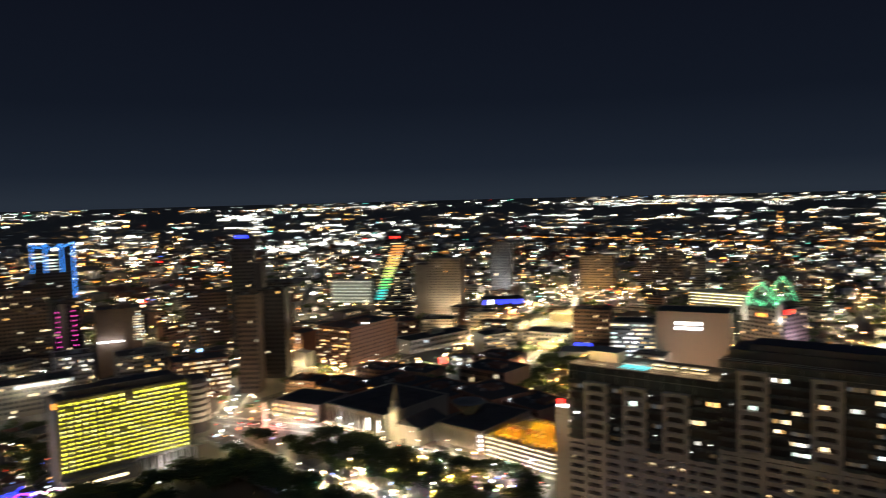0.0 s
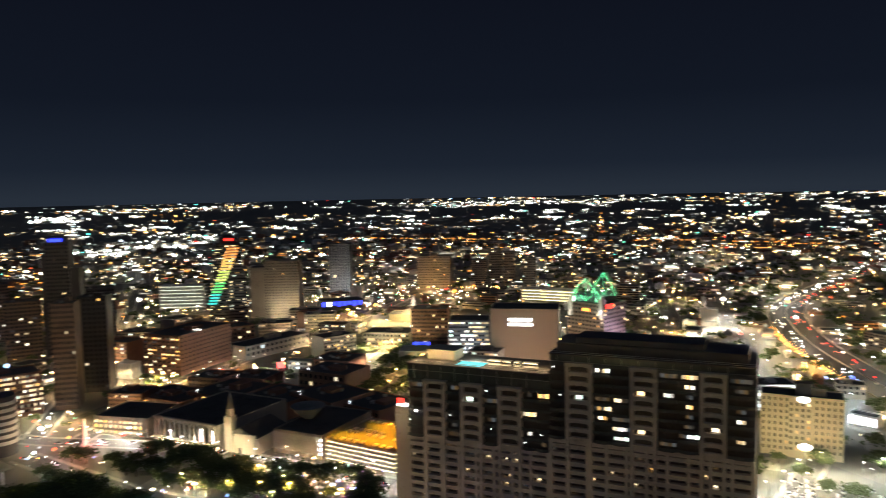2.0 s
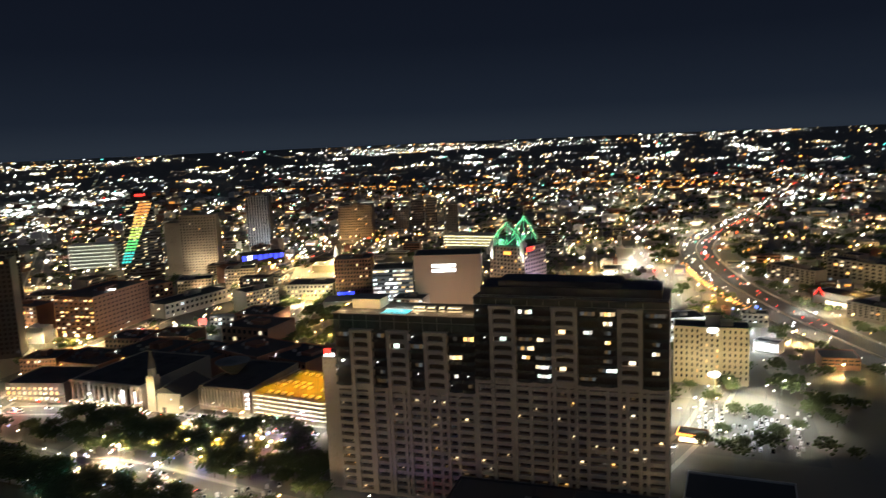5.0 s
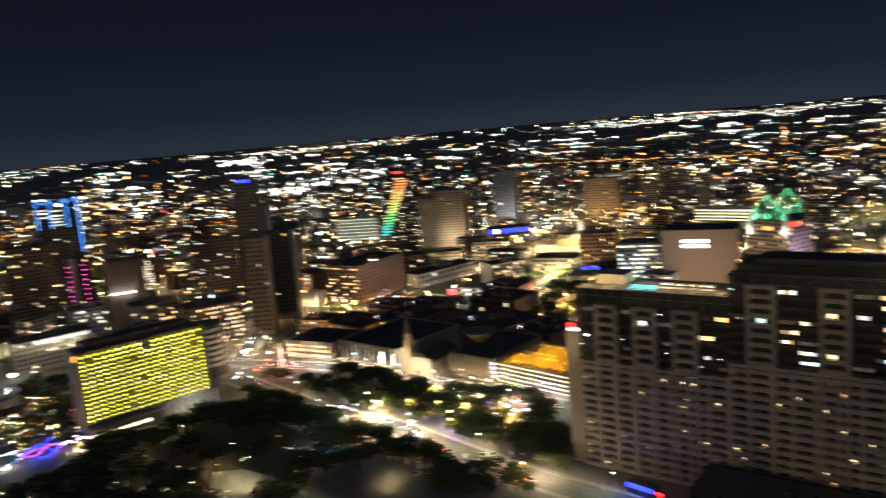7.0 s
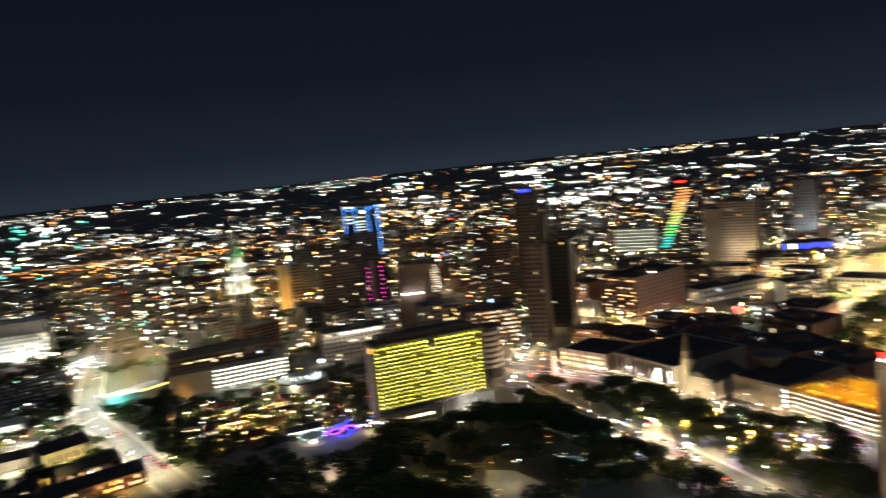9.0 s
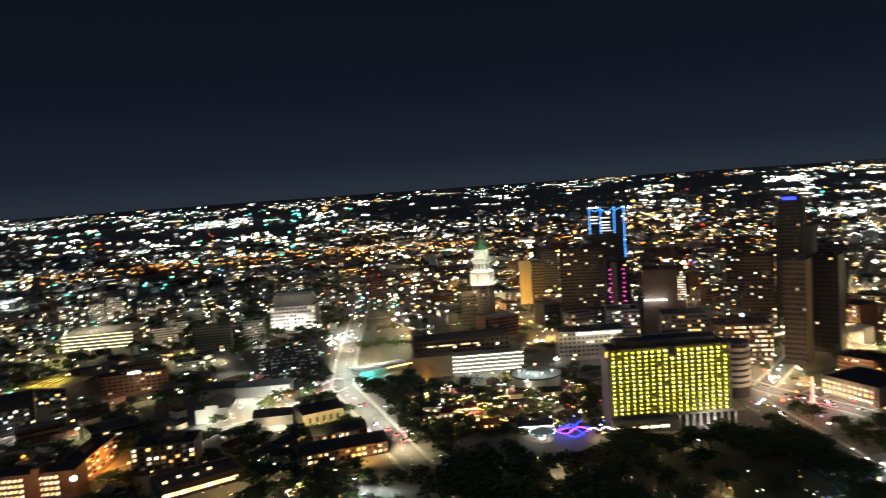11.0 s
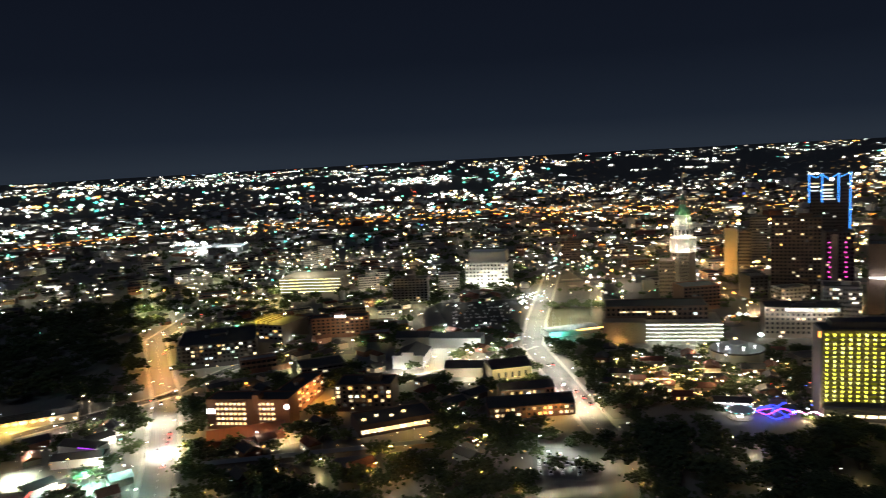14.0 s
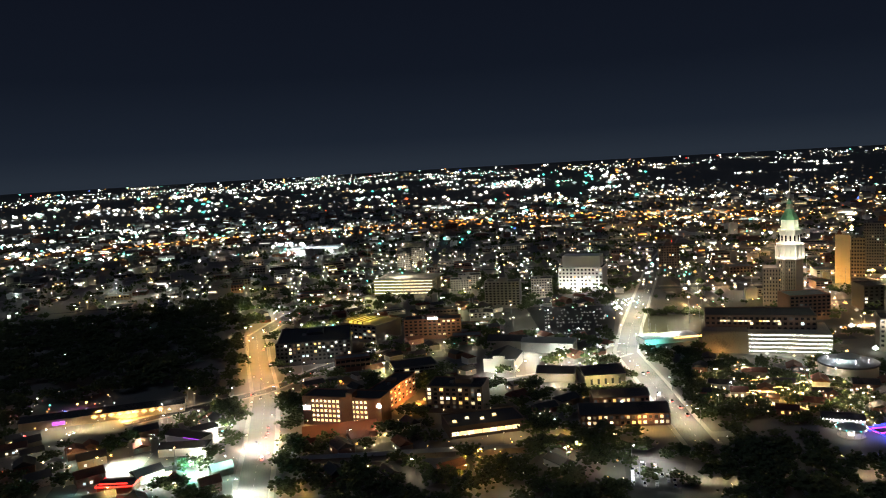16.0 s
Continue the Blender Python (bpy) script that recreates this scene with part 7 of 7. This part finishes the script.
for _ in range(3400):
    az, r = rng.uniform(-70, 84), math.sqrt(rng.uniform(640 ** 2, 2700 ** 2))
    x, y = P(az, r)
    k = 1.0 if r > 1400 else 0.6
    if r < 1500 and not free(x, y, 7) or (az < -46 and r < 1060) or (az < -34 and r < 760) or (az < -24 and r < 1500 and rng.random() < 0.65):
        continue
    w, d, h = k * rng.uniform(8, 40), k * rng.uniform(8, 30), rng.choice((4, 5, 6, 8, 10, 14)) * (1.5 if -15 < az < 62 and rng.random() < 0.25 else 1)
    if r < 1500:
        take(x, y, 0.4 * math.hypot(w, d))
    z, a = ground_z(r), radians(30 if rng.random() < 0.6 else -60)
    s = Shape().box(-w / 2, w / 2, -d / 2, d / 2, -3, h).box(-w * 0.3, -w * 0.1, -d * 0.2, d * 0.2, h, h + 2)
    ca, sa = math.cos(a), math.sin(a)
    far[rng.choice((0, 1, 1, 2, 3))].add([(x + ca * p[0] - sa * p[1], y + sa * p[0] + ca * p[1], z + p[2]) for p in s.v], s.f)
    if rng.random() < 0.5:
        # lit shop fronts, windows and open decks on the sides towards the town
        for k in range(1 if h < 9 else rng.randrange(1, 4)):
            z1, half = z + min(h - 0.6, 1.2 + h * 0.22 * (k + 1)), rng.uniform(0.25, 0.46)
            off = rng.uniform(-0.5 + half, 0.5 - half)
            if rng.random() < 0.6:
                sg = -1 if -sa * x + ca * y > 0 else 1
                q = [((off + e) * w, sg * (d / 2 + g), zz) for zz in (z1 - 0.9, z1 + 0.9) for e, g in ((-half, 0), (half, 0), (half, 0.3), (-half, 0.3))]
            else:
                sg = -1 if ca * x + sa * y > 0 else 1
                q = [(sg * (w / 2 + g), (off + e) * d, zz) for zz in (z1 - 0.9, z1 + 0.9) for e, g in ((-half, 0), (half, 0), (half, 0.3), (-half, 0.3))]
            (cool_fronts if az < -22 else frontage).add([(x + ca * p[0] - sa * p[1], y + sa * p[0] + ca * p[1], p[2]) for p in q], [(3, 2, 1, 0), (4, 5, 6, 7), (0, 1, 5, 4), (1, 2, 6, 5), (2, 3, 7, 6), (3, 0, 4, 7)])
    if r < 2300 and rng.random() < 0.4:
        row_of_lamps(x - x / r * (d * 0.6 + 12) + rng.uniform(-10, 10), y - y / r * (d * 0.6 + 12))
for s, mt, lab in zip(far, (limestone, greige, brick, white_wall), ("pale stone", "grey", "brick", "white")):
    tagged(part("distant_buildings", s, mt), "low distant " + lab + " buildings of the suburbs", "buildings", kind="stuff")
tagged(part("lit_frontages", cool_fronts, cool_front_glow), "white-lit shop fronts of distant buildings", "lights", kind="stuff")
tagged(part("lit_frontages", frontage, front_glow), "lit shop fronts and window bands of distant buildings", "lights", kind="stuff")
for _ in range(60):
    x, y = P(rng.uniform(-49, -32), math.sqrt(rng.uniform(760 ** 2, 1350 ** 2)))
    if free(x, y, -4):
        row_of_lamps(x, y)
tagged(part("lamp_posts", post_rows, steel), "steel posts of rows of street lamps", "street lamps", kind="stuff")
tagged(part("lamp_heads", lamp_mesh("lamp_heads", cool_heads, row_lamp_cool, row_lens_cool), row_lamp_cool), "white-lit heads of rows of street lamps", "street lamps", kind="stuff")
tagged(part("lamp_heads", lamp_mesh("lamp_heads", head_rows, row_lamp, row_lens), row_lamp), "lit heads of rows of street lamps", "street lamps", kind="stuff")

# ---- the lights of the city beyond ----
far_glow = {"white": glow("city_light_white", (WHITE, (1, 0.92, 0.78), COOL, (0.85, 1, 0.93), WHITE), 11, sampled=True, island=True, low=0.03, skew=2.0),
            "warm": glow("city_light_warm", (WARM, (1, 0.85, 0.6), WARM, AMBER), 9, sampled=True, island=True, low=0.05, skew=2.0),
            "orange": glow("city_light_orange", (ORANGE, AMBER, (1, 0.45, 0.1)), 8, sampled=True, island=True, low=0.1, skew=1.6),
            "green": glow("city_light_green", ((0.2, 1, 0.7), TEAL, (0.5, 1, 0.7)), 4, island=True, low=0.3),
            "red": glow("city_light_red", (RED, (1, 0.15, 0.05)), 4, island=True, low=0.3),
            "blue": glow("city_light_blue", ((0.1, 0.2, 1), (0.3, 0.5, 1)), 4, island=True, low=0.3)}
far_glow["sodium"] = glow("city_light_sodium", (ORANGE, (1, 0.36, 0.06), (1, 0.30, 0.04), (1, 0.42, 0.09)), 2.8, sampled=True, island=True, low=0.35)
fields = {k: Shape() for k in far_glow}
F = 1325.0


def r_of(el):
    """The distance at which the plain lies at this angle below the level."""
    lo, hi = 200.0, 4880.0
    for _ in range(40):
        mid = (lo + hi) / 2
        if (ground_z(mid) + 6 - H) / mid < math.tan(radians(el)):
            lo = mid
        else:
            hi = mid
    return lo


def light(x, y, size, colour, lift=6.0, wide=1.0):
    r = math.hypot(x, y)
    if r > 4890:
        return
    s = size * r / F / 2
    if r > 1700:
        # far yards and frontages read as low wide bars of light
        f, t = Vector((x, y)) / r, Vector((y, -x)) / r
        z, w, d = ground_z(r) + lift, s * wide * rng.uniform(0.9, 1.3), s
        p = Vector((x, y))
        fields[colour].add([(*(p + t * w), z), (*(p - f * d), z), (*(p - t * w), z), (*(p + f * d), z), (x, y, z + s * 0.7), (x, y, z - s * 0.7)],
                           [(0, 1, 4), (1, 2, 4), (2, 3, 4), (3, 0, 4), (1, 0, 5), (2, 1, 5), (3, 2, 5), (0, 3, 5)])
    else:
        fields[colour].gem(x, y, ground_z(r) + lift, s * wide, s * wide, s * 0.8)


def span(lo, hi):
    """Many small, few large."""
    return lo * 0.8 + (hi * 1.3 - lo * 0.8) * rng.random() ** 2.0


def pick(mix):
    return rng.choices(("white", "warm", "orange", "green", "red", "blue"), mix)[0]


MIX = (60, 24, 8, 4, 3, 1)


def cluster(az, el, daz, del_, n, mix=MIX, size=(1.5, 3.5)):
    """A lit yard, stadium or shopping street: many lamps close together."""
    for _ in range(n):
        e = min(-0.5, el + rng.gauss(0, del_))
        light(*P(az + rng.gauss(0, daz), r_of(e)), span(*size) * (0.85 if e < -1.2 else 0.66), pick(mix))


def street(az, el, n, mix=MIX, gap=34, size=(1.4, 3.2)):
    """Lamps along one straight street."""
    r = r_of(el)
    x, y = P(az, r)
    if r > 1900:
        a = -radians(az) + rng.gauss(0, 0.22) + (0.5 if rng.random() < 0.15 else 0)
    else:
        a = rng.choice((radians(30), radians(-60), radians(45))) + rng.uniform(-0.1, 0.1)
    gap = gap if r < 1700 else 0.0034 * r
    c = pick(mix)
    for i in range(n):
        d = (i - n / 2) * gap + rng.uniform(-8, 8)
        light(x + d * math.cos(a), y + d * math.sin(a), rng.uniform(*size), c if rng.random() < 0.8 else pick(mix))


def el_draw(lo, hi):
    return -math.exp(rng.uniform(math.log(lo), math.log(hi)))


def lively(x, y):
    """How built-up a stretch of the plain is: woods and fields stay dark."""
    az, r = polar(x, y)
    if r < 1500:
        return noise.noise((x * 0.0011, y * 0.0011, 3.7)) + 0.5 * noise.noise((x * 0.004, y * 0.004, 9.1))
    return noise.noise((az * 0.07, math.log(r) * 9, 3.7)) + 0.6 * noise.noise((az * 0.25, math.log(r) * 22, 9.1))


rng = random.Random(123)
WEST_MIX, EAST_MIX = (66, 13, 5, 13, 2, 1), (44, 32, 17, 2, 4, 1)


def mix_of(az):
    return WEST_MIX if az < -20 else EAST_MIX


def density(az, el):
    """How thickly lamps stand: a bright rim, a dark belt of woods, then the inner suburbs."""
    e = -el
    d = 0.95 if e < 1.1 else 0.10 if e < 2.3 else 0.34 if e < 3.2 else 0.60 if e < 5.4 else 0.30
    if az < -46 and e > 6.2:
        d *= 0.35
    return d * max(0.0, min(1.8, 0.12 + 3.0 * lively(*P(az, r_of(el)))))


for _ in range(9500):
    az, el = rng.uniform(-70, 84), el_draw(0.52, 8.5)
    if rng.random() < density(az, el) * (0.6 if az < -18 else 1.0):
        x, y = P(az, r_of(el))
        if math.hypot(x, y) > 1400 or free(x, y, -3):
            light(x, y, rng.choice((1.2, 1.5, 1.8, 2.2, 2.8, 4.4)) * (0.66 if el > -1.1 else 1.35 if az < -18 else 1), pick(mix_of(az)), lift=rng.uniform(5, 11), wide=rng.uniform(0.9, 1.3))
# streets, yards and shopping strips seen end on: short level bands of lamps with dark land between
for _ in range(330):
    az, el = rng.uniform(-70, 84), el_draw(0.75, 5.2)
    tint = rng.choice(((94, 6, 0, 0, 0, 0), (90, 0, 0, 10, 0, 0), (40, 50, 10, 0, 0, 0), (84, 10, 2, 3, 1, 0)))
    cluster(az, el, rng.uniform(0.12, 0.8), 0.012 + 0.012 * -el, rng.randrange(6, 22), tint, (1.8, 4.4) if el < -1.3 else (1.3, 3.0))
for _ in range(230):
    az, el = rng.uniform(-70, 84), el_draw(0.55, 6.5)
    if rng.random() < density(az, el) * 0.8:
        street(az, el, rng.randrange(4, 14), mix_of(az), size=(1.8, 3.4) if el < -1.5 else (1.3, 2.5))
for _ in range(300):
    az = rng.uniform(-70, 84)
    light(*P(az, r_of(el_draw(0.5, 0.95))), rng.uniform(1.4, 3.0), pick((60, 24, 6, 6, 3, 1)), wide=rng.uniform(1, 1.8))
for _ in range(95):
    az, el = rng.uniform(-70, 84), el_draw(0.6, 6)
    if rng.random() < density(az, el) + 0.15:
        cluster(az, el, rng.uniform(0.15, 0.6), rng.uniform(0.03, 0.10), rng.randrange(5, 15), rng.choice(((88, 6, 0, 6, 0, 0), (50, 40, 10, 0, 0, 0), (80, 0, 0, 20, 0, 0), mix_of(az))), (2.4, 5.2))
# low glowing grains in place of the orange-lit wall beside the motorway
for x, y in STRIP:
    light(x, y, rng.uniform(2.4, 4.4), "sodium", lift=2, wide=1.8)
for _ in range(760):
    az, el = rng.uniform(-69, -18), el_draw(1.3, 6.6)
    if lively(*P(az, r_of(el))) > rng.uniform(-0.25, 0.2):
        light(*P(az, r_of(el)), rng.uniform(3.4, 7.4), pick((68, 10, 4, 18, 0, 0)), lift=9)
for x, y in BEACONS:
    light(x, y, rng.uniform(1.6, 3.0), "sodium", lift=20, wide=2.2)
# the bright places that stand out
cluster(13.6, -1.35, 0.8, 0.13, 70, (100, 0, 0, 0, 0, 0), (4, 7))
cluster(14.6, -2.2, 0.3, 0.25, 20, (100, 0, 0, 0, 0, 0), (2.5, 4))
cluster(16.8, -3.8, 1.0, 0.14, 55, (100, 0, 0, 0, 0, 0), (4, 7))
cluster(19.8, -3.4, 2.2, 0.13, 130, (95, 5, 0, 0, 0, 0), (4, 8))
cluster(50, -0.95, 3.5, 0.07, 70, (85, 15, 0, 0, 0, 0), (2.4, 4.4))
cluster(-50, -1.0, 6, 0.10, 130, (80, 5, 3, 12, 0, 0), (2.2, 4.2))
cluster(-25, -1.0, 6, 0.10, 110, (80, 10, 0, 10, 0, 0), (2.2, 4.2))
cluster(-58, -3.9, 4, 0.25, 60, (80, 0, 0, 20, 0, 0), (3.6, 6.4))
cluster(-42, -4.3, 3, 0.25, 40, (80, 0, 0, 20, 0, 0), (3.6, 6.4))
cluster(23, -2.8, 2.0, 0.15, 50, (80, 10, 0, 10, 0, 0), (2.6, 4.6))
cluster(52.8, -2.7, 0.12, 0.35, 20, (0, 20, 80, 0, 0, 0), (2.4, 4))
cluster(61, -2.4, 2.2, 0.3, 60, (40, 60, 0, 0, 0, 0), (2.4, 4.2))
cluster(18.6, -5.0, 0.8, 0.4, 40, (80, 14, 0, 3, 3, 0), (2.5, 4.5))
cluster(18, -0.85, 3, 0.05, 110, (40, 30, 30, 0, 0, 0), (2.4, 4.4))
cluster(46, -0.85, 3, 0.06, 110, (80, 20, 0, 0, 0, 0), (1.6, 3.2))
cluster(55, -0.75, 3, 0.04, 60, (70, 30, 0, 0, 0, 0), (1.6, 3.0))
cluster(41, -1.0, 2.5, 0.06, 70, (90, 10, 0, 0, 0, 0), (2, 3.5))
cluster(58, -3.2, 4, 0.3, 80, (15, 25, 55, 0, 5, 0), (2.2, 3.8))
cluster(71, -3.4, 2.5, 0.3, 50, (40, 30, 25, 0, 5, 0), (2, 4))
cluster(71.8, -5.2, 0.4, 0.35, 50, (100, 0, 0, 0, 0, 0), (3, 5))
cluster(6, -2.9, 2.0, 0.5, 70, (25, 45, 30, 0, 0, 0), (2, 3.6))
cluster(-28.5, -1.9, 0.9, 0.12, 50, (90, 0, 0, 10, 0, 0), (3, 4.5))
cluster(-28.6, -2.9, 0.12, 0.6, 22, (0, 10, 55, 0, 35, 0), (2, 3.4))
cluster(-46, -1.2, 3.0, 0.08, 90, (82, 8, 0, 10, 0, 0), (2.5, 4))
cluster(-44.3, -5.9, 1.2, 0.12, 30, (90, 0, 0, 10, 0, 0), (3, 5))
cluster(-40, -1.15, 3, 0.07, 60, (80, 10, 0, 10, 0, 0), (2, 3.5))
cluster(-17, -2.9, 3, 0.12, 50, (55, 40, 5, 0, 0, 0), (2.5, 4))
cluster(-13, -4.7, 5.0, 0.2, 110, (25, 35, 40, 0, 0, 0), (2.2, 3.8))
cluster(-58, -3.2, 4.0, 0.16, 70, (80, 5, 2, 13, 0, 0), (2.6, 5))
cluster(-56, -5.2, 4.0, 0.2, 50, (60, 14, 10, 14, 2, 0), (2.4, 4.6))
cluster(-7, -3.2, 5, 0.25, 60, (85, 12, 0, 0, 0, 3), (2, 3.6))
cluster(-3, -0.75, 3, 0.06, 50, (80, 20, 0, 0, 0, 0), (2, 3.2))
cluster(-30, -4.6, 9.0, 0.12, 90, (0, 15, 80, 0, 5, 0), (2.2, 4))
cluster(-56, -4.7, 3.0, 0.10, 40, (0, 15, 80, 0, 5, 0), (2.2, 4))
cluster(44, -4.3, 8.0, 0.10, 70, (0, 15, 85, 0, 0, 0), (2, 3.4))
cluster(64, -4.2, 3.0, 0.10, 60, (0, 10, 80, 0, 10, 0), (2.2, 4))
cluster(-36, -8.0, 6, 0.7, 110, (45, 42, 0, 13, 0, 0), (2, 4.4))
cluster(40, -7.2, 6, 0.5, 80, (40, 55, 0, 5, 0, 0), (2.2, 4.2))
cluster(60, -6.5, 5, 1.0, 100, (60, 25, 4, 8, 3, 0), (2.2, 4.6))
cluster(32, -6.0, 4, 1.0, 70, (50, 40, 4, 3, 3, 0), (2, 4))
cluster(-14, -5.8, 6, 0.5, 60, (45, 45, 8, 1, 1, 0), (2, 3.8))
cluster(5, -3.2, 2.6, 0.45, 130, (26, 44, 30, 0, 0, 0), (2.8, 6.5))
cluster(10, -4.6, 3.6, 0.7, 150, (26, 40, 30, 1, 3, 0), (2.6, 6.0))
cluster(19, -5.4, 3.2, 0.6, 110, (45, 38, 12, 2, 3, 0), (2.6, 6.0))
cluster(-13, -5.2, 4.2, 0.35, 90, (28, 40, 28, 3, 0, 1), (2.8, 6.2))
cluster(-17, -8.2, 2.4, 0.7, 60, (70, 20, 0, 10, 0, 0), (3, 7))
cluster(30, -6.6, 4, 0.5, 90, (40, 46, 12, 2, 0, 0), (2.6, 5.6))
for a, b in zip(highway, highway[1:]):
    n = Vector((-(b - a).y, (b - a).x)).normalized()
    for k in (-1, 1, -1, 1):
        if a.length > 640 and rng.random() < (0.5 if a.length < 1300 else 0.9):
            p = a.lerp(b, rng.random()) + n * k * rng.uniform(5, 17)
            light(p.x, p.y, rng.uniform(1.8, 4.2), "white" if k > 0 else "red", lift=0.9)
cluster(-61.5, -4.5, 1.3, 0.13, 50, (85, 0, 0, 15, 0, 0), (4.5, 8))
cluster(-45.2, -5.5, 0.8, 0.09, 24, (85, 0, 0, 15, 0, 0), (5, 9))
cluster(-62, -1.15, 5, 0.12, 130, (75, 10, 5, 10, 0, 0), (2.6, 5))
cluster(0, -4.4, 5, 0.9, 200, (22, 42, 33, 1, 1, 1), (2.8, 6.2))
cluster(8, -7.2, 5, 0.8, 130, (36, 44, 14, 2, 3, 1), (2.6, 6))
cluster(-10, -6.8, 4.5, 0.6, 50, (42, 40, 14, 3, 0, 1), (2.8, 6.4))
cluster(-24, -9.5, 4.5, 0.9, 90, (58, 28, 4, 10, 0, 0), (2.6, 6))
cluster(-38, -7.4, 6, 0.6, 90, (46, 38, 6, 10, 0, 0), (2.6, 5.6))
cluster(45, -3.6, 6, 0.8, 170, (42, 36, 18, 2, 2, 0), (2.2, 5.2))
cluster(57, -4.6, 5, 0.9, 160, (46, 32, 16, 3, 3, 0), (2.2, 5.4))
cluster(70, -4.6, 4, 0.9, 90, (44, 30, 16, 4, 6, 0), (2.2, 5.4))
cluster(74, -9, 3, 1.2, 50, (50, 34, 8, 2, 6, 0), (2.4, 5.4))
cluster(26, -4.6, 8, 0.9, 90, (50, 36, 8, 2, 3, 1), (2.2, 4.6))
cluster(47, -5.2, 6, 0.9, 90, (28, 42, 24, 2, 4, 0), (2.2, 4.6))


def garden(n, az0, az1, r0, r1, mix, size=(1.6, 3.8)):
    """Garden, shop and string lamps near the ground."""
    for _ in range(n):
        light(*P(rng.uniform(az0, az1), math.sqrt(rng.uniform(r0 ** 2, r1 ** 2))), span(*size), pick(mix), lift=rng.uniform(2, 5))


garden(150, -16, -1, 490, 600, (15, 58, 25, 2, 0, 0), (2.0, 5.0))
garden(26, 1, 16, 325, 405, (20, 60, 20, 0, 0, 0), (2.0, 5.0))
garden(14, 1, 14, 405, 480, (20, 60, 20, 0, 0, 0), (1.6, 3.4))
garden(40, -3, 2, 490, 570, (20, 10, 5, 5, 25, 35))
garden(90, 14, 36, 375, 455, (42, 12, 4, 8, 6, 28), (1.8, 5.5))
garden(36, 14, 36, 375, 455, (60, 10, 0, 6, 4, 20), (4.5, 8))
garden(80, 10, 20, 530, 640, (45, 25, 8, 2, 14, 6), (2.4, 6))
garden(150, -48, -20, 380, 600, (15, 60, 25, 0, 0, 0), (2.0, 5.5))
garden(170, -66, -50, 390, 580, (45, 35, 8, 7, 5, 0))
garden(150, -48, -18, 600, 1100, (42, 42, 6, 10, 0, 0), (2.0, 5.0))
garden(330, 8, 47, 620, 1250, (26, 50, 18, 2, 3, 1), (2.0, 5.2))
garden(90, 8, 62, 650, 1400, (40, 40, 16, 2, 2, 0), (4.5, 8.5))
garden(150, 62, 80, 540, 1300, (58, 26, 6, 6, 4, 0), (2.0, 5.5))
garden(170, -16, 12, 600, 1250, (30, 46, 20, 2, 1, 1), (2.0, 5.2))
garden(50, -16, 12, 620, 1400, (40, 36, 20, 2, 1, 1), (4.5, 8.5))
garden(90, -66, -49, 600, 1050, (60, 25, 0, 15, 0, 0), (0.9, 2.8))
garden(50, -66, -58, 585, 680, (40, 30, 10, 5, 10, 5), (1.6, 4))
garden(90, -34, -1, 325, 450, (30, 55, 15, 0, 0, 0), (1.4, 3.6))
garden(8, 68, 70.5, 690, 720, (0, 0, 0, 0, 0, 100), (4, 7))
cluster(-20.4, -11.2, 0.4, 0.3, 26, (100, 0, 0, 0, 0, 0), (3, 6))
# faint grains of glow in place of haze, dim windows and lit surfaces
faint = Shape()
fields["faint"] = faint
far_glow["faint"] = glow("faint_glow_grain", (COOL, (0.9, 0.75, 0.5), WARM, (0.6, 0.75, 0.8), AMBER, (0.7, 0.9, 0.75), (1, 0.6, 0.3)), 0.30, island=True, low=0.06, skew=1.8)
for _ in range(5000):
    az, el = rng.uniform(-70, 84), el_draw(1.6, 9.5)
    x, y = P(az, r_of(el))
    if lively(x, y) > rng.uniform(-0.55, 0.15) and (math.hypot(x, y) > 1400 or free(x, y, -3)):
        light(x, y, rng.uniform(1.0, 2.6), "faint", lift=rng.uniform(2, 9), wide=rng.uniform(1, 2.5))
for k, s in fields.items():
    tagged(part("city_lights_" + k, s, far_glow[k]), "countless distant " + k + " lights of the city at night", "city lights", kind="stuff")
